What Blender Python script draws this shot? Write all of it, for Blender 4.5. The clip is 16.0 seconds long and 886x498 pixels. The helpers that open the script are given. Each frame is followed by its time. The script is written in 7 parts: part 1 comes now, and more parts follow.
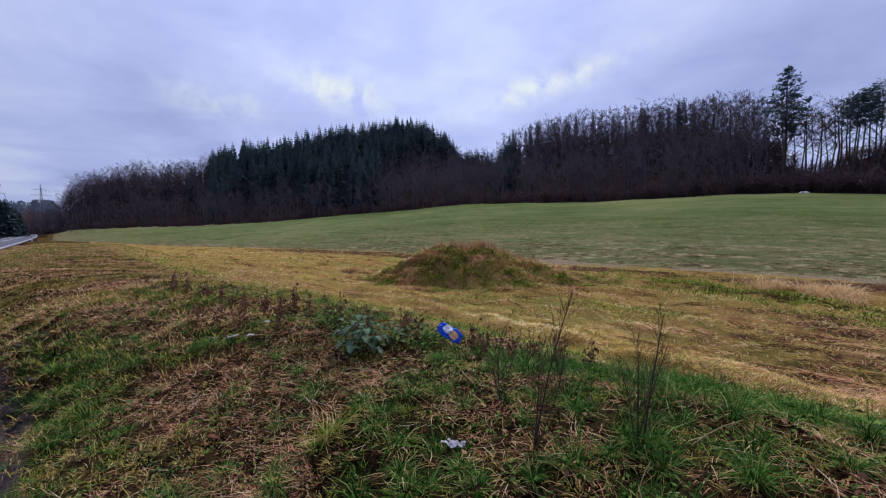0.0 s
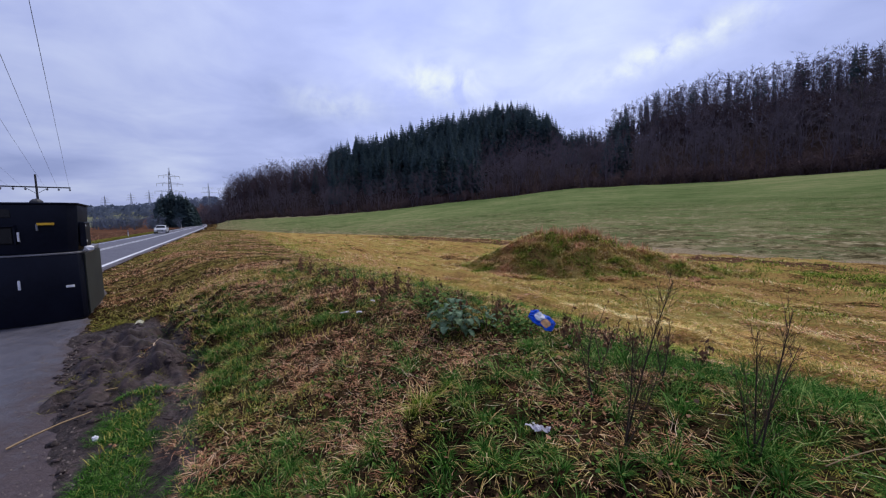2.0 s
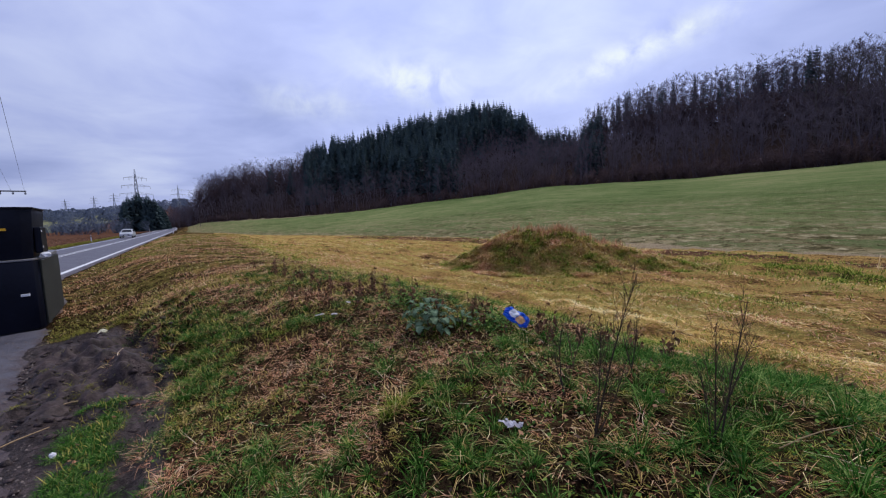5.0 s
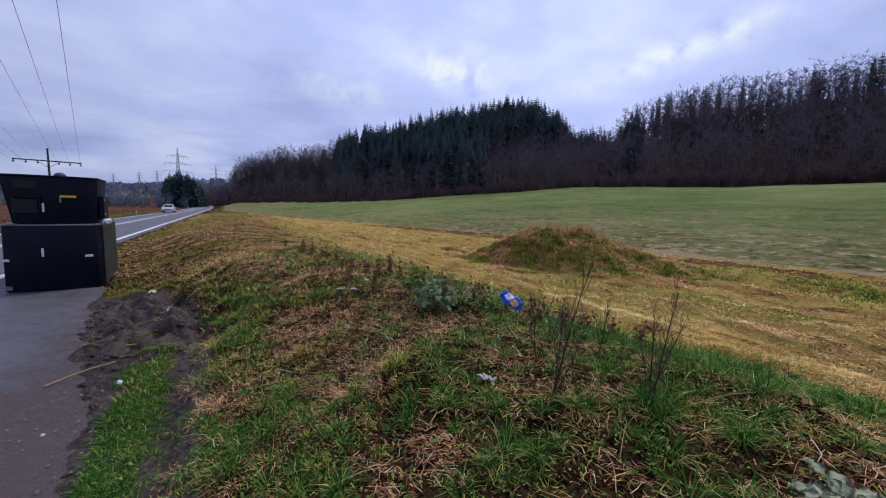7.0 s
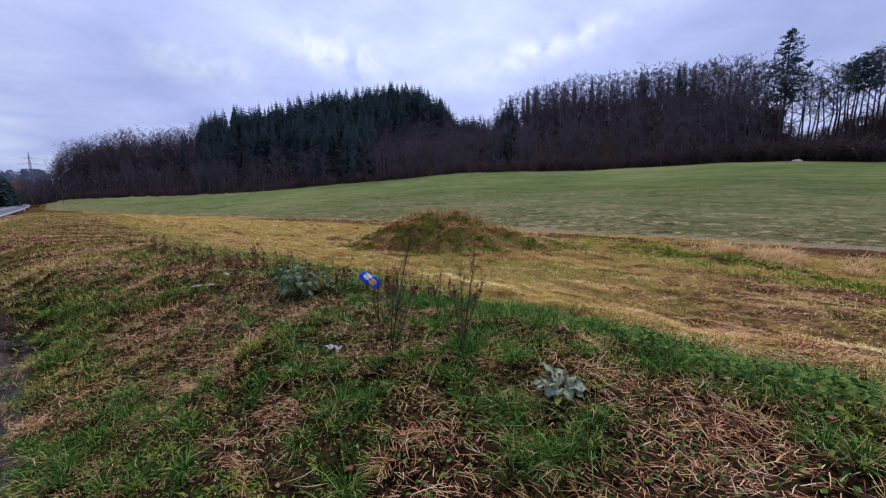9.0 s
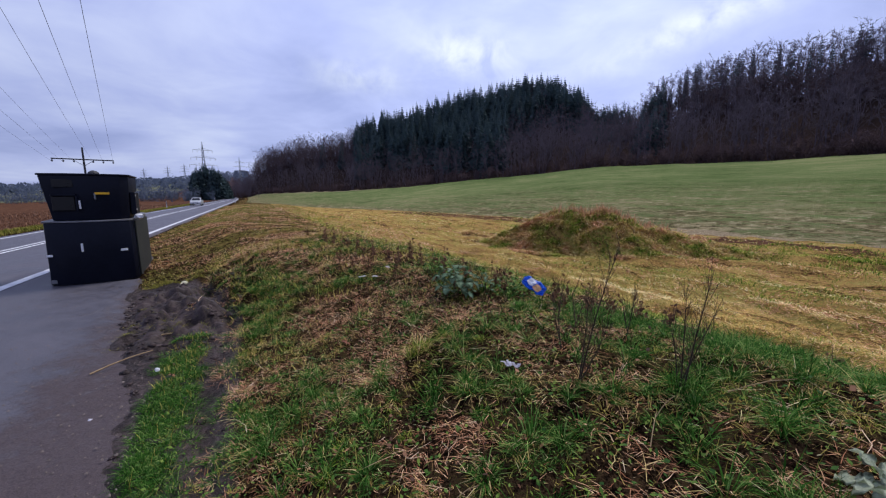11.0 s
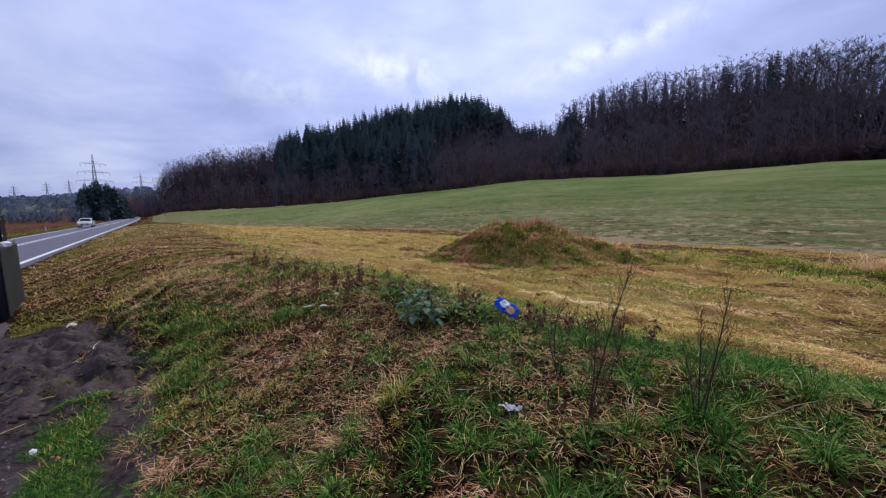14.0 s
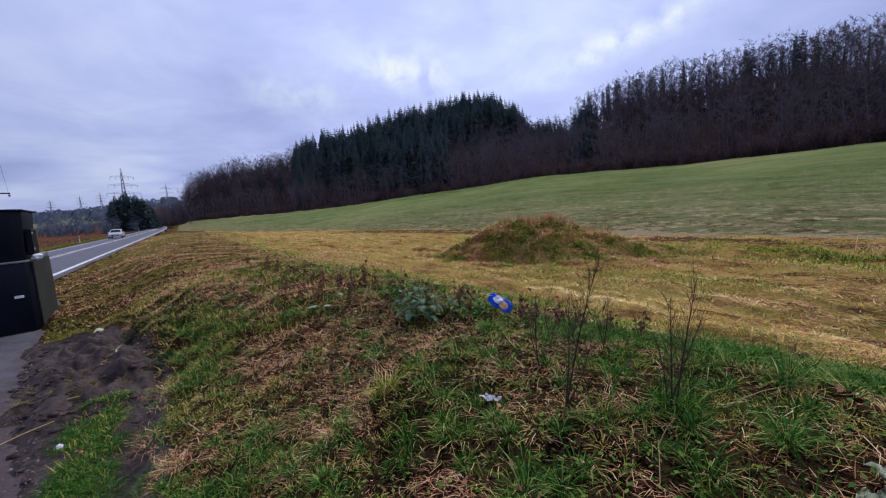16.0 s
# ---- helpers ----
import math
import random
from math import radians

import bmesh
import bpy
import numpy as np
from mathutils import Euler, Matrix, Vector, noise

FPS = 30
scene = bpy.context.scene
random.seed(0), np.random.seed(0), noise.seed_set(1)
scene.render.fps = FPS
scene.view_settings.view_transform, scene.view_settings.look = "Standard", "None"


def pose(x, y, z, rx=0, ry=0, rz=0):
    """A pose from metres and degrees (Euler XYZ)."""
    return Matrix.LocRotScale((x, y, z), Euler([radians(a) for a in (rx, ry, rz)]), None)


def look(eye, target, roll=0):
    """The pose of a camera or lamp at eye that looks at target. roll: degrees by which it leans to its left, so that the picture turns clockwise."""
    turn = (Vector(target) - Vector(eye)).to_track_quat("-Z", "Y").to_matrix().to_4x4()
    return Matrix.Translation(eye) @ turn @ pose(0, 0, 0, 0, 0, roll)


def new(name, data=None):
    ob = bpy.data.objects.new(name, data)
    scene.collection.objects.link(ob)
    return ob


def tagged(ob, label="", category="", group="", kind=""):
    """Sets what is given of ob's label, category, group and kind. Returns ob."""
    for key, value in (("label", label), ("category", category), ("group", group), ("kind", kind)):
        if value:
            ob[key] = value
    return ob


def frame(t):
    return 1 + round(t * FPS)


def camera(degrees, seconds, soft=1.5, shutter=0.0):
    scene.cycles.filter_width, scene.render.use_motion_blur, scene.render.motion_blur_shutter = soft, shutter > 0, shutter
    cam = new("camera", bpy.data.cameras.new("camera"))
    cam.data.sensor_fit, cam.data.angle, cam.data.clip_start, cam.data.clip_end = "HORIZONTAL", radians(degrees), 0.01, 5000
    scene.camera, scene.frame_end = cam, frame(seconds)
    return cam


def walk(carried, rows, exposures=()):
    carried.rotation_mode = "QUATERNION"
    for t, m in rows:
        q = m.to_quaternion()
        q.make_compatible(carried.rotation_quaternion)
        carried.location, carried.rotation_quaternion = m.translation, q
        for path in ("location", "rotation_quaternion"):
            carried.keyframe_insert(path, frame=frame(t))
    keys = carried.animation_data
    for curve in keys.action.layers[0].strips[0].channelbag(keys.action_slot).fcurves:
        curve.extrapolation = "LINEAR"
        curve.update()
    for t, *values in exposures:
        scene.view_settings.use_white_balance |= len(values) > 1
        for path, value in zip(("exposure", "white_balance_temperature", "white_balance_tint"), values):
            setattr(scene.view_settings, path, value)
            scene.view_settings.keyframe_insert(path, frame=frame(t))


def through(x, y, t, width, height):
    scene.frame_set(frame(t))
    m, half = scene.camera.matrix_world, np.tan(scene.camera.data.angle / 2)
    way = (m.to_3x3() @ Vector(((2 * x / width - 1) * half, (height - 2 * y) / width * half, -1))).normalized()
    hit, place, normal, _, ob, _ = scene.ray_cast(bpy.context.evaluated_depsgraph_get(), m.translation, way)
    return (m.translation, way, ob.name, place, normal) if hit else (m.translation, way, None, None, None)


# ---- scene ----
cam = camera(99.6, 16.0, soft=1.2)
PATH = [
    (0, (0.556, -0.007, 1.97), (0.434, 1.987, 1.856), -0.5),
    (0.5, (0.468, 0.028, 1.948), (0.428, 2.025, 1.839), -1.9),
    (1, (0.461, -0.016, 1.974), (0.144, 1.955, 1.859), -2.8),
    (1.5, (0.567, -0.047, 1.971), (0.0, 1.864, 1.814), -1.8),
    (2, (0.64, -0.05, 1.963), (0.002, 1.837, 1.789), -1.3),
    (2.5, (0.642, -0.054, 1.983), (0.053, 1.853, 1.854), -0.9),
    (3, (0.638, -0.048, 1.986), (0.13, 1.879, 1.826), -1.2),
    (3.5, (0.628, -0.047, 1.982), (0.157, 1.886, 1.777), -0.9),
    (4, (0.625, -0.052, 1.983), (0.131, 1.877, 1.789), -0.9),
    (4.5, (0.644, -0.025, 1.965), (0.169, 1.908, 1.769), -1.4),
    (4.7, (0.664, -0.026, 1.962), (0.165, 1.902, 1.771), -1.7),
    (6.8, (0.929, -0.318, 1.938), (0.258, 1.559, 1.774), -0.5),
    (7, (0.995, -0.445, 1.923), (0.34, 1.433, 1.71), 1.4),
    (7.5, (1.138, -0.579, 1.909), (0.669, 1.342, 1.608), -0.5),
    (8, (1.341, -0.656, 1.919), (1.06, 1.303, 1.629), 0.6),
    (8.2, (1.415, -0.678, 1.912), (1.236, 1.288, 1.596), 0.8),
    (9.25, (1.5, -0.71, 1.918), (1.391, 1.263, 1.668), -0.6),
    (10.3, (1.206, -0.644, 1.933), (0.746, 1.296, 1.767), -1.9),
    (10.5, (1.121, -0.619, 1.928), (0.604, 1.303, 1.727), -1.7),
    (11, (0.983, -0.404, 1.928), (0.23, 1.426, 1.636), -0.4),
    (11.5, (0.936, -0.164, 1.929), (0.116, 1.641, 1.666), -1.9),
    (12, (0.917, -0.081, 1.933), (0.106, 1.729, 1.679), -2.8),
    (12.5, (0.868, -0.069, 1.936), (0.167, 1.785, 1.672), -0.7),
    (13, (0.742, -0.072, 1.957), (0.058, 1.795, 1.746), -0.2),
    (13.5, (0.615, -0.073, 1.958), (-0.044, 1.809, 1.797), -1.6),
    (14, (0.548, -0.132, 1.968), (0.135, 1.812, 1.743), -1.4),
    (14.5, (0.547, -0.16, 1.953), (0.312, 1.807, 1.677), -0.9),
    (15, (0.634, -0.125, 1.924), (0.597, 1.853, 1.631), -2.3),
    (15.5, (0.741, -0.119, 1.942), (0.637, 1.861, 1.68), -3.2),
    (16, (0.81, -0.169, 1.957), (0.306, 1.754, 1.733), -3.5),
]
walk(cam, [(t, look(eye, target, roll)) for t, eye, target, roll in PATH], exposures=[(0, -0.10), (1.5, -0.04), (4.5, 0.0), (7.0, 0.0), (7.5, 0.20), (8.0, 0.08), (10.5, 0.08), (11.5, 0.12), (12.5, 0.08), (13.5, 0.0), (14.5, 0.14), (15.5, 0.08), (16, 0.0)])

# ---- world, sun ----
world = bpy.data.worlds.new("overcast_sky")
scene.world = world
world.use_nodes = True
wt = world.node_tree
wt.nodes.clear()


def node(tree, kind, **values):
    n = tree.nodes.new(kind)
    for key, value in values.items():
        if key in n.inputs:
            n.inputs[key].default_value = value
        else:
            setattr(n, key, value)
    return n


def calc(tree, op, a, b=None, clamp=False):
    n = tree.nodes.new("ShaderNodeMath")
    n.operation, n.use_clamp = op, clamp
    for i, v in enumerate((a, b)):
        if v is None:
            continue
        if isinstance(v, (int, float)):
            n.inputs[i].default_value = v
        else:
            tree.links.new(v, n.inputs[i])
    return n.outputs[0]


def ramp(tree, fac, *stops):
    n = tree.nodes.new("ShaderNodeValToRGB")
    els = n.color_ramp.elements
    while len(els) < len(stops):
        els.new(0.5)
    for e, (p, c) in zip(els, stops):
        e.position = p
        e.color = (*c, 1) if len(c) == 3 else c
    tree.links.new(fac, n.inputs[0])
    return n.outputs[0]


def mixed(tree, fac, a, b, blend="MIX"):
    n = tree.nodes.new("ShaderNodeMix")
    n.data_type, n.blend_type = "RGBA", blend
    for i, v in ((0, fac), (6, a), (7, b)):
        if isinstance(v, (int, float)):
            n.inputs[i].default_value = v
        elif isinstance(v, tuple):
            n.inputs[i].default_value = (*v, 1)
        else:
            tree.links.new(v, n.inputs[i])
    return n.outputs[2]


SUN_EL, SUN_AZ = 58.0, 18.0
sky = node(wt, "ShaderNodeTexSky", sky_type="NISHITA", sun_disc=False, sun_elevation=radians(SUN_EL), sun_rotation=radians(SUN_AZ))
coord = node(wt, "ShaderNodeTexCoord")
sep = node(wt, "ShaderNodeSeparateXYZ")
wt.links.new(coord.outputs["Generated"], sep.inputs[0])
up = calc(wt, "ADD", calc(wt, "MAXIMUM", sep.outputs[2], 0.0), 0.16)
flat = node(wt, "ShaderNodeCombineXYZ")
wt.links.new(calc(wt, "DIVIDE", sep.outputs[0], up), flat.inputs[0])
wt.links.new(calc(wt, "DIVIDE", sep.outputs[1], up), flat.inputs[1])
broad = node(wt, "ShaderNodeTexNoise", Scale=0.75, Detail=5.0, Roughness=0.5, Distortion=0.4)
fine = node(wt, "ShaderNodeTexNoise", Scale=2.2, Detail=6.0, Roughness=0.55, Distortion=0.5)
wt.links.new(flat.outputs[0], broad.inputs["Vector"])
wt.links.new(flat.outputs[0], fine.inputs["Vector"])
bank = calc(wt, "ADD", calc(wt, "MULTIPLY", broad.outputs[0], 0.7), calc(wt, "MULTIPLY", fine.outputs[0], 0.3))
cloud = ramp(wt, bank, (0.36, (0.365, 0.435, 0.79)), (0.5, (0.495, 0.57, 0.95)), (0.64, (0.665, 0.745, 1.06)))
# thin places in the cloud, where the light comes through above the two hills


def thin_place(az, el, wide, high, lean):
    """How near a direction is to (az, el) degrees, as an ellipse."""
    a, e = radians(az), radians(el)
    c = Vector((math.sin(a) * math.cos(e), math.cos(a) * math.cos(e), math.sin(e)))
    r = Vector((math.cos(a), -math.sin(a), 0))
    u = r.cross(c)
    l = radians(lean)
    r, u = r * math.cos(l) + u * math.sin(l), u * math.cos(l) - r * math.sin(l)
    total = None
    for axis, size in ((r, wide), (u, high)):
        dot = node(wt, "ShaderNodeVectorMath", operation="DOT_PRODUCT")
        dot.inputs[1].default_value = axis
        wt.links.new(coord.outputs["Generated"], dot.inputs[0])
        q = calc(wt, "POWER", calc(wt, "DIVIDE", calc(wt, "ABSOLUTE", calc(wt, "SUBTRACT", dot.outputs["Value"], axis.dot(c))), radians(size)), 2.0)
        total = q if total is None else calc(wt, "ADD", total, q)
    return calc(wt, "POWER", 2.718, calc(wt, "MULTIPLY", total, -1.0))


wisp = node(wt, "ShaderNodeTexNoise", Scale=13.0, Detail=5.0, Roughness=0.55, Distortion=0.3)
wt.links.new(coord.outputs["Generated"], wisp.inputs["Vector"])
gap = calc(wt, "ADD", thin_place(-18, 19, 7, 2.6, -8), calc(wt, "ADD", thin_place(11, 19.5, 11, 1.8, 14), calc(wt, "MULTIPLY", thin_place(-34, 16, 6, 2.0, -4), 0.5)))
gap = calc(wt, "MULTIPLY", gap, calc(wt, "MULTIPLY", calc(wt, "SUBTRACT", wisp.outputs[0], 0.34, True), 4.5), True)
glow = node(wt, "ShaderNodeVectorMath", operation="SCALE")
wt.links.new(cloud, glow.inputs[0])
wt.links.new(calc(wt, "ADD", calc(wt, "MULTIPLY", thin_place(-8, 34, 32, 28, 0), 0.44), calc(wt, "SUBTRACT", 0.85, calc(wt, "MULTIPLY", thin_place(-72, 4, 30, 12, 0), 0.13))), glow.inputs["Scale"])
cloud = mixed(wt, gap, glow.outputs[0], (0.86, 0.94, 1.0))
behind = node(wt, "ShaderNodeVectorMath", operation="SCALE")
behind.inputs["Scale"].default_value = 0.1
wt.links.new(sky.outputs[0], behind.inputs[0])
back = node(wt, "ShaderNodeBackground", Strength=1.0)
wt.links.new(mixed(wt, 0.93, behind.outputs[0], cloud), back.inputs[0])
wt.links.new(back.outputs[0], node(wt, "ShaderNodeOutputWorld").inputs[0])

sun_data = bpy.data.lights.new("sun", "SUN")
sun_data.energy, sun_data.angle, sun_data.color = 2.4, radians(16), (0.97, 0.92, 0.83)
sun = new("sun", sun_data)
a, e = radians(SUN_AZ), radians(SUN_EL)
sun.matrix_world = look((math.sin(a) * math.cos(e) * 100, math.cos(a) * math.cos(e) * 100, math.sin(e) * 100), (0, 0, 0))
scene.view_settings.exposure = 0.0

# ---- materials ----


def material(name, rough=0.8, metal=0.0, spec=0.3):
    m = bpy.data.materials.new(name)
    m.use_nodes = True
    b = m.node_tree.nodes["Principled BSDF"]
    b.inputs["Roughness"].default_value = rough
    b.inputs["Metallic"].default_value = metal
    b.inputs["Specular IOR Level"].default_value = spec
    return m, m.node_tree, b


def noise_at(t, scale, detail=4.0, rough=0.55, vector=None, distortion=0.0):
    n = node(t, "ShaderNodeTexNoise", Scale=scale, Detail=detail, Roughness=rough, Distortion=distortion)
    if vector is None:
        vector = node(t, "ShaderNodeNewGeometry").outputs["Position"]
    t.links.new(vector, n.inputs["Vector"])
    return n.outputs[0]


def bumped(t, b, height, strength=0.4, distance=0.02):
    n = node(t, "ShaderNodeBump", Strength=strength, Distance=distance)
    t.links.new(height, n.inputs["Height"])
    t.links.new(n.outputs[0], b.inputs["Normal"])


def island_mat(name, stops, rough=0.7, spec=0.25, patch=0.0, patch_scale=1.2, through=0.0):
    """A colour picked for each blade, leaf or twig on its own, with broad patches over it."""
    m, t, b = material(name, rough, 0, spec)
    pick = node(t, "ShaderNodeNewGeometry").outputs["Random Per Island"]
    if patch:
        pick = calc(t, "ADD", calc(t, "MULTIPLY", pick, 1 - patch), calc(t, "MULTIPLY", noise_at(t, patch_scale, 3), patch), True)
    col = ramp(t, pick, *stops)
    t.links.new(col, b.inputs["Base Color"])
    if through:
        let_through(t, b, col, through)
    return m


def let_through(t, b, col, share):
    """Thin blades pass part of the light on to their other side."""
    thin = node(t, "ShaderNodeBsdfTranslucent")
    t.links.new(col, thin.inputs["Color"])
    mix = node(t, "ShaderNodeMixShader", Fac=share)
    t.links.new(b.outputs[0], mix.inputs[1])
    t.links.new(thin.outputs[0], mix.inputs[2])
    t.links.new(mix.outputs[0], t.nodes["Material Output"].inputs[0])


def plain_mat(name, low, high, scale=3.0, rough=0.7, metal=0.0, spec=0.3, bump=0.0, bump_scale=40.0):
    """Two close colours, mottled at two scales."""
    m, t, b = material(name, rough, metal, spec)
    f = calc(t, "ADD", calc(t, "MULTIPLY", noise_at(t, scale), 0.6), calc(t, "MULTIPLY", noise_at(t, scale * 11), 0.4))
    t.links.new(ramp(t, f, (0.35, low), (0.65, high)), b.inputs["Base Color"])
    t.links.new(calc(t, "ADD", calc(t, "MULTIPLY", f, 0.3), rough - 0.15, True), b.inputs["Roughness"])
    if bump:
        bumped(t, b, noise_at(t, bump_scale), bump)
    return m


def attr(t, name):
    return node(t, "ShaderNodeAttribute", attribute_name=name).outputs["Fac"]


def ground_material():
    m, t, b = material("ground", 0.9, 0, 0.05)
    near = noise_at(t, 1.3, 6, 0.65)
    grain = noise_at(t, 14, 6, 0.7)
    tiny = noise_at(t, 70, 3, 0.7)
    # dark soil, with near-black stops that paint the shade between the blades
    turf = ramp(t, calc(t, "ADD", calc(t, "MULTIPLY", near, 0.25), calc(t, "ADD", calc(t, "MULTIPLY", grain, 0.4), calc(t, "MULTIPLY", tiny, 0.35))), (0.42, (0.004, 0.0026, 0.002)), (0.48, (0.018, 0.011, 0.0065)), (0.54, (0.070, 0.042, 0.022)), (0.60, (0.042, 0.040, 0.012)), (0.66, (0.16, 0.10, 0.052)))
    # mown straw, lying in swaths along the road
    pos = node(t, "ShaderNodeNewGeometry").outputs["Position"]
    turn = node(t, "ShaderNodeMapping")
    turn.vector_type = "TEXTURE"
    turn.inputs["Rotation"].default_value = (0, 0, radians(-40.8))
    turn.inputs["Scale"].default_value = (3.0, 0.7, 1)
    t.links.new(pos, turn.inputs["Vector"])
    swath = noise_at(t, 1.1, 5, 0.6, turn.outputs[0], 0.5)
    mixv = calc(t, "ADD", calc(t, "MULTIPLY", swath, 0.42), calc(t, "ADD", calc(t, "MULTIPLY", grain, 0.36), calc(t, "MULTIPLY", tiny, 0.22)))
    straw = ramp(t, mixv, (0.40, (0.035, 0.020, 0.010)), (0.45, (0.15, 0.084, 0.032)), (0.50, (0.46, 0.285, 0.098)), (0.55, (0.22, 0.200, 0.052)), (0.60, (0.64, 0.45, 0.17)))
    # young grain on bare soil, in drill rows
    row = node(t, "ShaderNodeMapping")
    row.vector_type = "TEXTURE"
    row.inputs["Rotation"].default_value = (0, 0, radians(-40.8))
    row.inputs["Scale"].default_value = (2.6, 0.9, 1)
    t.links.new(pos, row.inputs["Vector"])
    drill = calc(t, "ADD", calc(t, "MULTIPLY", noise_at(t, 1.3, 7, 0.7, row.outputs[0], 0.2), 0.5), calc(t, "MULTIPLY", noise_at(t, 0.35, 5, 0.65, row.outputs[0], 0.2), 0.5))
    far_patch = noise_at(t, 0.035, 3)
    bare = calc(t, "ADD", calc(t, "MULTIPLY", drill, 0.9), calc(t, "ADD", calc(t, "MULTIPLY", attr(t, "bare"), 0.15), calc(t, "MULTIPLY", grain, 0.12)))
    tone = calc(t, "ADD", calc(t, "MULTIPLY", far_patch, 0.3), calc(t, "ADD", calc(t, "MULTIPLY", drill, 0.5), calc(t, "MULTIPLY", grain, 0.2)))
    crop = ramp(t, tone, (0.42, (0.066, 0.100, 0.032)), (0.50, (0.122, 0.160, 0.058)), (0.58, (0.215, 0.225, 0.098)))
    soil = ramp(t, grain, (0.38, (0.07, 0.060, 0.034)), (0.62, (0.20, 0.17, 0.10)))
    crop = mixed(t, ramp(t, bare, (0.54, (0, 0, 0)), (0.76, (0.8, 0.8, 0.8))), crop, soil)
    furrow = calc(t, "ADD", calc(t, "MULTIPLY", noise_at(t, 0.6, 4, 0.7, row.outputs[0], 0.3), 0.5), calc(t, "MULTIPLY", noise_at(t, 1.7, 5, 0.75, row.outputs[0], 0.3), 0.5))
    furrow = calc(t, "MULTIPLY", ramp(t, furrow, (0.47, (0, 0, 0)), (0.53, (1, 1, 1))), calc(t, "MULTIPLY", attr(t, "bare"), 0.95))
    crop = mixed(t, furrow, crop, ramp(t, drill, (0.40, (0.075, 0.057, 0.030)), (0.50, (0.20, 0.160, 0.083)), (0.60, (0.37, 0.30, 0.175))))
    speck = calc(t, "ADD", calc(t, "MULTIPLY", noise_at(t, 0.6, 6, 0.75, row.outputs[0]), 0.4), calc(t, "MULTIPLY", noise_at(t, 2.3, 4, 0.8), 0.6))
    speck = calc(t, "MULTIPLY", ramp(t, speck, (0.50, (0, 0, 0)), (0.53, (1, 1, 1))), calc(t, "ADD", calc(t, "MULTIPLY", attr(t, "bare"), 0.75), 0.1))
    crop = mixed(t, speck, crop, ramp(t, near, (0.40, (0.030, 0.026, 0.012)), (0.50, (0.09, 0.075, 0.035)), (0.60, (0.42, 0.36, 0.22))))
    pale = ramp(t, grain, (0.38, (0.12, 0.090, 0.054)), (0.62, (0.42, 0.335, 0.220)))
    mud = ramp(t, calc(t, "ADD", calc(t, "MULTIPLY", near, 0.4), calc(t, "MULTIPLY", grain, 0.6)), (0.40, (0.014, 0.0100, 0.0095)), (0.52, (0.052, 0.038, 0.035)), (0.62, (0.112, 0.082, 0.076)))
    heath = ramp(t, calc(t, "ADD", calc(t, "MULTIPLY", swath, 0.5), calc(t, "MULTIPLY", grain, 0.5)), (0.38, (0.05, 0.025, 0.018)), (0.62, (0.155, 0.078, 0.048)))
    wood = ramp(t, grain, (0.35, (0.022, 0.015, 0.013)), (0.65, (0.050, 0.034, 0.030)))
    meadow = ramp(t, near, (0.4, (0.13, 0.14, 0.075)), (0.62, (0.21, 0.21, 0.13)))
    ragged = calc(t, "MULTIPLY", calc(t, "SUBTRACT", noise_at(t, 2.2, 5, 0.65), 0.5), 0.9)
    col = turf
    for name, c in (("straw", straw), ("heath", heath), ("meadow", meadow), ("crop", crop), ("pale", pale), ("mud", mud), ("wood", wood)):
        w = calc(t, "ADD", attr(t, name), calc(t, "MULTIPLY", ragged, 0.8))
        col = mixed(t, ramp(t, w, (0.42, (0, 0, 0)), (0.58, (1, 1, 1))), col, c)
    t.links.new(col, b.inputs["Base Color"])
    t.links.new(ramp(t, attr(t, "mud"), (0.3, (0.92, 0.92, 0.92)), (0.8, (0.5, 0.5, 0.5))), b.inputs["Roughness"])
    t.links.new(ramp(t, attr(t, "mud"), (0.3, (0.0, 0.0, 0.0)), (0.7, (0.12, 0.12, 0.12))), b.inputs["Specular IOR Level"])
    bumped(t, b, calc(t, "ADD", grain, calc(t, "MULTIPLY", tiny, 0.5)), 0.8, 0.07)
    return m


def asphalt_material():
    m, t, b = material("asphalt", 0.5, 0, 0.4)
    g = noise_at(t, 180, 2, 0.7)
    p = noise_at(t, 0.9, 5, 0.6)
    mid = noise_at(t, 5.5, 6, 0.7)
    f = calc(t, "ADD", calc(t, "MULTIPLY", g, 0.3), calc(t, "ADD", calc(t, "MULTIPLY", p, 0.4), calc(t, "MULTIPLY", mid, 0.3)))
    base = ramp(t, f, (0.38, (0.040, 0.039, 0.052)), (0.62, (0.108, 0.102, 0.126)))
    dirt = ramp(t, calc(t, "ADD", attr(t, "dirt"), calc(t, "MULTIPLY", calc(t, "SUBTRACT", noise_at(t, 2.6, 8, 0.72), 0.5), 1.9)), (0.35, (0, 0, 0)), (0.8, (1, 1, 1)))
    t.links.new(mixed(t, dirt, base, ramp(t, g, (0.3, (0.024, 0.0175, 0.019)), (0.7, (0.112, 0.083, 0.087)))), b.inputs["Base Color"])
    t.links.new(ramp(t, calc(t, "ADD", calc(t, "MULTIPLY", p, 0.6), calc(t, "MULTIPLY", mid, 0.4)), (0.35, (0.42, 0.42, 0.42)), (0.65, (0.75, 0.75, 0.75))), b.inputs["Roughness"])
    t.links.new(ramp(t, dirt, (0.0, (0.4, 0.4, 0.4)), (1.0, (0.2, 0.2, 0.2))), b.inputs["Specular IOR Level"])
    bumped(t, b, calc(t, "ADD", g, calc(t, "MULTIPLY", calc(t, "MULTIPLY", mid, dirt), 8.0)), 0.5, 0.015)
    return m


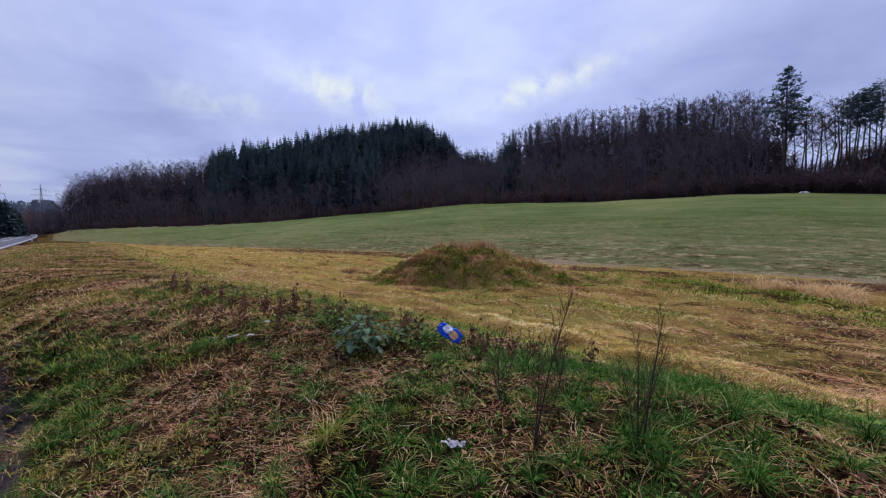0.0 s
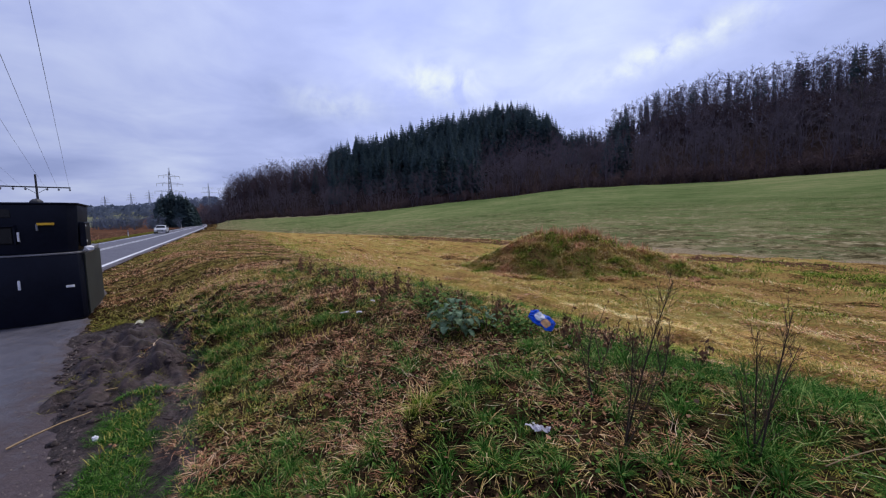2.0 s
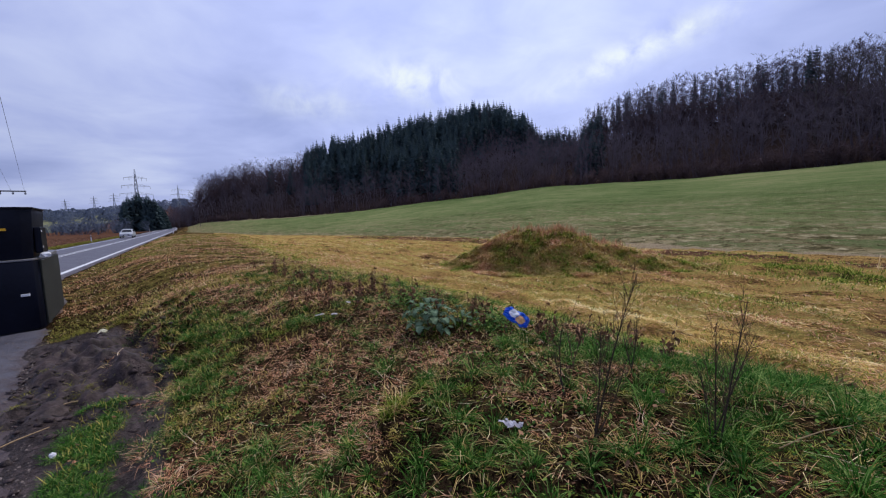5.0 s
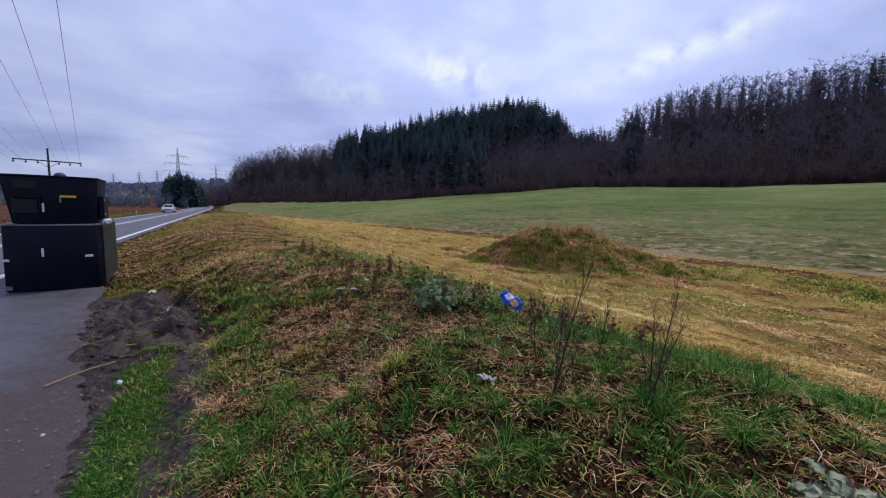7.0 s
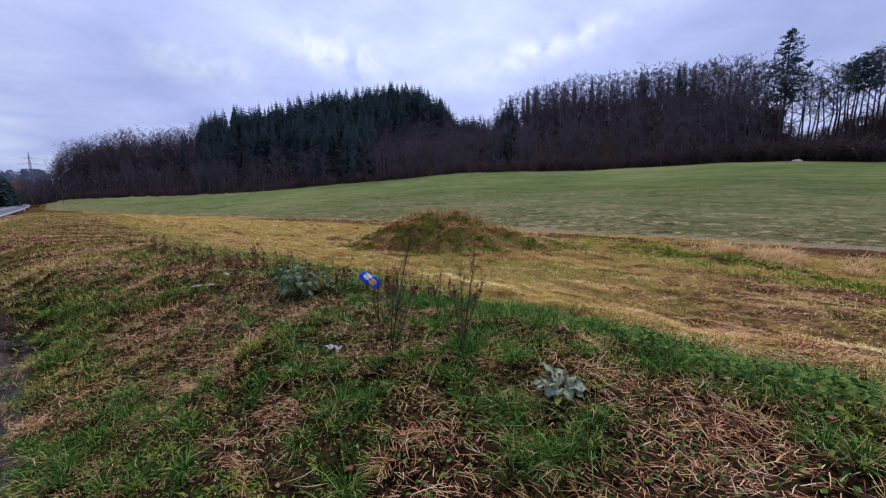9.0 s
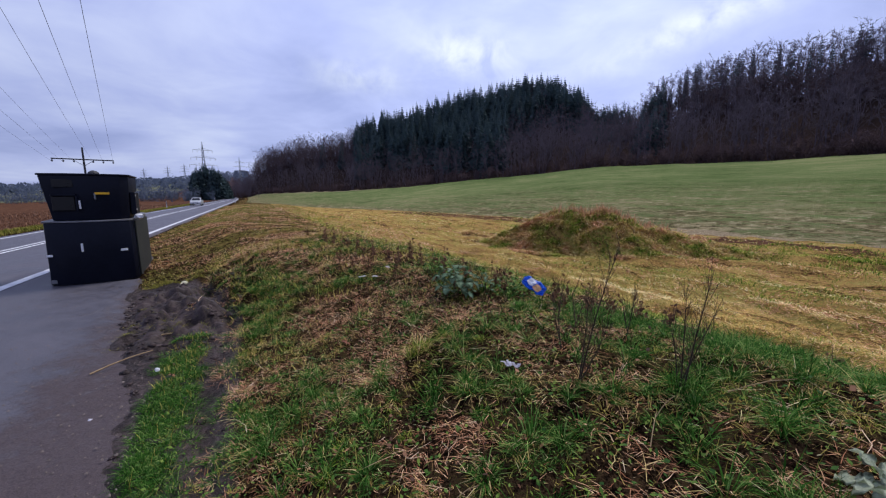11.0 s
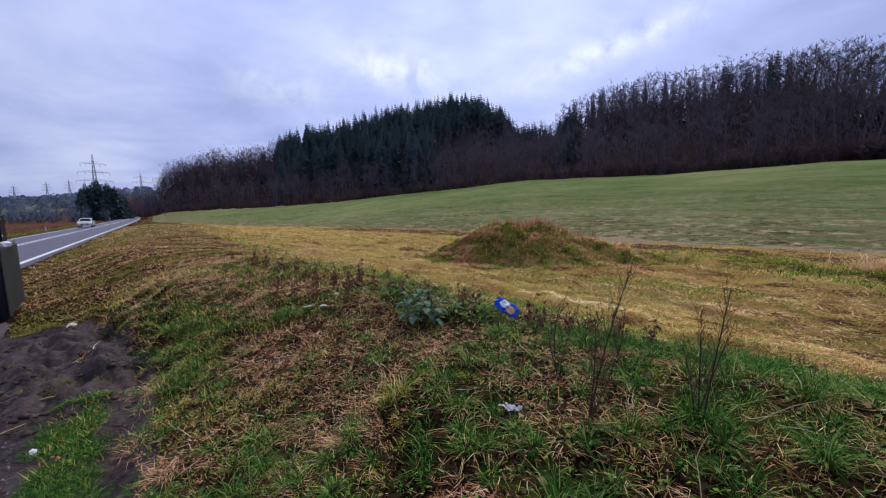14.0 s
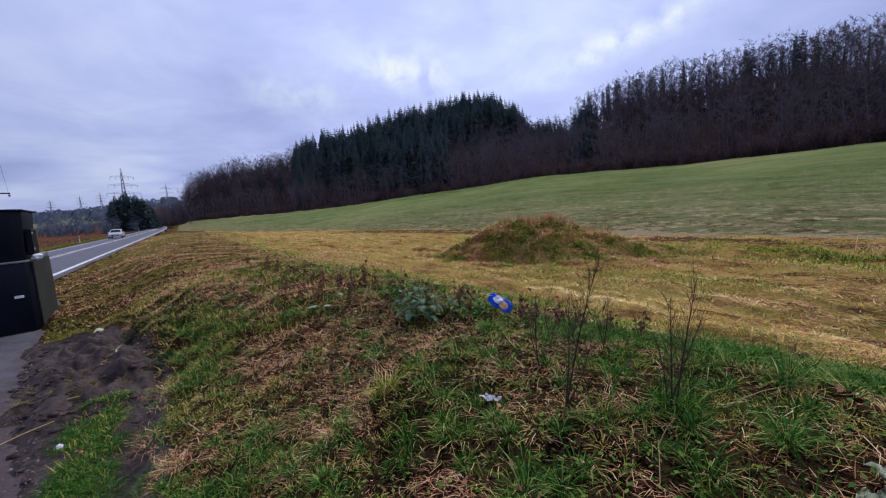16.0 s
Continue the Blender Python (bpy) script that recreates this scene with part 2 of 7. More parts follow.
GROUND = ground_material()
ASPHALT = asphalt_material()
ROAD_PAINT = plain_mat("road_paint", (0.5, 0.5, 0.52), (0.8, 0.8, 0.82), 6, 0.6)
# needle and twig colours are lifted and blued to carry the hillside's haze
NEEDLES = island_mat("spruce_needles", ((0.0, (0.036, 0.062, 0.074)), (0.5, (0.068, 0.105, 0.118)), (1.0, (0.110, 0.155, 0.160))), 0.8, 0.08, 0.7, 0.07, through=0.25)
TWIGS = island_mat("bare_twigs", ((0.0, (0.078, 0.066, 0.084)), (0.5, (0.118, 0.098, 0.120)), (1.0, (0.145, 0.122, 0.140))), 0.95, 0.02, 0.65, 0.06, through=0.12)
SCRUB = island_mat("brown_scrub", ((0.0, (0.060, 0.045, 0.052)), (0.5, (0.100, 0.070, 0.076)), (1.0, (0.155, 0.104, 0.100))), 0.95, 0.02, 0.6, 0.08, through=0.35)
BARK = plain_mat("bark", (0.03, 0.025, 0.022), (0.10, 0.085, 0.075), 1.5, 0.9, bump=0.5, bump_scale=12)
# valley hedges and far hills: the haze of distance is painted into this blue-grey
HAZED_WOOD = island_mat("hazed_grey_wood", ((0.0, (0.10, 0.125, 0.175)), (0.5, (0.125, 0.15, 0.205)), (1.0, (0.145, 0.17, 0.225))), 0.95, 0.02, 0.8, 0.01, through=0.5)
STEEL = plain_mat("galvanised_steel", (0.17, 0.18, 0.20), (0.30, 0.31, 0.33), 0.5, 0.6, 0.6)
DARK_STEEL = plain_mat("dark_steel", (0.025, 0.025, 0.03), (0.06, 0.06, 0.065), 2, 0.6)
BLACK_SHELL = plain_mat("black_armour_shell", (0.003, 0.004, 0.010), (0.007, 0.009, 0.019), 1.3, 0.45, 0.0, 0.12, 0.08, 60)
MOSSY_SHELL = plain_mat("weathered_green_black_shell", (0.010, 0.011, 0.010), (0.036, 0.038, 0.030), 2.2, 0.7, 0.0, 0.3, 0.1, 50)
GREY_TOP = plain_mat("mottled_grey_top", (0.10, 0.10, 0.11), (0.2, 0.2, 0.215), 3, 0.6)
# near black: tyres, glass and bands by colour, the head's slot as painted shade
BLACK_AND_SHADE = plain_mat("black_and_shade", (0.003, 0.003, 0.004), (0.006, 0.006, 0.008), 3, 0.3)
WHITE_PLASTIC = plain_mat("white_plastic", (0.6, 0.6, 0.62), (0.8, 0.8, 0.82), 9, 0.45)
YELLOW = plain_mat("yellow_sticker", (0.65, 0.36, 0.02), (0.8, 0.45, 0.03), 9, 0.5)

# ---- the lie of the land ----
# s runs along the road, u across it towards the field
DX, DY, NX, NY = -0.757, 0.654, 0.654, 0.757
EYE_X, EYE_Y, EYE_Z = 0.6, 0.0, 1.97
rng = np.random.default_rng(7)


def at_su(s, u):
    return DX * s + NX * u, DY * s + NY * u


def to_su(x, y):
    return DX * x + DY * y, NX * x + NY * y


def smooth(v, a, b):
    v = np.clip((v - a) / (b - a), 0, 1)
    return v * v * (3 - 2 * v)


LATTICE = rng.random((64, 64))


def wave(x, y, scale):
    """Smooth random heights from 0 to 1, about scale metres from crest to crest."""
    x, y = np.asarray(x) / scale, np.asarray(y) / scale
    i, j = np.floor(x).astype(int), np.floor(y).astype(int)
    fx, fy = x - i, y - j
    fx, fy = fx * fx * (3 - 2 * fx), fy * fy * (3 - 2 * fy)
    g = lambda p, q: LATTICE[p % 64, q % 64]
    return (g(i, j) * (1 - fx) + g(i + 1, j) * fx) * (1 - fy) + (g(i, j + 1) * (1 - fx) + g(i + 1, j + 1) * fx) * fy


# forest edge: azimuth, distance, elevation of its foot; hilltop: azimuth, elevation of the skyline
EDGE_AZ = [-60, -51, -44.6, -37.7, -28.6, -18, -8.8, -0.3, 8.8, 17.3, 24.9, 34, 40.5, 46, 60, 90]
EDGE_R = [360, 330, 265, 218, 180, 155, 140, 130, 122, 115, 110, 105, 104, 104, 108, 120]
EDGE_EL = [-0.1, -0.1, 0.25, 0.45, 0.95, 2.0, 2.7, 3.55, 3.58, 3.45, 3.6, 3.7, 3.5, 2.95, 2.5, 2.0]
TOP_AZ = [-60, -51, -49.5, -47.2, -45.3, -42.8, -38.6, -34.2, -31.5, -25, -20.4, -15.5, -10, -6, -3.3, -0.3, 5, 7, 11.8, 20.6, 28.5, 35, 38, 41, 44, 50, 60, 90]
TOP_EL = [1.5, 2.5, 3.7, 6.0, 6.9, 7.8, 8.6, 10.3, 11.5, 13.0, 14.2, 14.9, 15.7, 15.4, 13.7, 11.9, 12.2, 13.8, 15.3, 15.7, 15.7, 15.2, 14.3, 12.9, 13.4, 14.4, 15.0, 13.0]
DEPTH_AZ, DEPTH = [-60, -48, -30, -10, 0, 10, 30, 38, 42, 90], [40, 55, 85, 100, 75, 60, 48, 34, 30, 30]
TALL_AZ, TALL = [-60, -45, -34, -20, 0, 20, 34, 41, 44, 48, 90], [14, 14, 18, 20, 17, 17, 18, 18, 16.5, 15, 15]


def polar(x, y):
    return np.degrees(np.arctan2(x - EYE_X, y - EYE_Y)), np.hypot(x - EYE_X, y - EYE_Y)


def edge_of(az):
    r = np.interp(az, EDGE_AZ, EDGE_R)
    return r, EYE_Z + r * np.tan(np.radians(np.interp(az, EDGE_AZ, EDGE_EL)))


def top_of(az):
    r = np.interp(az, EDGE_AZ, EDGE_R) + np.interp(az, DEPTH_AZ, DEPTH)
    return r, EYE_Z + r * np.tan(np.radians(np.interp(az, TOP_AZ, TOP_EL))) - np.interp(az, TALL_AZ, TALL)


BANK_U = [-30, -1.0, -0.4, 0.0, 0.5, 1.17, 1.5, 1.9, 2.4, 3.0, 3.6, 4.4, 5.5, 7.0, 9.0, 24, 60]
BANK_Z = [0, 0, 0.0, 0.05, 0.16, 0.41, 0.60, 0.73, 0.82, 0.87, 0.77, 0.48, 0.16, -0.07, -0.2, -0.3, -0.3]
APRON_S = [-80, 0, 2, 3.6, 4.7, 6.5, 9.6, 14, 18.5, 24, 400]
APRON_U = [-0.6, -0.55, -0.62, -0.76, -1.0, -1.45, -2.1, -2.7, -3.9, -4.0, -4.0]
CROP_S = [-400, -10, 0, 12, 27, 44, 59, 85, 105, 400]
CROP_U = [25.5, 24.5, 24.0, 23.2, 22.0, 18.5, 12.2, 4.0, -1.2, -1.8]
MOUND = (0.4, 15.5)


def asphalt_edge(s):
    return np.interp(s, APRON_S, APRON_U) + (wave(s, np.zeros_like(s), 0.6) - 0.5) * 0.08 + (wave(s, np.zeros_like(s) + 7, 1.9) - 0.5) * 0.22


def height(x, y):
    x, y = np.asarray(x, float), np.asarray(y, float)
    s, u = to_su(x, y)
    az, r = polar(x, y)
    # the bank beside the road, lower and nearer the road further on
    shift = np.interp(s, APRON_S, APRON_U) + 0.6
    z = np.interp(u - shift * np.interp(u, [0, 6], [1, 0]), BANK_U, BANK_Z)
    fade = np.interp(s, [-60, -6, 8, 25, 60, 110], [0.8, 0.95, 1.0, 0.62, 0.4, 0.15])
    z = np.where((u > -4) & (z > 0), z * fade, z)
    on_bank = smooth(u, -0.5, 0.8) * (1 - smooth(u, 20, 30))
    z = z + on_bank * ((wave(x, y, 1.1) - 0.5) * 0.10 + (wave(x + 9, y, 0.42) - 0.5) * 0.06 + (wave(x, y + 5, 0.19) - 0.5) * 0.05) * np.clip(1.3 - r / 60, 0.2, 1)
    # two wheel ruts in the mud beside the asphalt
    rut = np.exp(-((u + 0.13 - 0.04 * np.sin(s * 1.5) + 0.4 * smooth(s, 5, 7.5)) / 0.11) ** 2) + 0.7 * np.exp(-((u + 0.85 + 0.3 * smooth(s, 5, 7)) / 0.12) ** 2) * smooth(s, 4.2, 5)
    z = z - 0.075 * rut * smooth(s, -1, 2.5) * (1 - smooth(s, 7.6, 8.6))
    # under the road the ground lies a little lower
    apron = asphalt_edge(s)
    z = np.where(u > -10.9, z - (z + 0.06) * (1 - smooth(u - apron, -0.45, 0.02)), z)
    z = z + 0.045 * (wave(x, y, 0.3) + 0.6 * wave(x, y, 0.11) - 0.8) * np.exp(-((u - apron + 0.1) / 0.3) ** 2) * smooth(s, -3, 0) * (1 - smooth(s, 9, 13))
    z = np.where(u < -10.9, -0.02 - 0.35 * smooth(-u, 11.5, 15), z)
    # the mound of earth
    dx, dy = x - MOUND[0], y - MOUND[1]
    dx = np.where(dx < 0, dx / 3.8, dx / 5.6)
    q = np.sqrt(dx ** 2 + (dy / np.where(dy < 0, 2.3, 2.6)) ** 2)
    dome = np.maximum(0, 1 - q ** np.where(dx < 0, 1.1, 0.86))
    dome = np.where(dx < 0, dome * (1.35 - 0.35 * dome), dome * (1.2 - 0.2 * dome))
    z = z + 1.5 * dome + np.minimum(1, dome * 4) * ((wave(x, y, 0.6) - 0.5) * 0.20 + (wave(x, y, 0.24) - 0.5) * 0.2)
    # swaths of mown grass
    z = z + smooth(u, 4.5, 6) * (1 - smooth(u, 21, 24)) * (1 - smooth(r, 25, 45)) * ((wave(s * 0.3, u, 0.8) - 0.5) * 0.26 + (wave(s * 0.6, u, 0.36) - 0.5) * 0.14)
    # churned mud
    churn = smooth(s, 4.2, 5.2) * (1 - smooth(s, 8.2, 9.5)) * smooth(u, -1.6, -1.2) * (1 - smooth(u, 0.1, 0.5))
    z = z + churn * ((wave(x, y, 0.34) - 0.5) * 0.30 + (wave(x, y, 0.17) - 0.5) * 0.24)
    # the field rises to the forest edge, the wooded hills above it
    re, ze = edge_of(az)
    rt, zt = top_of(az)
    across = NX * np.sin(np.radians(az)) + NY * np.cos(np.radians(az))
    r0 = np.minimum(23.5 / np.maximum(across, 0.08), 0.55 * re)
    side = smooth(u, -4, 8) * smooth(az, -58, -50) * (1 - smooth(az, 95, 125))
    k = np.clip((r - r0) / (re - r0), 0, 1)
    field = (ze + 0.3) * k
    hill = (zt - ze) * smooth(r, re, rt * 1.03) - 14 * smooth(r, rt * 1.05, rt + 160)
    z = z + side * (field + hill)
    # rolling country on the far side of the road
    ridge = np.interp(az, [-180, -90, -73.5, -70.7, -62.8, -59.1, -56.2, -54, -50, -45, 80, 180], [1.2, 1.0, 0.5, 0.6, 1.35, 1.55, 1.8, 2.1, 2.4, 2.6, 1.5, 1.2])
    z = z + (1 - side) * smooth(r, 380, 1150) * (1 - 0.5 * smooth(r, 1200, 3000)) * 1150 * np.tan(np.radians(ridge)) * (0.9 + 0.2 * wave(x, y, 170))
    return z


def mesh_np(name, verts, faces):
    """A mesh from arrays: verts (n, 3), faces (m, 3) or (m, 4)."""
    verts, faces = np.asarray(verts, np.float32), np.asarray(faces, np.int32)
    me = bpy.data.meshes.new(name)
    me.vertices.add(len(verts))
    me.vertices.foreach_set("co", verts.ravel())
    me.loops.add(faces.size)
    me.loops.foreach_set("vertex_index", faces.ravel())
    me.polygons.add(len(faces))
    me.polygons.foreach_set("loop_start", np.arange(0, faces.size, faces.shape[1], dtype=np.int32))
    me.update(calc_edges=True)
    return me


def smooth_shaded(me):
    me.polygons.foreach_set("use_smooth", np.ones(len(me.polygons), bool))
    return me


def grid_faces(n, m, closed=False):
    """Quads of a grid of n rows by m columns."""
    i, j = np.meshgrid(np.arange(n - 1), np.arange(m if closed else m - 1), indexing="ij")
    k = (j + 1) % m
    return np.stack([i * m + j, i * m + k, (i + 1) * m + k, (i + 1) * m + j], -1).reshape(-1, 4)


def build_ground():
    rings = np.concatenate([[0.02], np.geomspace(0.35, 60, 290), np.geomspace(62, 4500, 90)])
    turn = np.radians(np.concatenate([np.arange(-95, 80, 0.75), np.arange(80, 265, 5)]))
    rr, tt = np.meshgrid(rings, turn, indexing="ij")
    x, y = EYE_X + rr * np.sin(tt), EYE_Y + rr * np.cos(tt)
    z = height(x, y)
    me = mesh_np("ground", np.stack([x, y, z], -1).reshape(-1, 3), grid_faces(len(rings), len(turn), True)[:, ::-1])
    x, y = x.ravel(), y.ravel()
    s, u = to_su(x, y)
    az, r = polar(x, y)
    crop_u = np.interp(s, CROP_S, CROP_U)
    re, _ = edge_of(az)
    right = smooth(u, -4, 0)
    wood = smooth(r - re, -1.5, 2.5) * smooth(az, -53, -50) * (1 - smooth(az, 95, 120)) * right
    crop = smooth(u - crop_u + 0.9 * (1 - smooth(s, 8, 14)), -0.8, 0.8) * right
    zones = {
        "straw": np.maximum(smooth(u, 3.4, 4.6), 0.44 * smooth(s, 8, 12) * smooth(u, -4.5, -3.8)),
        "crop": crop,
        "bare": (1 - smooth(u - crop_u, 0.5, 42)) * (0.55 + 0.45 * (1 - smooth(u - crop_u, 0.5, 12))),
        "pale": np.maximum(np.maximum(np.exp(-((u - crop_u + 1.2) / 1.1) ** 2) * smooth(-s, -18, -10), np.exp(-((u - crop_u - 0.3) / 0.8) ** 2) * smooth(-s, -34, -16) * smooth(s, 6, 12)) * 0.78, smooth(r - re, -16, -8) * smooth(az, -49, -46) * (1 - smooth(az, -34, -27)) * right * 0.55),
        "mud": smooth(u, -3.2, -2.2) * (1 - smooth(u - np.interp(s, [5.2, 7.0, 8.5], [0.0, -0.4, -0.9]), -0.1, 0.3)) * smooth(s, -6, 1.5) * (1 - smooth(s, 7.8, 9.5)),
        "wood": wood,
        "heath": np.maximum(smooth(-u, 12.4, 13.4) * (1 - smooth(-u, 70, 95)), np.maximum(0.62 * smooth(u - crop_u, -7, -3) * (1 - crop) * smooth(s, 10, 18) * (1 - smooth(s, 40, 52)), np.maximum(0.72 * np.exp(-((u - crop_u + 3.9) / 1.5) ** 2) * (1 - smooth(s, 9, 15)), 0.56 * smooth(u, 4.2, 5.5) * (1 - smooth(u, 12, 15)) * (1 - smooth(s, -1, 5))))),
        "meadow": smooth(-u, 72, 97) * (1 - wood),
    }
    q = np.hypot((x - MOUND[0]) / 3.0, (y - MOUND[1]) / 2.4)
    zones["straw"] *= 0.58 + 0.42 * smooth(q, 0.5, 1.1)
    zones["straw"] *= 1 - 0.55 * np.exp(-((u - 15.0 - 0.55 * s) / 1.8) ** 2) * (1 - smooth(s, 4, 8)) * smooth(s, -14, -6)
    for name, v in zones.items():
        me.attributes.new(name, "FLOAT", "POINT").data.foreach_set("value", np.asarray(v, np.float32))
    smooth_shaded(me)
    me.materials.append(GROUND)
    return tagged(new("ground", me), "grassy roadside bank, mown verge and green winter field", "ground", kind="structure")


build_ground()


def build_road():
    s = np.concatenate([np.arange(-90, -6, 2.0), np.arange(-6, 22, 0.12), np.geomspace(22, 420, 90)])
    n = 34
    edge = asphalt_edge(s) + 0.12 * (1 - smooth(s, 9, 14))
    k = np.linspace(0, 1, n) ** 0.7
    u = -10.6 + (edge[:, None] + 10.6) * k[None, :]
    ss = np.repeat(s[:, None], n, 1)
    bend = -0.00009 * np.maximum(ss - 90, 0) ** 2
    x, y = at_su(ss, u + bend)
    z = 0.012 + (wave(x, y, 3.0) - 0.5) * 0.012 - 0.05 * smooth(u - edge[:, None], -0.55, 0.1) * (1 - smooth(ss, 9, 14))
    me = mesh_np("road", np.stack([x, y, z], -1).reshape(-1, 3), grid_faces(len(s), n)[:, ::-1])
    dirt = np.maximum(smooth(u, -2.7, -0.9) * (1 - smooth(ss, 9, 16)), smooth(u - edge[:, None], -0.5, -0.05))
    me.attributes.new("dirt", "FLOAT", "POINT").data.foreach_set("value", np.asarray(dirt, np.float32).ravel())
    smooth_shaded(me)
    me.materials.append(ASPHALT)
    tagged(new("road", me), "damp grey asphalt country road with a lay-by", "road", kind="structure")
    for u0, wide, gap in ((-4.5, 0.22, 0), (-7.45, 0.12, 0), (-7.75, 0.12, 0), (-10.1, 0.14, 0)):
        ss = np.concatenate([np.arange(-60, 30, 0.5), np.geomspace(30, 400, 120)])
        b = -0.00009 * np.maximum(ss - 90, 0) ** 2
        vs = []
        for side in (-0.5, 0.5):
            x, y = at_su(ss, u0 + b + side * wide)
            vs.append(np.stack([x, y, 0.022 + (wave(x, y, 3.0) - 0.5) * 0.012], -1))
        me = mesh_np("road_marking", np.stack(vs, 1).reshape(-1, 3), grid_faces(len(ss), 2)[:, ::-1])
        me.materials.append(ROAD_PAINT)
        tagged(new("road_marking", me), "worn white line painted along the asphalt road", "road marking", kind="structure")


build_road()

# ---- woods ----


def tube(p0, p1, r0, r1, sides=3):
    """Verts and triangles of a tapered stick."""
    p0, p1 = np.asarray(p0, float), np.asarray(p1, float)
    d = p1 - p0
    d = d / max(np.linalg.norm(d), 1e-6)
    a = np.cross(d, (0.3, 0.2, 0.93) if abs(d[2]) < 0.8 else (1, 0, 0))
    a /= np.linalg.norm(a)
    b = np.cross(d, a)
    th = np.arange(sides) * 2 * np.pi / sides
    ring = np.cos(th)[:, None] * a + np.sin(th)[:, None] * b
    v = np.concatenate([p0 + ring * r0, p1 + ring * r1])
    i = np.arange(sides)
    j = (i + 1) % sides
    f = np.concatenate([np.stack([i, j, j + sides], -1), np.stack([i, j + sides, i + sides], -1)])
    return v, f


def joined(pieces):
    vs, fs, n = [], [], 0
    for v, f in pieces:
        vs.append(v)
        fs.append(np.asarray(f) + n)
        n += len(v)
    return np.concatenate(vs), np.concatenate(fs)


def stick_path(points, radii, sides=5):
    return joined([tube(points[i], points[i + 1], radii[i], radii[i + 1], sides) for i in range(len(points) - 1)])


def spruce_shape(r, tall=1.0, wide=0.17, whorls=24, bare=0.06, thin=1.0):
    """A spruce 1 high: a tapered trunk with whorls of drooping boughs that shorten to a sharp tip."""
    trunk = tube((0, 0, 0), (0, 0, 1.0), 0.011, 0.0015, 4)
    boughs = []
    for w in range(whorls):
        k = w / (whorls - 1)
        z = bare + (0.975 - bare) * k ** 0.92
        reach = wide * (1 - k) ** 0.7 * r.uniform(0.82, 1.12) + 0.007
        n = max(4, int((7.5 - 3.5 * k) * thin))
        for b in range(n):
            th = b * 2 * np.pi / n + r.uniform(-0.4, 0.4) + w
            l = reach * r.uniform(0.7, 1.2)
            d = np.array((np.cos(th), np.sin(th), 0))
            side = np.array((-d[1], d[0], 0)) * l * r.uniform(0.16, 0.28)
            root = np.array((0, 0, z))
            mid = root + d * l * 0.5 + np.array((0, 0, -l * r.uniform(0.05, 0.25)))
            tip = root + d * l + np.array((0, 0, -l * r.uniform(0.15, 0.5)))
            hang = np.array((0, 0, -l * r.uniform(0.25, 0.5) - 0.012))
            boughs.append((np.array([root, mid + side, tip, mid - side, mid + hang]), np.array([[0, 1, 2], [0, 2, 3], [0, 4, 2]])))
    return trunk, joined(boughs)


def bare_shape(r, limbs=9, subs=5, twigs=6, crown=0.3, spread=0.2, thick=0.012, lean=0.03, twig=0.12, sides=3):
    """A leafless tree 1 high: trunk, limbs, and fine twigs; returns trunk, limbs, twigs."""
    pts, p = [np.zeros(3)], np.zeros(3)
    for k in range(5):
        p = p + np.array((r.normal(0, lean), r.normal(0, lean), 0.2))
        pts.append(p.copy())
    pts[-1][2] = 0.95
    radii = [thick * (1 - 0.18 * k) for k in range(6)]
    trunk = stick_path(pts, radii, sides)
    limb_list, twig_list = [], []

    def sliver(a, b, w):
        e = b - a
        q = np.cross(e, r.normal(0, 1, 3))
        q = q / max(np.linalg.norm(q), 1e-6) * w
        return np.array([a - q, a + q, b]), np.array([[0, 1, 2]])

    for l in range(limbs):
        k = crown + (0.93 - crown) * (l + r.uniform(0, 0.6)) / limbs
        i = min(int(k * 5), 4)
        root = pts[i] + (pts[i + 1] - pts[i]) * (k * 5 - i)
        th = l * 2.4 + r.uniform(-0.5, 0.5)
        long = spread * (1.15 - 0.9 * abs(k - 0.55)) * r.uniform(0.75, 1.2)
        d = np.array((np.cos(th), np.sin(th), r.uniform(0.6, 1.3)))
        d /= np.linalg.norm(d)
        a = root + d * long * 0.5 + r.normal(0, 0.008, 3)
        b = a + (d + np.array((0, 0, 0.25))) * long * 0.5 + r.normal(0, 0.012, 3)
        r0 = thick * (1 - k * 0.6) * 0.45
        limb_list.append(tube(root, a, r0, r0 * 0.6, 3))
        limb_list.append(tube(a, b, r0 * 0.6, r0 * 0.2, 3))
        for sub in range(subs):
            q = r.uniform(0.2, 1.0)
            base = root + (a - root) * q * 2 if q < 0.5 else a + (b - a) * (q - 0.5) * 2
            e = d + r.normal(0, 0.6, 3)
            e[2] = abs(e[2]) * 0.6 + 0.15
            e /= np.linalg.norm(e)
            end = base + e * long * r.uniform(0.28, 0.5)
            limb_list.append(sliver(base, end, r0 * 0.4))
            for tw in range(twigs):
                f = base + (end - base) * r.uniform(0.15, 1.0)
                g = e + r.normal(0, 0.6, 3) + np.array((0, 0, 0.15))
                g /= np.linalg.norm(g)
                twig_list.append(sliver(f, f + g * long * r.uniform(0.14, 0.32), thick * twig))
    return trunk, joined(limb_list), joined(twig_list)


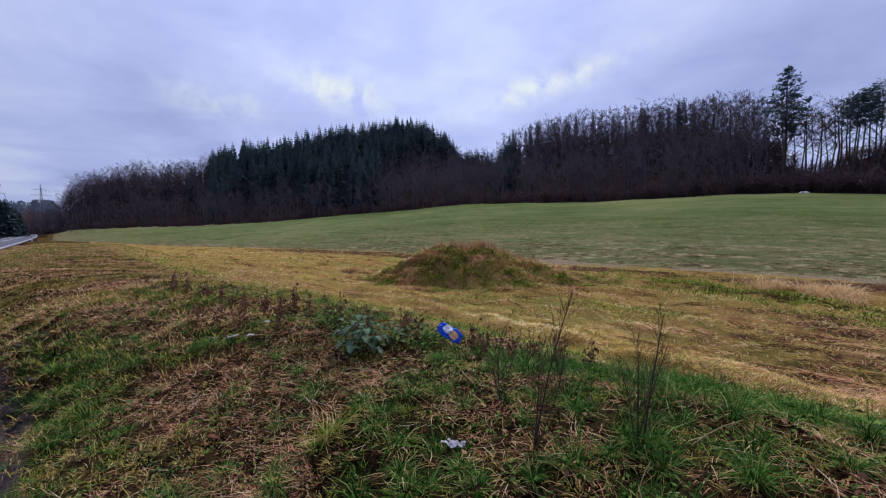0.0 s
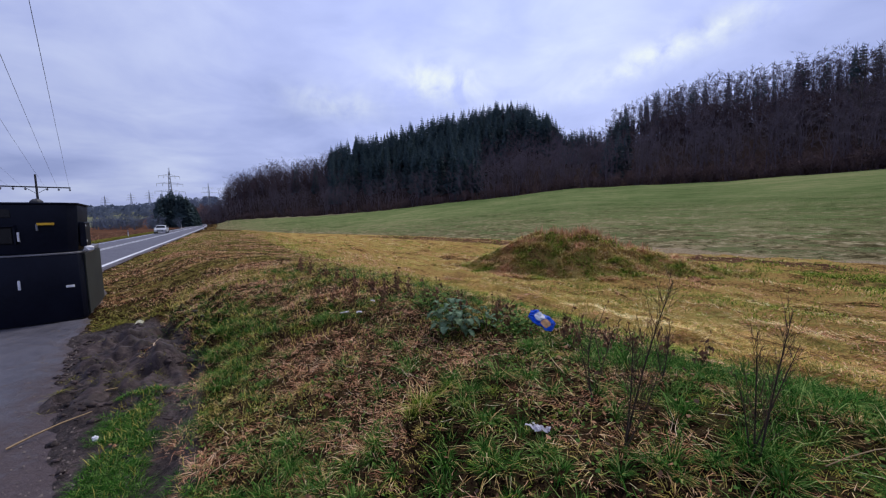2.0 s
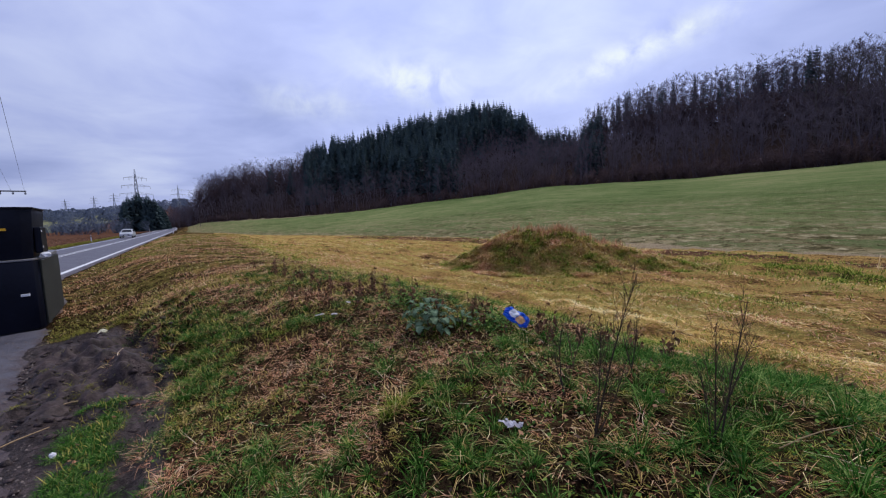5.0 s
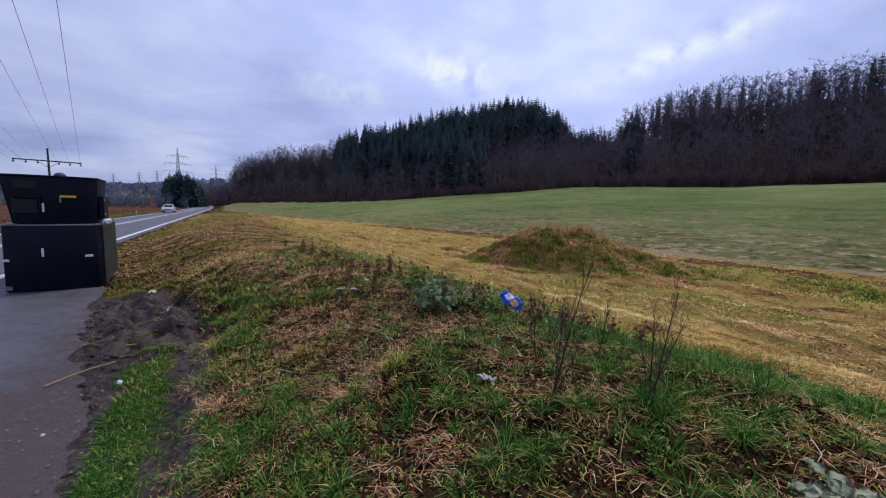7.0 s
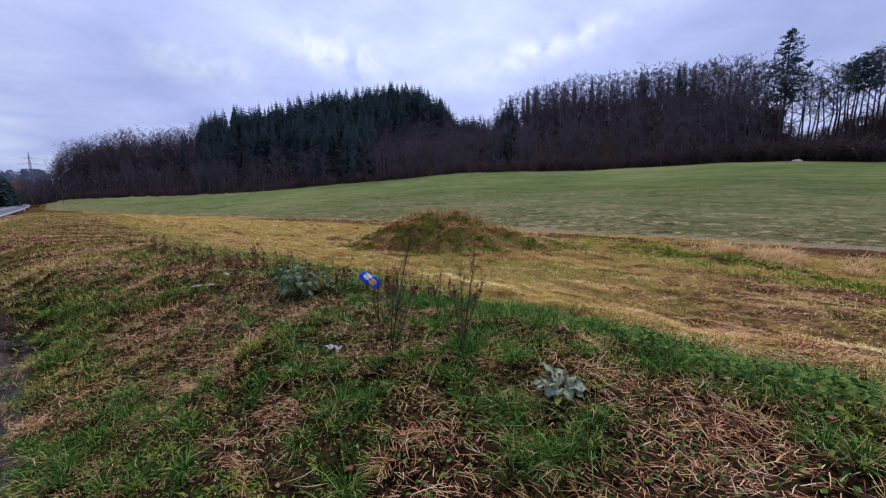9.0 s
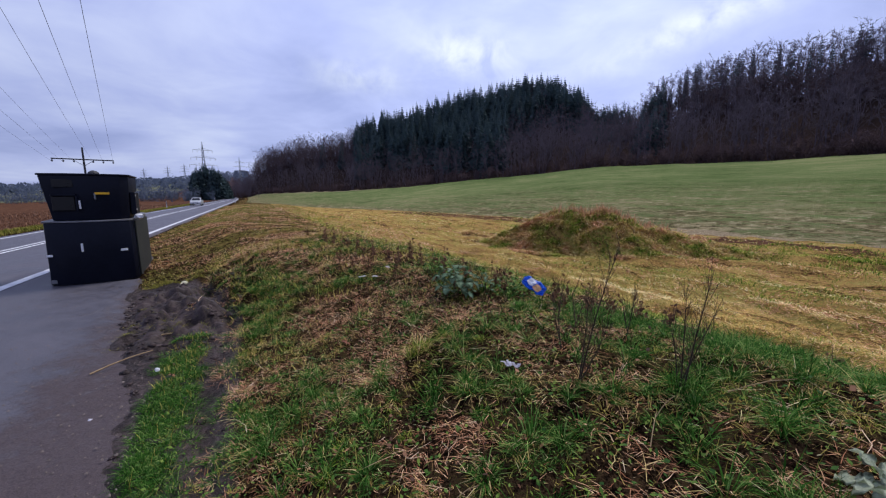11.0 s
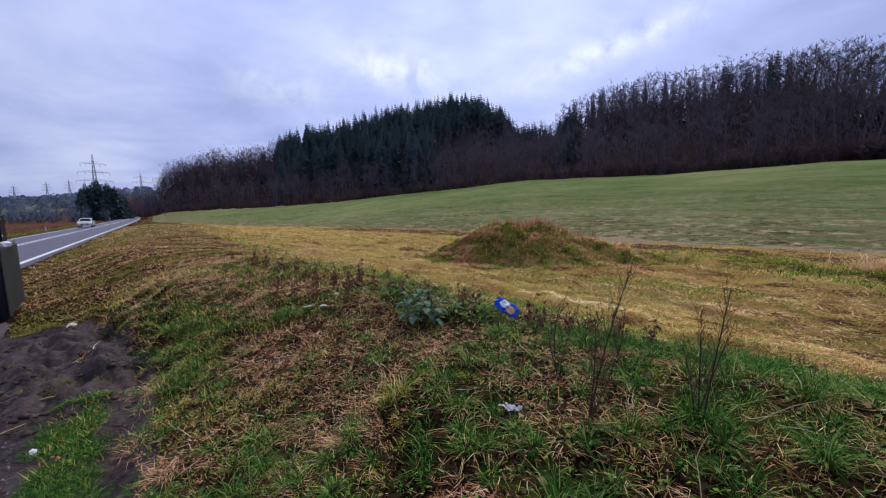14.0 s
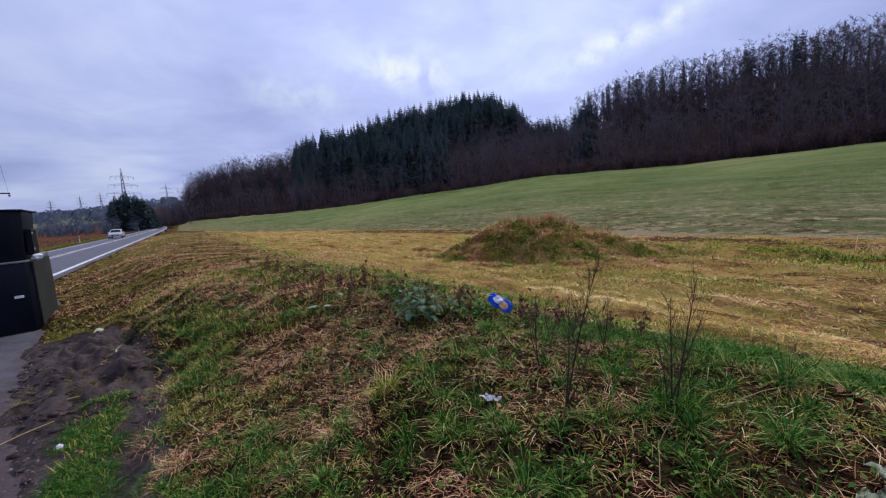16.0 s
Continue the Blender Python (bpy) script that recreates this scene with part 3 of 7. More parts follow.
def bush_shape(r, stems=14, twigs=10, twig=0.012):
    """A leafless bush 1 high and about 1 wide."""
    parts = []
    for k in range(stems):
        th, out = r.uniform(0, 6.3), r.uniform(0.1, 0.6)
        tip = np.array((np.cos(th) * out, np.sin(th) * out, r.uniform(0.6, 1.05)))
        parts.append(tube((tip[0] * 0.2, tip[1] * 0.2, 0), tip, 0.012, 0.004, 3))
        for t in range(twigs):
            f = tip * np.array((0.2 + 0.8 * r.uniform(), 0.2 + 0.8 * r.uniform(), 1)) * r.uniform(0.25, 1)
            g = f + r.normal(0, 0.16, 3) + np.array((0, 0, 0.1))
            w = r.normal(0, 1, 3) * twig
            parts.append((np.array([f - w, f + w, g]), np.array([[0, 1, 2]])))
    return joined(parts)


def clump_shape(r, n=48):
    """A far tree's crown 1 high: small clumps of twigs that look outwards, uneven at the rim."""
    parts = []
    for k in range(n):
        th, q = r.uniform(0, 6.283), r.uniform(0.05, 1.0)
        out = 0.42 * np.sqrt(max(0.0, 1 - (q * 1.5 - 0.6) ** 2)) * r.uniform(0.75, 1.15)
        c = np.array((np.cos(th) * out, np.sin(th) * out, q))
        nrm = np.array((np.cos(th), np.sin(th), 0.5))
        a = np.array((-np.sin(th), np.cos(th), 0)) * r.uniform(0.04, 0.11)
        b = np.cross(nrm, a) * r.uniform(0.8, 1.5)
        parts.append((np.array([c - a, c + a * 0.9 - b * 0.3, c + b, c - b]), np.array([[0, 1, 2], [0, 3, 1]])))
    return joined(parts)


def scatter(shapes, places, tall, r, squash=(0.85, 1.2)):
    """Joins copies of the shapes, turned and sized, at the places (n, 3)."""
    vs, fs, n = [], [], 0
    for p, h in zip(places, tall):
        v, f = shapes[r.integers(len(shapes))]
        th, k = r.uniform(0, 6.283), r.uniform(*squash)
        c, sn = np.cos(th) * h * k, np.sin(th) * h * k
        w = np.stack([v[:, 0] * c - v[:, 1] * sn, v[:, 0] * sn + v[:, 1] * c, v[:, 2] * h], -1) + p
        vs.append(w)
        fs.append(f + n)
        n += len(v)
    return np.concatenate(vs), np.concatenate(fs)


def add_stuff(name, geo, mat, label, category):
    me = mesh_np(name, *geo)
    me.materials.append(mat)
    return tagged(new(name, me), label, category, kind="stuff")


def wooded(n, az0, az1, k0, k1, r):
    """n places on the hillside between two azimuths; k is 0 at the forest's edge and 1 on the hilltop."""
    az, k = r.uniform(az0, az1, n), r.uniform(k0, k1, n)
    re, rt = edge_of(az)[0], top_of(az)[0]
    rr = re + (rt - re) * k + 1.5
    x, y = EYE_X + rr * np.sin(np.radians(az)), EYE_Y + rr * np.cos(np.radians(az))
    return np.stack([x, y, height(x, y) - 0.15], -1), az, k


def build_woods():
    r = np.random.default_rng(11)
    spruces = [joined(spruce_shape(r, wide=w, whorls=20)) for w in (0.17, 0.19, 0.21, 0.18, 0.2, 0.22)]
    thin = [joined(spruce_shape(r, wide=0.085, whorls=16, bare=0.3, thin=0.6)) for _ in range(4)]
    bares = [joined(bare_shape(r, 7, 4, 8, 0.16, 0.26, twig=0.22)) for _ in range(6)]
    slim = [joined(bare_shape(r, 7, 4, 8, 0.3, 0.19, 0.010, twig=0.24)) for _ in range(5)]
    bushes = [bush_shape(r, 6, 10, 0.011) for _ in range(6)]
    lumps = [clump_shape(r) for _ in range(5)]
    # spruces on the first hill, thinning towards its foot and towards the saddle
    p1, az, k = wooded(620, -35, -1.5, 0.12, 1.03, r)
    keep = (k > 0.40 - 0.3 * wave(az * 3, k * 30, 9)) & ~((az > -13) & (k < 0.62 + 0.03 * (az + 6)))
    p1 = p1[keep]
    p2, *_ = wooded(16, 4.5, 8, 0.2, 0.9, r)
    p3, *_ = wooded(14, -40, -33, 0.5, 1.0, r)
    p4, *_ = wooded(34, -2.5, 4.0, 0.75, 1.05, r)
    p = np.concatenate([p1, p2, p3, p4])
    tall = np.interp(polar(p[:, 0], p[:, 1])[0], TALL_AZ, TALL) * np.concatenate([r.uniform(0.95, 1.22, len(p1)), r.uniform(0.75, 1.0, len(p) - len(p1))])
    add_stuff("spruce_wood", scatter(spruces, p, tall, r, (0.85, 1.1)), NEEDLES, "dark green spruce plantation covering the hillside", "wood")
    # thin larches and spruces along the second ridge
    p, az, k = wooded(46, 6, 30, 0.85, 1.06, r)
    add_stuff("ridge_conifers", scatter(thin, p, r.uniform(15.5, 19, len(p)), r), NEEDLES, "thin ragged conifers along the ridge of the wood", "wood")
    # leafless broadleaved wood
    groups = [wooded(270, -52, -33, 0.0, 0.8, r)[0], wooded(260, -36, -1, 0.0, 0.5, r)[0], wooded(170, -14, 3, 0.0, 1.0, r)[0], wooded(350, 2, 37, 0.0, 0.85, r)[0]]
    groups.append(wooded(330, -51.5, -34, 0.7, 1.15, r)[0])
    groups.append(wooded(210, 4, 37, 0.82, 1.08, r)[0])
    p = np.concatenate(groups)
    tall = r.uniform(10.5, 15.5, len(p))
    tall[-540:-210] = r.uniform(12.0, 17.5, 330)
    tall[-210:] = r.uniform(15.0, 18.3, 210)
    add_stuff("bare_wood", scatter(bares + slim, p, tall, r), TWIGS, "leafless brown broadleaved wood on the hillside", "wood")
    # brown scrub along the forest's foot, and undergrowth between the trunks
    p, az, k = wooded(700, -52, 62, -0.03, 0.12, r)
    q, *_ = wooded(320, -52, 75, 0.1, 1.0, r)
    u, *_ = wooded(260, 3, 38, 0.7, 1.1, r)
    v, *_ = wooded(200, -52, -33, 0.6, 1.15, r)
    w, *_ = wooded(420, 36.5, 64, 0.0, 1.08, r)
    p = np.concatenate([p, q, u, v, w])
    tall = np.concatenate([r.uniform(2.0, 5.0, 1020), r.uniform(5.0, 9.5, 260), r.uniform(6.0, 10.5, 200), r.uniform(1.8, 4.2, 420)])
    add_stuff("forest_scrub", scatter(bushes, p, tall, r, (0.8, 1.7)), SCRUB, "brown leafless scrub along the foot of the wood", "scrub")
    # hedges and woods in the valley on the far side of the road
    n = 420
    az, rr = r.uniform(-90, -53, n), r.uniform(170, 420, n)
    x, y = EYE_X + rr * np.sin(np.radians(az)), EYE_Y + rr * np.cos(np.radians(az))
    add_stuff("valley_hedge", scatter(bushes, np.stack([x, y, height(x, y) - 0.2], -1), r.uniform(2.5, 6.0, n) * np.interp(az, [-84, -66, -62, -53], [0.9, 0.8, 1.2, 1.3]), r, (1.0, 2.0)), HAZED_WOOD, "leafless hedges and bushes in the valley, greyed by painted haze", "hedge")
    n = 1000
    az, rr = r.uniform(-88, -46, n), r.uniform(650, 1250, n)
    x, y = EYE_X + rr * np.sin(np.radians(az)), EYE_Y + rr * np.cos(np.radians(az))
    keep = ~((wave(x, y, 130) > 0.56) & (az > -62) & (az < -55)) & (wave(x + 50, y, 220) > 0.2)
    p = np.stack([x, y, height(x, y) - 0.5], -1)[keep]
    add_stuff("far_wood", scatter(lumps, p, r.uniform(8, 15, len(p)), r, (1.0, 1.7)), HAZED_WOOD, "wooded hills far off across the valley, haze painted in blue-grey", "wood")


build_woods()

# ---- things ----


def part(name, bm, mat, parent, label=""):
    me = bpy.data.meshes.new(name)
    bm.to_mesh(me)
    bm.free()
    me.materials.append(mat)
    ob = new(name, me)
    ob.parent = parent
    return tagged(ob, label)


def part_np(name, geo, mat, parent, label=""):
    me = mesh_np(name, *geo)
    me.materials.append(mat)
    ob = new(name, me)
    ob.parent = parent
    return tagged(ob, label)


def empty(name, m, label, category, group=""):
    ob = new(name)
    ob.matrix_world = m
    return tagged(ob, label, category, group)


def ground_at(x, y):
    return float(height(x, y))


# the big spruce and single bare trees on the low ridge
def place_az(az, k):
    re, rt = float(edge_of(az)[0]), float(top_of(az)[0])
    r = re + (rt - re) * k
    x, y = EYE_X + r * math.sin(radians(az)), EYE_Y + r * math.cos(radians(az))
    return x, y, ground_at(x, y) - 0.2


def clump_bits(r, at, size, n):
    """n small ragged sprays of needles round a point."""
    out = []
    for _ in range(n):
        c = at + r.normal(0, size * 0.5, 3)
        a, b = r.normal(0, size, 3), r.normal(0, size, 3)
        a[2] *= 0.4
        out.append((np.array([c - a, c + a * 0.6 + b * 0.3, c + b * 0.7 - np.array((0, 0, size * 0.3))]), np.array([[0, 1, 2]])))
    return out


def lone_spruce(az, k, tall, seed):
    """An old spruce in the open: bare lower trunk, uneven upswept limbs with gaps between the sprays."""
    r = np.random.default_rng(seed)
    x, y, z = place_az(az, k)
    ob = empty("spruce_tree", pose(x, y, z), "tall lone spruce with a bare lower trunk", "tree")
    trunk = stick_path([(0, 0, 0), (0.004, 0, 0.4), (-0.004, 0, 0.75), (0, 0, 1.0)], [0.011, 0.008, 0.005, 0.001], 6)
    limbs, bits = [], []
    for i in range(58):
        f = (i + r.random()) / 58
        root = np.array((0, 0, 0.40 + 0.585 * f))
        th = i * 2.4 + r.uniform(-0.5, 0.5)
        reach = 0.235 * (1 - f) ** 0.72 * r.uniform(0.6, 1.12) * (0.7 if f < 0.12 else 1.0) + 0.008
        d = np.array((math.cos(th), math.sin(th), r.uniform(-0.05, 0.28)))
        tip = root + d * reach
        limbs.append(tube(root, tip, 0.0022, 0.0007, 3))
        for q in np.linspace(0.25, 1.0, 6):
            bits += clump_bits(r, root + d * reach * q + np.array((0, 0, -0.006)), 0.011 + 0.012 * (1 - f), 5)
    part_np("trunk", (trunk[0] * tall, trunk[1]), BARK, ob)
    for name, g, mat in (("branch_work", joined(limbs), BARK), ("crown", joined(bits), NEEDLES)):
        tagged(part_np(name, (g[0] * tall, g[1]), mat, ob), kind="stuff")


def ridge_pine(az, k, tall, seed):
    """A pine of the ridge: long bare trunk and a broad dark crown of needle clumps."""
    r = np.random.default_rng(seed)
    x, y, z = place_az(az, k)
    ob = empty("pine_tree", pose(x, y, z), "tall pine with a bare trunk and a dark crown", "tree", "pines on the low ridge")
    lean = r.normal(0, 0.012, 2)
    at = lambda f: np.array((lean[0] * f + 0.01 * math.sin(f * 5 + seed), lean[1] * f, f))
    trunk = stick_path([at(f) for f in (0, 0.3, 0.6, 0.95)], [0.011, 0.009, 0.006, 0.002], 5)
    limbs, bits = [], []
    for i in range(16):
        f = 0.60 + 0.38 * (i + r.random()) / 16
        th, reach = i * 2.4, r.uniform(0.06, 0.15) * (1.25 - 0.75 * (f - 0.6) / 0.38)
        tip = at(f) + np.array((math.cos(th) * reach, math.sin(th) * reach, reach * r.uniform(0.2, 0.7)))
        limbs.append(tube(at(f), tip, 0.0028, 0.001, 3))
        for q in (0.5, 0.8, 1.0):
            bits += clump_bits(r, at(f) + (tip - at(f)) * q, 0.026, 7)
    for i in range(5):
        f = r.uniform(0.3, 0.6)
        th = r.uniform(0, 6.3)
        limbs.append(tube(at(f), at(f) + np.array((math.cos(th) * 0.06, math.sin(th) * 0.06, 0.01)), 0.0016, 0.0006, 3))
    part_np("trunk", (trunk[0] * tall, trunk[1]), BARK, ob)
    for name, g, mat in (("branch_work", joined(limbs), BARK), ("crown", joined(bits), NEEDLES)):
        tagged(part_np(name, (g[0] * tall, g[1]), mat, ob), kind="stuff")


def single_bare(az, k, tall, spread, seed, crown=0.35, thick=0.014, label="tall leafless tree on the ridge at the wood's edge"):
    r = np.random.default_rng(seed)
    x, y, z = place_az(az, k)
    ob = empty("bare_tree", pose(x, y, z), label, "tree", "bare trees on the low ridge")
    trunk, limbs, twigs = bare_shape(r, 15, 6, 10, crown, spread, thick, 0.012, twig=0.10, sides=5)
    for name, g in (("trunk", trunk), ("branch_work", limbs), ("twig_work", twigs)):
        tagged(part_np(name, (g[0] * tall, g[1]), BARK, ob), kind="" if name == "trunk" else "stuff")


lone_spruce(38.6, 0.5, 27, 3)
ridge_dice = random.Random(8)
az = 29.0
while az < 62:
    k = ridge_dice.uniform(0.3, 0.95)
    x, y, z = place_az(az, k)
    reach = EYE_Z + math.hypot(x - EYE_X, y - EYE_Y) * math.tan(radians(float(np.interp(az, TOP_AZ, TOP_EL)))) - z
    tall = min(22, reach * ridge_dice.uniform(0.88, 1.02))
    if az > 43.5 and ridge_dice.random() < 0.65:
        ridge_pine(az, k, tall, int(az * 10))
    else:
        single_bare(az, k, tall, ridge_dice.uniform(0.15, 0.21), int(az * 10), ridge_dice.uniform(0.3, 0.45), ridge_dice.uniform(0.010, 0.015))
    az += ridge_dice.uniform(0.8, 1.5) if az < 39 else ridge_dice.uniform(0.26, 0.5)


# a small whitish thing of unclear kind; the heap shape is made up for it
def pale_heap(az):
    x, y, z = place_az(az, -0.06)
    ob = empty("pale_heap", pose(x, y, z + 0.15, 0, 0, -az), "small pale thing of unclear kind at the foot of the wood, built as a heap", "heap")
    part("heap", ball((0, 0, 0.0), (0.75, 0.5, 0.34), 0.4, 5, 3), HEAP_PALE, ob)


HEAP_PALE = plain_mat("pale_heap_grey", (0.38, 0.35, 0.32), (0.62, 0.58, 0.55), 1.5, 0.9)


def free_tree(az, r, tall, spread, seed, label, kind="bare"):
    g = np.random.default_rng(seed)
    x, y = EYE_X + r * math.sin(radians(az)), EYE_Y + r * math.cos(radians(az))
    if kind == "spruce":
        ob = empty("spruce_tree", pose(x, y, ground_at(x, y) - 0.1), label, "tree", "dark trees beside the road")
        trunk, crown = spruce_shape(g, wide=spread, whorls=30, bare=0.03, thin=1.3)
        part_np("trunk", (trunk[0] * tall, trunk[1]), BARK, ob)
        part_np("crown", (crown[0] * tall, crown[1]), NEEDLES, ob)
        return
    ob = empty("bare_tree", pose(x, y, ground_at(x, y) - 0.1), label, "tree", "small trees at the forest's corner")
    trunk, limbs, twigs = bare_shape(g, 12, 7, 9, 0.2, spread, 0.018)
    for name, q in (("trunk", trunk), ("branch_work", limbs), ("twig_work", twigs)):
        tagged(part_np(name, (q[0] * tall, q[1]), TWIGS, ob), kind="" if name == "trunk" else "stuff")


for i, (az, r, tall, spread) in enumerate([(-49.6, 235, 5.0, 0.35), (-48.3, 225, 8.0, 0.34), (-50.4, 260, 9.0, 0.3)]):
    free_tree(az, r, tall, spread, 90 + i, "small dark leafless tree in the field")
for i in range(22):
    g = random.Random(300 + i)
    az = -55.7 + 4.0 * i / 21 + g.uniform(-0.1, 0.1)
    tall = 17.5 - 5.0 * (abs(az + 54.2) / 1.8) ** 1.5 + g.uniform(-1.2, 0.8)
    free_tree(az, g.uniform(205, 235), max(tall, 5), 0.27, 120 + i, "dark conifer in a clump beside the country road", "spruce")


# ---- roadside: speed trailer, masts, posts, car ----


def prism(outline, z0, z1, taper=None, lift=0.0):
    """A closed shape from a plan outline between two heights; taper moves the upper outline."""
    bm = bmesh.new()
    low = [bm.verts.new((x, y, z0)) for x, y in outline]
    high = [bm.verts.new((*(taper[i] if taper else outline[i]), z1 + lift * outline[i][1])) for i in range(len(outline))]
    n = len(outline)
    for i in range(n):
        bm.faces.new((low[i], low[(i + 1) % n], high[(i + 1) % n], high[i]))
    bm.faces.new(low[::-1])
    bm.faces.new(high)
    bmesh.ops.recalc_face_normals(bm, faces=bm.faces)
    return bm


def soften(bm, width, segments=2):
    bmesh.ops.bevel(bm, geom=[e for e in bm.edges if len(e.link_faces) == 2 and e.calc_face_angle() > 0.5], offset=width, segments=segments, affect="EDGES", profile=0.5)
    return bm


def box(lo, hi, bevel=0.0, segments=2):
    bm = bmesh.new()
    bmesh.ops.create_cube(bm, size=1)
    for v in bm.verts:
        v.co = [lo[i] + (v.co[i] + 0.5) * (hi[i] - lo[i]) for i in range(3)]
    if bevel:
        bmesh.ops.bevel(bm, geom=bm.edges[:], offset=bevel, segments=segments, affect="EDGES", profile=0.5)
    return bm


def rod(p0, p1, r0, r1=None, sides=8):
    bm = bmesh.new()
    v, f = tube(p0, p1, r0, r0 if r1 is None else r1, sides)
    vs = [bm.verts.new(c) for c in v]
    for t in f:
        bm.faces.new([vs[i] for i in t])
    for ring in (vs[:sides][::-1], vs[sides:]):
        bm.faces.new(ring)
    return bm


def ball(centre, size, rough=0.0, seed=0, sub=2):
    bm = bmesh.new()
    bmesh.ops.create_icosphere(bm, subdivisions=sub, radius=1)
    for v in bm.verts:
        k = 1 + rough * (noise.noise(v.co * 1.7 + Vector((seed, 0, 0))) + 0.6 * noise.noise(v.co * 4.3 + Vector((0, seed, 0))))
        v.co = Vector(centre) + Vector((v.co.x * size[0], v.co.y * size[1], v.co.z * size[2])) * k
    return bm


def rounded(ob, angle=0.7):
    """Smooth shading across shallow edges, sharp across the others."""
    smooth_shaded(ob.data)
    ob.data.set_sharp_from_angle(angle=angle)
    return ob


def speed_trailer():
    ob = empty("speed_camera_trailer", pose(-9.72, 3.6, 0.0, 0, 0, 55.2), "black armoured speed camera trailer standing on the lay-by", "trailer")
    front = [(0.02 + 1.42 * f, 0.06 - 0.16 * math.sin(math.pi * min(1, f * 0.96)) ** 0.8) for f in [i / 14 for i in range(15)]]
    low = [(0.0, 0.12)] + front + [(1.48, 0.13), (1.50, 0.20), (1.50, 2.55), (1.36, 2.75), (0.1, 2.75), (-0.02, 2.6)]
    up = [(x + (0.02 if x < 0.3 else 0), y) for x, y in low]
    rounded(part("lower_body", soften(prism(low, 0.035, 1.365, up, 0.02), 0.014), BLACK_SHELL, ob))
    top = [(x * 1.012 - 0.01, y) for x, y in low]
    part("top_plate", soften(prism(top, 1.372, 1.405, None, 0.02), 0.008), GREY_TOP, ob, "grey top plate")
    part("side_panel", soften(box((1.502, 0.22, 0.07), (1.532, 2.5, 1.36)), 0.01), MOSSY_SHELL, ob, "weathered greenish side panel")
    part("skirt", prism([(x * 0.97 + 0.02, y * 0.97 + 0.03) for x, y in low], 0.0, 0.05), BLACK_AND_SHADE, ob)
    # the raised head, wider at the top
    b = [(0.18, 0.12), (0.5, 0.02), (0.95, 0.01), (1.30, 0.08), (1.44, 0.2), (1.44, 1.35), (1.3, 1.5), (0.3, 1.5), (0.18, 1.35)]
    t = [(0.05, 0.08), (0.45, -0.05), (0.98, -0.06), (1.36, 0.03), (1.50, 0.16), (1.50, 1.45), (1.36, 1.6), (0.2, 1.6), (0.05, 1.45)]
    head = rounded(part("head", soften(prism(b, 1.415, 2.37, t), 0.015), BLACK_SHELL, ob), 0.6)
    part("lid", soften(prism([(0.775 + (x - 0.775) * 1.03, 0.75 + (y - 0.75) * 1.02) for x, y in t], 2.372, 2.41), 0.01), BLACK_SHELL, head)
    part("camera_window", box((0.27, -0.045, 2.12), (0.60, 0.03, 2.29), 0.01), BLACK_AND_SHADE, head, "dark glass camera window")
    # no recess is cut; this solid near-black block paints the slot's shade
    part("lens_slot_shade", box((0.23, -0.035, 1.62), (0.60, 0.04, 1.94), 0.02), BLACK_AND_SHADE, head, "near-black block painted as the slot's shade")
    part("slot_hood", soften(prism([(0.19, 0.08), (0.24, -0.06), (0.62, -0.085), (0.66, 0.0)], 1.94, 1.975), 0.006), BLACK_SHELL, head)
    part("slot_hood", soften(prism([(0.60, 0.0), (0.605, -0.07), (0.64, -0.075), (0.66, 0.0)], 1.62, 1.94), 0.006), BLACK_SHELL, head)
    part("latch", box((0.655, -0.075, 1.66), (0.685, -0.03, 1.84), 0.006), WHITE_PLASTIC, head, "pale metal latch")
    part("latch", box((0.915, -0.085, 1.86), (0.945, -0.04, 1.99), 0.006), STEEL, head, "steel latch")
    part("sticker", box((0.93, -0.085, 1.965), (1.17, -0.04, 2.01), 0.003), YELLOW, head, "yellow sticker")
    part("side_box", box((1.47, 0.25, 1.5), (1.575, 0.85, 2.02), 0.02), BLACK_SHELL, head)
    part("reflector", box((1.565, 0.28, 1.92), (1.582, 0.33, 1.96)), WHITE_PLASTIC, head)
    part("reflector", box((1.565, 0.28, 1.60), (1.582, 0.33, 1.64)), WHITE_PLASTIC, head)
    part("antenna_dome", ball((0.86, 0.5, 2.41), (0.11, 0.11, 0.10)), DARK_STEEL, head)
    part("latch", box((0.60, -0.13, 0.74), (0.635, -0.085, 0.92), 0.006), WHITE_PLASTIC, ob, "pale metal latch")
    part("label_plate", box((0.025, 0.0, 0.655), (0.115, 0.04, 0.70), 0.003), WHITE_PLASTIC, ob, "white label plate")
    part("label_plate", box((1.24, -0.055, 0.70), (1.36, 0.0, 0.745), 0.003), WHITE_PLASTIC, ob, "white label plate")
    part("label_plate", box((0.035, 0.0, 0.07), (0.125, 0.045, 0.15), 0.003), GREY_TOP, ob, "grey label plate")
    for y0 in (0.95, 1.75):
        part("wheel", rod((0.1, y0, 0.22), (1.4, y0, 0.22), 0.22, sides=20), BLACK_AND_SHADE, ob)
    for x0 in (0.12, 1.38):
        part("foot", box((x0 - 0.06, 0.1, 0.0), (x0 + 0.06, 0.22, 0.06)), DARK_STEEL, ob)


speed_trailer()
lump = tagged(new("plastic_bag"), "crumpled white plastic bag lying on the trailer", "bag")
lump.matrix_world = pose(-9.0, 5.05, 1.41)
part("film", ball((0, 0, 0.045), (0.11, 0.08, 0.06), 0.5, 4), WHITE_PLASTIC, lump)

MAST_AZ, MAST_R = -65.6, 75.0
rad = Vector((math.sin(radians(MAST_AZ)), math.cos(radians(MAST_AZ)), 0))


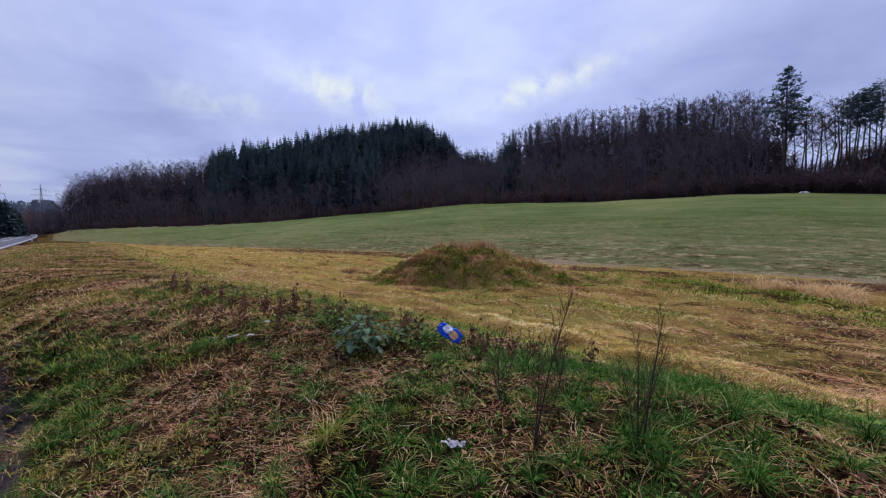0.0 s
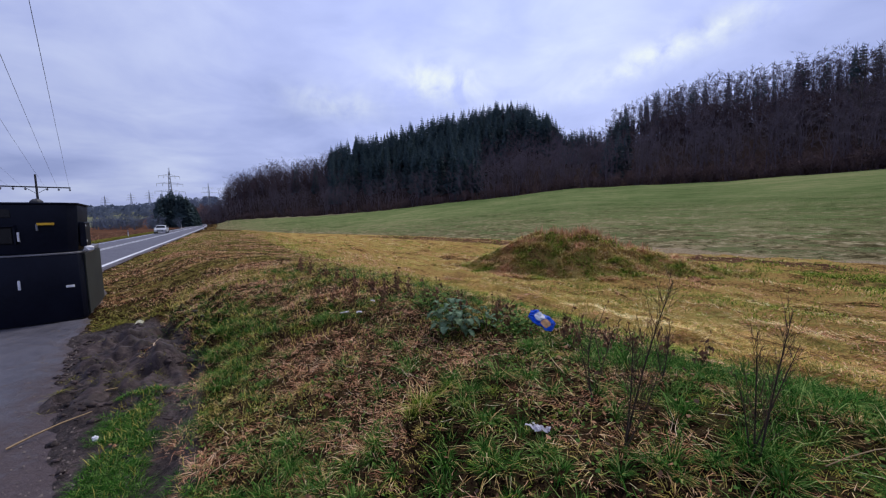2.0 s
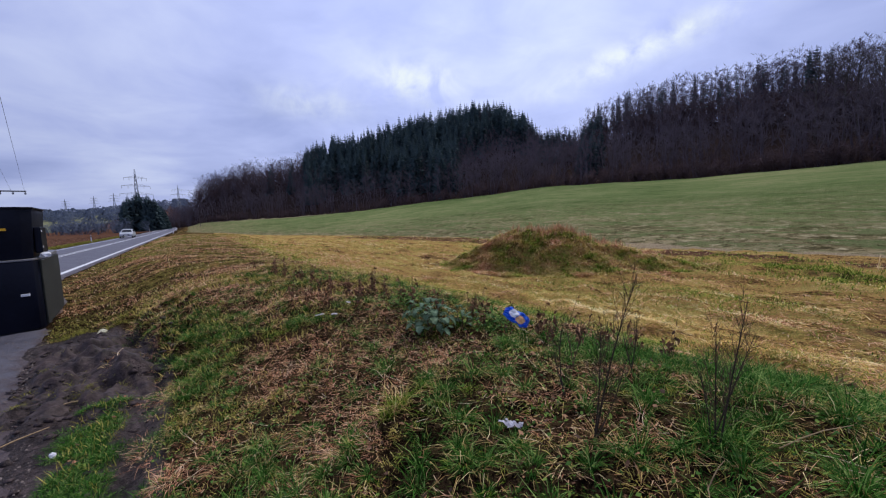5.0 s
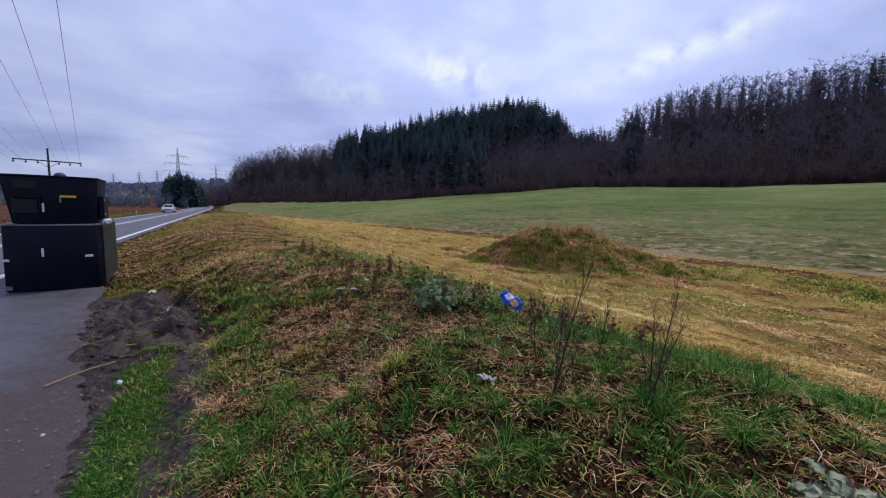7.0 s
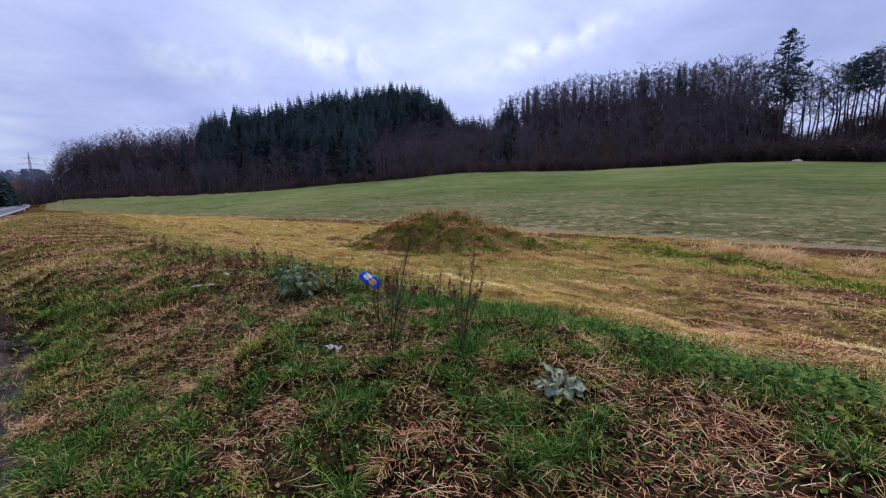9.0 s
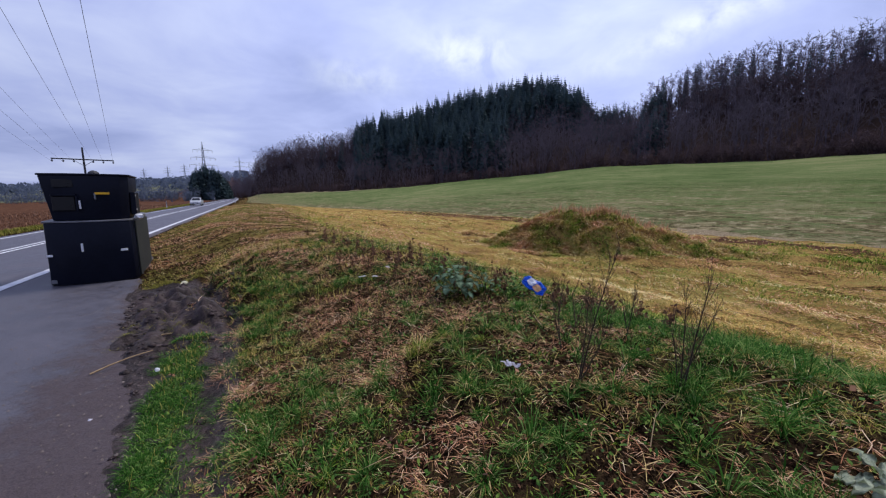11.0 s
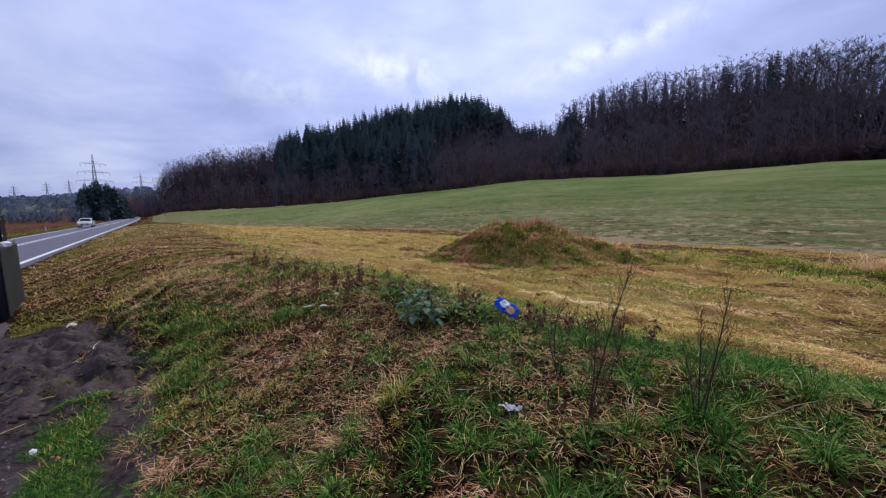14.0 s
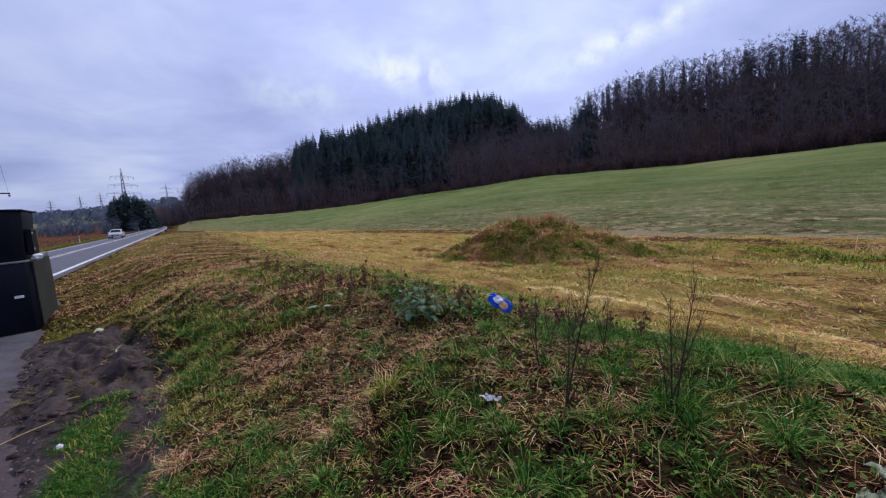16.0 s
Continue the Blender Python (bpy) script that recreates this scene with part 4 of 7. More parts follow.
def power_mast():
    foot = Vector((EYE_X, EYE_Y, 0)) + rad * MAST_R
    foot.z = ground_at(foot.x, foot.y)
    ob = empty("power_pole", pose(*foot, 0, 0, -MAST_AZ), "dark steel power pole with one long crossarm", "power pole")
    top = 8.85 - foot.z
    part("pole", rod((0, 0, -0.3), (0, 0, top), 0.17, 0.11, 10), DARK_STEEL, ob)
    arm = 7.15 - foot.z
    part("crossarm", box((-3.3, -0.07, arm - 0.08), (3.3, 0.07, arm + 0.08), 0.01), DARK_STEEL, ob)
    part("brace", rod((-1.2, 0, arm), (0, 0, arm - 0.9), 0.03), DARK_STEEL, ob)
    part("brace", rod((1.2, 0, arm), (0, 0, arm - 0.9), 0.03), DARK_STEEL, ob)
    for x in (-3.2, -2.1, -1.0, 1.0, 2.1, 3.2):
        part("insulator", ball((x, 0, arm - 0.28), (0.13, 0.13, 0.19), 0, 0, 1), STEEL, ob)
        pts = []
        for i in range(41):
            d = 130 * i / 40
            pts.append(Vector((x - 0.0506 * d, -d, arm - 0.4 + 6.67 * (d / 130) - 4 * 0.98 * (d / 130) * (1 - d / 130))))
        part_np("cable", stick_path([tuple(p) for p in pts], [0.009] * 41, 4), DARK_STEEL, ob)


power_mast()


def pylon(az, r, tall, label):
    x, y = EYE_X + r * math.sin(radians(az)), EYE_Y + r * math.cos(radians(az))
    z = ground_at(x, y)
    ob = empty("power_pylon", pose(x, y, z, 0, 0, -az + 12), label, "pylon", "pylons across the valley")
    k = tall / 45
    wide = lambda h: (3.2 * (1 - h / 26) + 1.0 * h / 26) if h < 26 else (1.0 - 0.8 * (h - 26) / 19)
    th = 0.14 * max(1, r / 650)
    legs = []
    for sx in (-1, 1):
        for sy in (-1, 1):
            part_np("leg", stick_path([(sx * wide(h) * k, sy * wide(h) * k, h * k) for h in (0, 13, 26, 38, 45)], [th, th, th * 0.9, th * 0.7, th * 0.5], 4), STEEL, ob)
    levels = [0, 6, 11, 15.5, 19.5, 23, 26, 29, 32, 35, 38, 41.5]
    brace = []
    for a, b in zip(levels, levels[1:]):
        for (x0, y0), (x1, y1) in (((-1, -1), (1, -1)), ((1, -1), (1, 1)), ((1, 1), (-1, 1)), ((-1, 1), (-1, -1))):
            brace.append(tube((x0 * wide(a) * k, y0 * wide(a) * k, a * k), (x1 * wide(b) * k, y1 * wide(b) * k, b * k), th * 0.5, th * 0.5, 3))
            brace.append(tube((x1 * wide(a) * k, y1 * wide(a) * k, a * k), (x0 * wide(b) * k, y0 * wide(b) * k, b * k), th * 0.5, th * 0.5, 3))
    part_np("lattice", joined(brace), STEEL, ob)
    for h, half in ((26.5, 10.0), (32.5, 8.6), (38.5, 6.8)):
        bars = []
        for side in (-1, 1):
            for y0 in (-0.7, 0.7):
                bars.append(tube((0, y0 * k, h * k), (side * half * k, 0, h * k), th * 0.8, th * 0.6, 3))
            bars.append(tube((0, 0, (h + 1.6) * k), (side * half * k, 0, h * k), th * 0.7, th * 0.5, 3))
            for q in (0.3, 0.55, 0.8):
                bars.append(tube((side * half * q * k, 0, h * k), (side * half * q * k, 0, (h + 1.6 * (1 - q)) * k), th * 0.5, th * 0.5, 3))
        part_np("crossarm", joined(bars), STEEL, ob)
        for q in (-1, -0.55, 0.55, 1):
            part_np("insulator", tube((q * half * k, 0, h * k), (q * half * k, 0, (h - 2.0) * k), 0.1, 0.1, 4), STEEL, ob)


pylon(-54.3, 366, 45, "tall steel lattice pylon with three crossarms")
pylon(-50.3, 590, 43, "steel lattice pylon far off beyond the road")
pylon(-58.1, 1000, 36, "distant steel lattice pylon on the horizon")
pylon(-56.4, 950, 38, "distant steel lattice pylon on the horizon")
pylon(-60.4, 1000, 32, "distant steel lattice pylon on the horizon")
pylon(-75.0, 1050, 36, "distant steel lattice pylon on the horizon")


def reflector_post(s, u, turn=0.0):
    x, y = at_su(s, u)
    ob = empty("reflector_post", pose(x, y, max(ground_at(x, y), -0.02), 0, 0, 49 + turn), "white plastic roadside post with a black band", "post", "posts along the road")
    o = [(-0.06, -0.05), (0.06, -0.05), (0.03, 0.05), (-0.03, 0.05)]
    part("shaft", soften(prism(o, -0.1, 0.72), 0.008), WHITE_PLASTIC, ob)
    part("black_band", soften(prism([(a * 1.02, b * 1.02) for a, b in o], 0.72, 0.93), 0.008), BLACK_AND_SHADE, ob)
    part("cap", soften(prism(o, 0.93, 1.02, [(a * 0.8, b * 0.6) for a, b in o]), 0.008), WHITE_PLASTIC, ob)
    part("reflector", box((-0.03, -0.06, 0.76), (0.03, -0.048, 0.90)), STEEL, ob)


for s, u in ((70, -11.4), (120, -12.2), (172, -12.6), (105, -3.3), (155, -4.2)):
    reflector_post(s, u)


def car(s, u, paint, label):
    x, y = at_su(s, u)
    ob = empty("car", pose(x, y, 0.02, 0, 0, 49.2), label, "car")
    # nose points towards its own -y
    side = [(-2.15, 0.32), (-2.18, 0.62), (-2.05, 0.82), (-1.25, 0.98), (-0.45, 1.42), (0.3, 1.50), (1.2, 1.46), (1.95, 1.05), (2.15, 0.98), (2.2, 0.55), (2.12, 0.30)]
    bm = bmesh.new()
    rings = []
    for xx, inset in ((-0.88, 0.10), (-0.80, 0.02), (0.0, -0.02), (0.80, 0.02), (0.88, 0.10)):
        ring = []
        for yy, zz in side:
            tuck = 0.22 * max(0, zz - 0.95) / 0.55 * (1 if xx > 0 else -1) if abs(xx) > 0.1 else 0
            ring.append(bm.verts.new((xx - tuck, yy * (1 - inset * 0.3), zz - (inset * 0.3 if zz > 0.9 else 0))))
        rings.append(ring)
    n = len(side)
    for a, b in zip(rings, rings[1:]):
        for i in range(n):
            bm.faces.new((a[i], a[(i + 1) % n], b[(i + 1) % n], b[i]))
    bm.faces.new(rings[0])
    bm.faces.new(rings[-1][::-1])
    bmesh.ops.recalc_face_normals(bm, faces=bm.faces)
    part("body", soften(bm, 0.03), paint, ob)
    ws = bmesh.new()
    q = [ws.verts.new(c) for c in ((-0.68, -1.22, 1.02), (0.68, -1.22, 1.02), (0.56, -0.50, 1.42), (-0.56, -0.50, 1.42))]
    ws.faces.new(q)
    bmesh.ops.solidify(ws, geom=ws.faces[:], thickness=0.03)
    part("windscreen", ws, CAR_GLASS, ob)
    for sx in (-1, 1):
        w = bmesh.new()
        q = [w.verts.new(c) for c in ((sx * 0.87, -1.0, 1.0), (sx * 0.72, -0.42, 1.38), (sx * 0.72, 1.05, 1.38), (sx * 0.87, 1.65, 1.02))]
        w.faces.new(q)
        bmesh.ops.solidify(w, geom=w.faces[:], thickness=0.02)
        part("side_window", w, CAR_GLASS, ob)
        part("headlight", ball((sx * 0.62, -2.06, 0.70), (0.2, 0.1, 0.09)), WHITE_PLASTIC, ob, "clear headlight")
        part("mirror", box((sx * 0.98 - 0.1, -0.75, 0.98), (sx * 0.98 + 0.1, -0.6, 1.1), 0.03), paint, ob)
        for yy in (-1.38, 1.35):
            wh = part("wheel", rod((sx * 0.72, yy, 0.32), (sx * 0.9, yy, 0.32), 0.32, sides=18), BLACK_AND_SHADE, ob)
            part("rim", rod((sx * 0.895, yy, 0.32), (sx * 0.91, yy, 0.32), 0.2, sides=12), STEEL, wh)
    part("grille", box((-0.45, -2.2, 0.42), (0.45, -2.12, 0.62), 0.02), BLACK_AND_SHADE, ob)
    part("number_plate", box((-0.26, -2.225, 0.40), (0.26, -2.2, 0.5)), WHITE_PLASTIC, ob)


CAR_GLASS = plain_mat("car_glass", (0.01, 0.012, 0.015), (0.02, 0.022, 0.026), 2, 0.15, 0, 0.6)
SILVER = plain_mat("silver_paint", (0.42, 0.43, 0.45), (0.5, 0.51, 0.53), 1, 0.35, 0.3, 0.5)
car(84, -9.0, SILVER, "silver car coming along the country road")

pale_heap(40.3)

# ---- grass, weeds and litter on the bank ----


def streak_mat(name, stops, rough):
    """Cut grass: each blade its own colour, within streaks that run along the road."""
    m, t, b = material(name, rough, 0, 0.05)
    turn = node(t, "ShaderNodeMapping")
    turn.vector_type = "TEXTURE"
    turn.inputs["Rotation"].default_value = (0, 0, radians(-40.8))
    turn.inputs["Scale"].default_value = (4.0, 1.0, 1)
    t.links.new(node(t, "ShaderNodeNewGeometry").outputs["Position"], turn.inputs["Vector"])
    wide = calc(t, "MULTIPLY", calc(t, "SUBTRACT", noise_at(t, 1.5, 5, 0.7, turn.outputs[0], 0.4), 0.5), 3.4)
    pick = calc(t, "ADD", calc(t, "ADD", wide, 0.32), calc(t, "MULTIPLY", node(t, "ShaderNodeNewGeometry").outputs["Random Per Island"], 0.40), True)
    col = ramp(t, pick, *stops)
    t.links.new(col, b.inputs["Base Color"])
    let_through(t, b, col, 0.3)
    return m


GREEN_BLADE = island_mat("green_grass", ((0.0, (0.009, 0.030, 0.003)), (0.36, (0.062, 0.140, 0.012)), (0.60, (0.21, 0.295, 0.030)), (0.85, (0.58, 0.55, 0.14))), 0.75, 0.02, 0.3, 3.0, through=0.18)
LUSH_BLADE = island_mat("lush_grass", ((0.0, (0.004, 0.018, 0.003)), (0.40, (0.022, 0.082, 0.011)), (0.68, (0.066, 0.175, 0.026)), (0.92, (0.34, 0.45, 0.14))), 0.75, 0.02, 0.25, 1.3, through=0.18)
TURF_BLADE = island_mat("short_turf", ((0.0, (0.030, 0.033, 0.008)), (0.42, (0.26, 0.220, 0.042)), (0.76, (0.68, 0.56, 0.15))), 0.75, 0.04, 0.4, 2.0, through=0.2)
STRAW_BLADE = island_mat("dead_straw", ((0.0, (0.10, 0.055, 0.022)), (0.35, (0.38, 0.24, 0.095)), (0.65, (0.70, 0.52, 0.21)), (0.9, (0.95, 0.84, 0.52))), 0.75, 0.04, 0.4, 4.0, through=0.2)
MOWN_BLADE = streak_mat("mown_straw", ((0.10, (0.07, 0.038, 0.017)), (0.28, (0.30, 0.155, 0.058)), (0.46, (0.78, 0.49, 0.150)), (0.58, (0.44, 0.38, 0.090)), (0.72, (0.92, 0.66, 0.25)), (0.95, (0.97, 0.85, 0.50))), 0.75)
RUST_BLADE = island_mat("rust_brown_dead_grass", ((0.0, (0.055, 0.020, 0.013)), (0.42, (0.50, 0.220, 0.120)), (0.70, (0.84, 0.49, 0.29)), (0.92, (0.96, 0.76, 0.52))), 0.85, 0.03, 0.3, 1.4, through=0.2)
PALE_STRAND = island_mat("pale_dead_strands", ((0.0, (0.26, 0.12, 0.070)), (0.4, (0.58, 0.33, 0.20)), (0.8, (0.85, 0.70, 0.50))), 0.8, 0.03, 0.2, 2.0, through=0.2)
VERGE_BLADE = island_mat("olive_verge_grass", ((0.0, (0.035, 0.045, 0.008)), (0.5, (0.19, 0.190, 0.030)), (0.9, (0.50, 0.42, 0.10))), 0.7, 0.1, 0.4, 0.8, through=0.4)
GRAIN_BLADE = island_mat("young_grain", ((0.0, (0.07, 0.095, 0.026)), (0.5, (0.16, 0.20, 0.055)), (1.0, (0.33, 0.34, 0.12))), 0.7, 0.1, 0.3, 0.5, through=0.4)
PALE_BLADE = island_mat("pale_dry_grass", ((0.0, (0.48, 0.30, 0.13)), (0.5, (0.74, 0.51, 0.25)), (1.0, (0.90, 0.72, 0.44))), 0.65, 0.3, through=0.4)
RED_STALK = island_mat("reddish_dry_grass", ((0.0, (0.24, 0.11, 0.06)), (0.5, (0.44, 0.22, 0.12)), (1.0, (0.60, 0.36, 0.22))), 0.7, 0.25, through=0.4)
SMALL_LEAF = island_mat("small_green_leaves", ((0.0, (0.02, 0.06, 0.01)), (0.5, (0.06, 0.14, 0.02)), (1.0, (0.17, 0.24, 0.04))), 0.7, 0.15)
DEAD_LEAF = island_mat("dead_leaves", ((0.0, (0.045, 0.022, 0.014)), (0.5, (0.15, 0.068, 0.035)), (1.0, (0.32, 0.16, 0.08))), 0.7, 0.25)
DARK_STEM = plain_mat("dark_stem", (0.018, 0.013, 0.010), (0.06, 0.042, 0.03), 30, 0.8)
RUSSET_STEM = plain_mat("russet_stem", (0.085, 0.045, 0.027), (0.24, 0.13, 0.07), 30, 0.8)
BROWN_STEM = plain_mat("brown_stem", (0.05, 0.03, 0.02), (0.14, 0.085, 0.05), 30, 0.8)
RED_LEAF = plain_mat("red_leaf", (0.26, 0.08, 0.05), (0.40, 0.16, 0.10), 20, 0.6)


def blades(root, tall, lean, way, wide, droop=0.0, coarse=False):
    """Bent grass blades: each a ribbon of two quads and a tip. lean: how far the tip goes sideways, in lengths."""
    n = len(root)
    d = np.stack([np.cos(way), np.sin(way), np.zeros(n)], -1)
    side = np.stack([-np.sin(way), np.cos(way), np.zeros(n)], -1) * (wide / 2)[:, None]
    upw = np.array((0, 0, 1.0))
    out = []
    for f, w in ((0.0, 0.8), (0.55, 1.0)) if coarse else ((0.0, 0.8), (0.4, 1.0), (0.75, 0.75)):
        c = root + d * (tall * lean * f ** 1.8)[:, None] + upw * (tall * (f - droop * f ** 2.6))[:, None]
        out += [c - side * w, c + side * w]
    out.append(root + d * (tall * lean)[:, None] + upw * (tall * (1 - droop))[:, None])
    v = np.stack(out, 1).reshape(-1, 3)
    k = (np.arange(n) * (5 if coarse else 7))[:, None, None]
    if coarse:
        return v, (np.array([[0, 1, 3], [0, 3, 2], [2, 3, 4]])[None] + k).reshape(-1, 3)
    f = np.array([[0, 1, 3], [0, 3, 2], [2, 3, 5], [2, 5, 4], [4, 5, 6]])[None] + k
    return v, f.reshape(-1, 3)


def grass_object(name, geo, mat, label):
    return add_stuff(name, geo, mat, label, "grass")


# green patches: x, y, radius, weight
LAY_BY_GREEN = [(-3.85, 3.7, 0.5, 2.3), (-2.85, 3.05, 0.35, 1.9), (-4.65, 4.4, 0.45, 2.2), (-3.05, 1.96, 0.3, 1.6), (-2.6, 1.6, 0.3, 1.6), (-2.2, 1.28, 0.3, 1.5),
    (-3.4, 2.27, 0.28, 1.6), (-1.8, 0.95, 0.3, 1.5), (-3.3, 2.6, 0.3, 1.2), (-1.9, 1.3, 0.4, 1.0), (-3.4, 5.4, 0.6, 0.9), (-5.2, 6.4, 0.8, 0.7),
    (-2.6, 4.2, 0.45, 0.7)]
SLOPE_GREEN = [(0.3, 1.9, 0.22, 1), (-0.15, 2.6, 0.28, 0.9), (0.62, 1.85, 0.25, 1), (1.3, 3.0, 0.4, 1.1), (1.5, 2.0, 0.4, 0.9), (0.4, 3.3, 0.3, 0.9),
    (-1.2, 1.75, 0.4, 0.9), (-0.6, 1.5, 0.35, 0.9), (0.9, 1.5, 0.35, 1.0), (-1.0, 4.2, 0.35, 0.8), (0.9, 2.6, 0.25, 0.7), (1.2, 2.55, 0.35, 1.0),
    (1.5, 1.55, 0.35, 1.0), (1.15, 1.8, 0.25, 0.9)]
CREST_GREEN = [(2.4, 2.9, 0.5, 1.2), (2.9, 2.6, 0.55, 1.5), (3.2, 2.1, 0.5, 1.5), (3.6, 1.6, 0.6, 1.4), (1.9, 2.7, 0.45, 1.1), (1.7, 1.3, 0.4, 0.8),
    (2.2, 2.05, 0.4, 1.0), (2.75, 1.5, 0.4, 1.0), (1.75, 2.35, 0.35, 1.1), (3.05, 0.9, 0.25, 0.9),
    (1.95, 1.75, 0.3, 1.0), (2.45, 1.95, 0.35, 1.1)]
GREEN_PATCHES = LAY_BY_GREEN + SLOPE_GREEN + CREST_GREEN
RUST_PATCHES = [(-0.72, 2.5, 0.40, 1.4), (-1.75, 3.25, 0.45, 1.0), (-1.05, 3.15, 0.40, 1.0), (-0.3, 2.95, 0.3, 0.7), (1.15, 2.2, 0.22, 0.8), (-1.85, 2.0, 0.28, 1.0), (0.25, 1.45, 0.25, 0.8), (1.28, 1.2, 0.25, 1.0), (1.42, 0.9, 0.25, 0.9), (2.65, 0.95, 0.40, 1.5), (2.35, 1.45, 0.3, 0.9), (1.95, 1.35, 0.25, 0.8), (-2.4, 3.4, 0.35, 1.0),
    (-2.9, 4.9, 0.6, 0.8), (-5, 5.6, 0.9, 0.7), (1.0, 3.6, 0.3, 0.5), (-7, 8.6, 1.3, 0.8), (-0.1, 3.2, 0.3, 0.8), (0.7, 2.35, 0.2, 0.7)]
# single tussocks that stand out: x, y, size
SLOPE_TUSSOCKS = [(-3.6, 3.4, 1.4), (-4.1, 3.95, 1.4), (-4.4, 4.2, 1.4), (-3.25, 3.3, 1.3), (-2.95, 3.15, 1.3), (-5.0, 4.75, 1.4), (-3.7, 3.9, 1.4), (-3.57, 3.57, 1.4), (-4.76, 4.47, 1.4), (-2.71, 3.05, 1.1), (-3.85, 3.75, 1.3), (-0.20, 2.52, 1.2), (0.38, 2.64, 1.0), (0.44, 3.20, 0.9), (0.19, 1.93, 1.2), (0.54, 1.89, 1.3), (1.05, 1.93, 1.0), (1.31, 1.97, 1.2), (0.97, 1.62, 1.3), (-0.54, 1.96, 1.1), (-0.71, 1.93, 1.1), (-0.59, 2.08, 1.1), (-1.06, 2.33, 1.0), (-1.35, 2.02, 1.1), (-1.77, 2.08, 1.0), (-1.61, 1.61, 1.2), (0.39, 1.64, 1.1), (-0.54, 1.70, 1.1), (0.52, 1.30, 1.2), (-1.23, 1.33, 1.3), (-0.2, 1.25, 1.1)]
CREST_TUSSOCKS = [(1.77, 2.17, 1.8), (2.05, 2.15, 1.6), (1.52, 1.83, 1.4), (1.30, 2.39, 1.3), (1.21, 3.00, 1.2), (1.65, 3.10, 1.2), (2.06, 1.04, 1.6), (2.72, 2.39, 1.6), (2.06, 1.93, 1.5), (3.35, 1.86, 1.7), (1.81, 2.38, 1.3), (3.07, 0.89, 1.5), (2.4, 2.55, 1.6), (2.95, 2.2, 1.7), (3.7, 1.5, 1.7), (2.3, 1.75, 1.2), (1.95, 2.75, 1.4), (2.2, 2.7, 1.4), (0.6, 1.79, 1.0)]


def patches(x, y, table):
    w = np.zeros_like(x)
    for px, py, r, k in table:
        w = np.maximum(w, k * np.exp(-((x - px) ** 2 + (y - py) ** 2) / (r * r)))
    return w


def green_share(x, y):
    """Where green grass grows through: the patches, and smaller mottles all over."""
    mottle = smooth(0.55 * wave(x + 3, y, 0.46) + 0.45 * wave(x, y + 7, 0.17), 0.515, 0.61)
    return np.clip(np.maximum(patches(x, y, GREEN_PATCHES) * (0.1 + 1.1 * wave(x + 1, y, 0.15)), 0.75 * mottle) - 0.7 * patches(x, y, RUST_PATCHES), 0, 1)


def mud_share(s, u):
    """How much of the ground is bare mud: a rut beside the bank, and the churned corner behind the lay-by."""
    top = np.interp(s, [2, 5.2, 6.2, 7.0, 8.0], [0.04, 0.02, -0.12, -0.4, -0.7]) + 0.12 * (wave(s, u * 0.5, 0.4) - 0.5)
    strip = smooth(u, -0.34, -0.22) * smooth(s, 1.2, 2.6)
    isle = smooth(s, 0.5, 1.6) * (1 - smooth(s, 4.2, 4.8))
    open_mud = smooth(s, 4.3, 5.0)
    shelf = smooth(s, 2, 3) * (1 - smooth(u, -0.9, -0.76))
    tufty = 0.75 * (wave(s * 1.0, u * 1.0, 0.33) > 0.68) * smooth(s, 4.6, 5.2)
    return np.clip(np.maximum(np.maximum(strip, shelf), open_mud) * (1 - smooth(u - top, -0.06, 0.08)) * (1 - smooth(s, 8.0, 8.6)) * (1 - isle * (1 - strip) * (1 - shelf)) - tufty, 0, 1)


def bank_points(n, s0, s1, u0, u1, r, power=1.0):
    s = s0 + (s1 - s0) * r.random(n) ** power
    u = r.uniform(u0, u1, n)
    edge = np.interp(s, APRON_S, APRON_U)
    ok = u > edge + 0.02 + 0.12 * r.random(n)
    s, u = s[ok], u[ok]
    ok = r.random(len(s)) > mud_share(s, u) * 1.05
    s, u = s[ok], u[ok]
    x, y = at_su(s, u)
    return x, y, s, u


def tufts(x, y, r, count, tall, spread, wide, lean, droop):
    """Turns tuft centres into blades that fan out."""
    n = len(x)
    k = r.integers(count[0], count[1], n)
    i = np.repeat(np.arange(n), k)
    m = len(i)
    size = r.uniform(0.6, 1.25, n)[i]
    way = r.uniform(0, 6.283, m)
    off = spread * size * np.sqrt(r.random(m))
    bx, by = x[i] + np.cos(way) * off, y[i] + np.sin(way) * off
    root = np.stack([bx, by, height(bx, by) - 0.01], -1)
    h = r.uniform(*tall, m) * size
    return blades(root, h, r.uniform(*lean, m) * (0.4 + off / (spread * size + 1e-6)), way + r.normal(0, 0.5, m), r.uniform(*wide, m), r.uniform(*droop, m), True)


def straws(root, long, way, rise, wide):
    """Straight or bent dead straws lying about: each a ribbon of two pieces."""
    n = len(root)
    d = np.stack([np.cos(way), np.sin(way), rise], -1)
    e = d + rng.normal(0, 0.55, (n, 3)) * np.array((1, 1, 0.5))
    side = np.stack([-np.sin(way), np.cos(way), np.zeros(n)], -1) * (wide / 2)[:, None]
    m = root + d * (long * 0.5)[:, None]
    tip = m + e * (long * 0.5)[:, None]
    v = np.stack([root - side, root + side, m + side, m - side, tip], 1).reshape(-1, 3)
    k = (np.arange(n) * 5)[:, None, None]
    return v, (np.array([[0, 1, 2], [0, 2, 3], [3, 2, 4]])[None] + k).reshape(-1, 3)


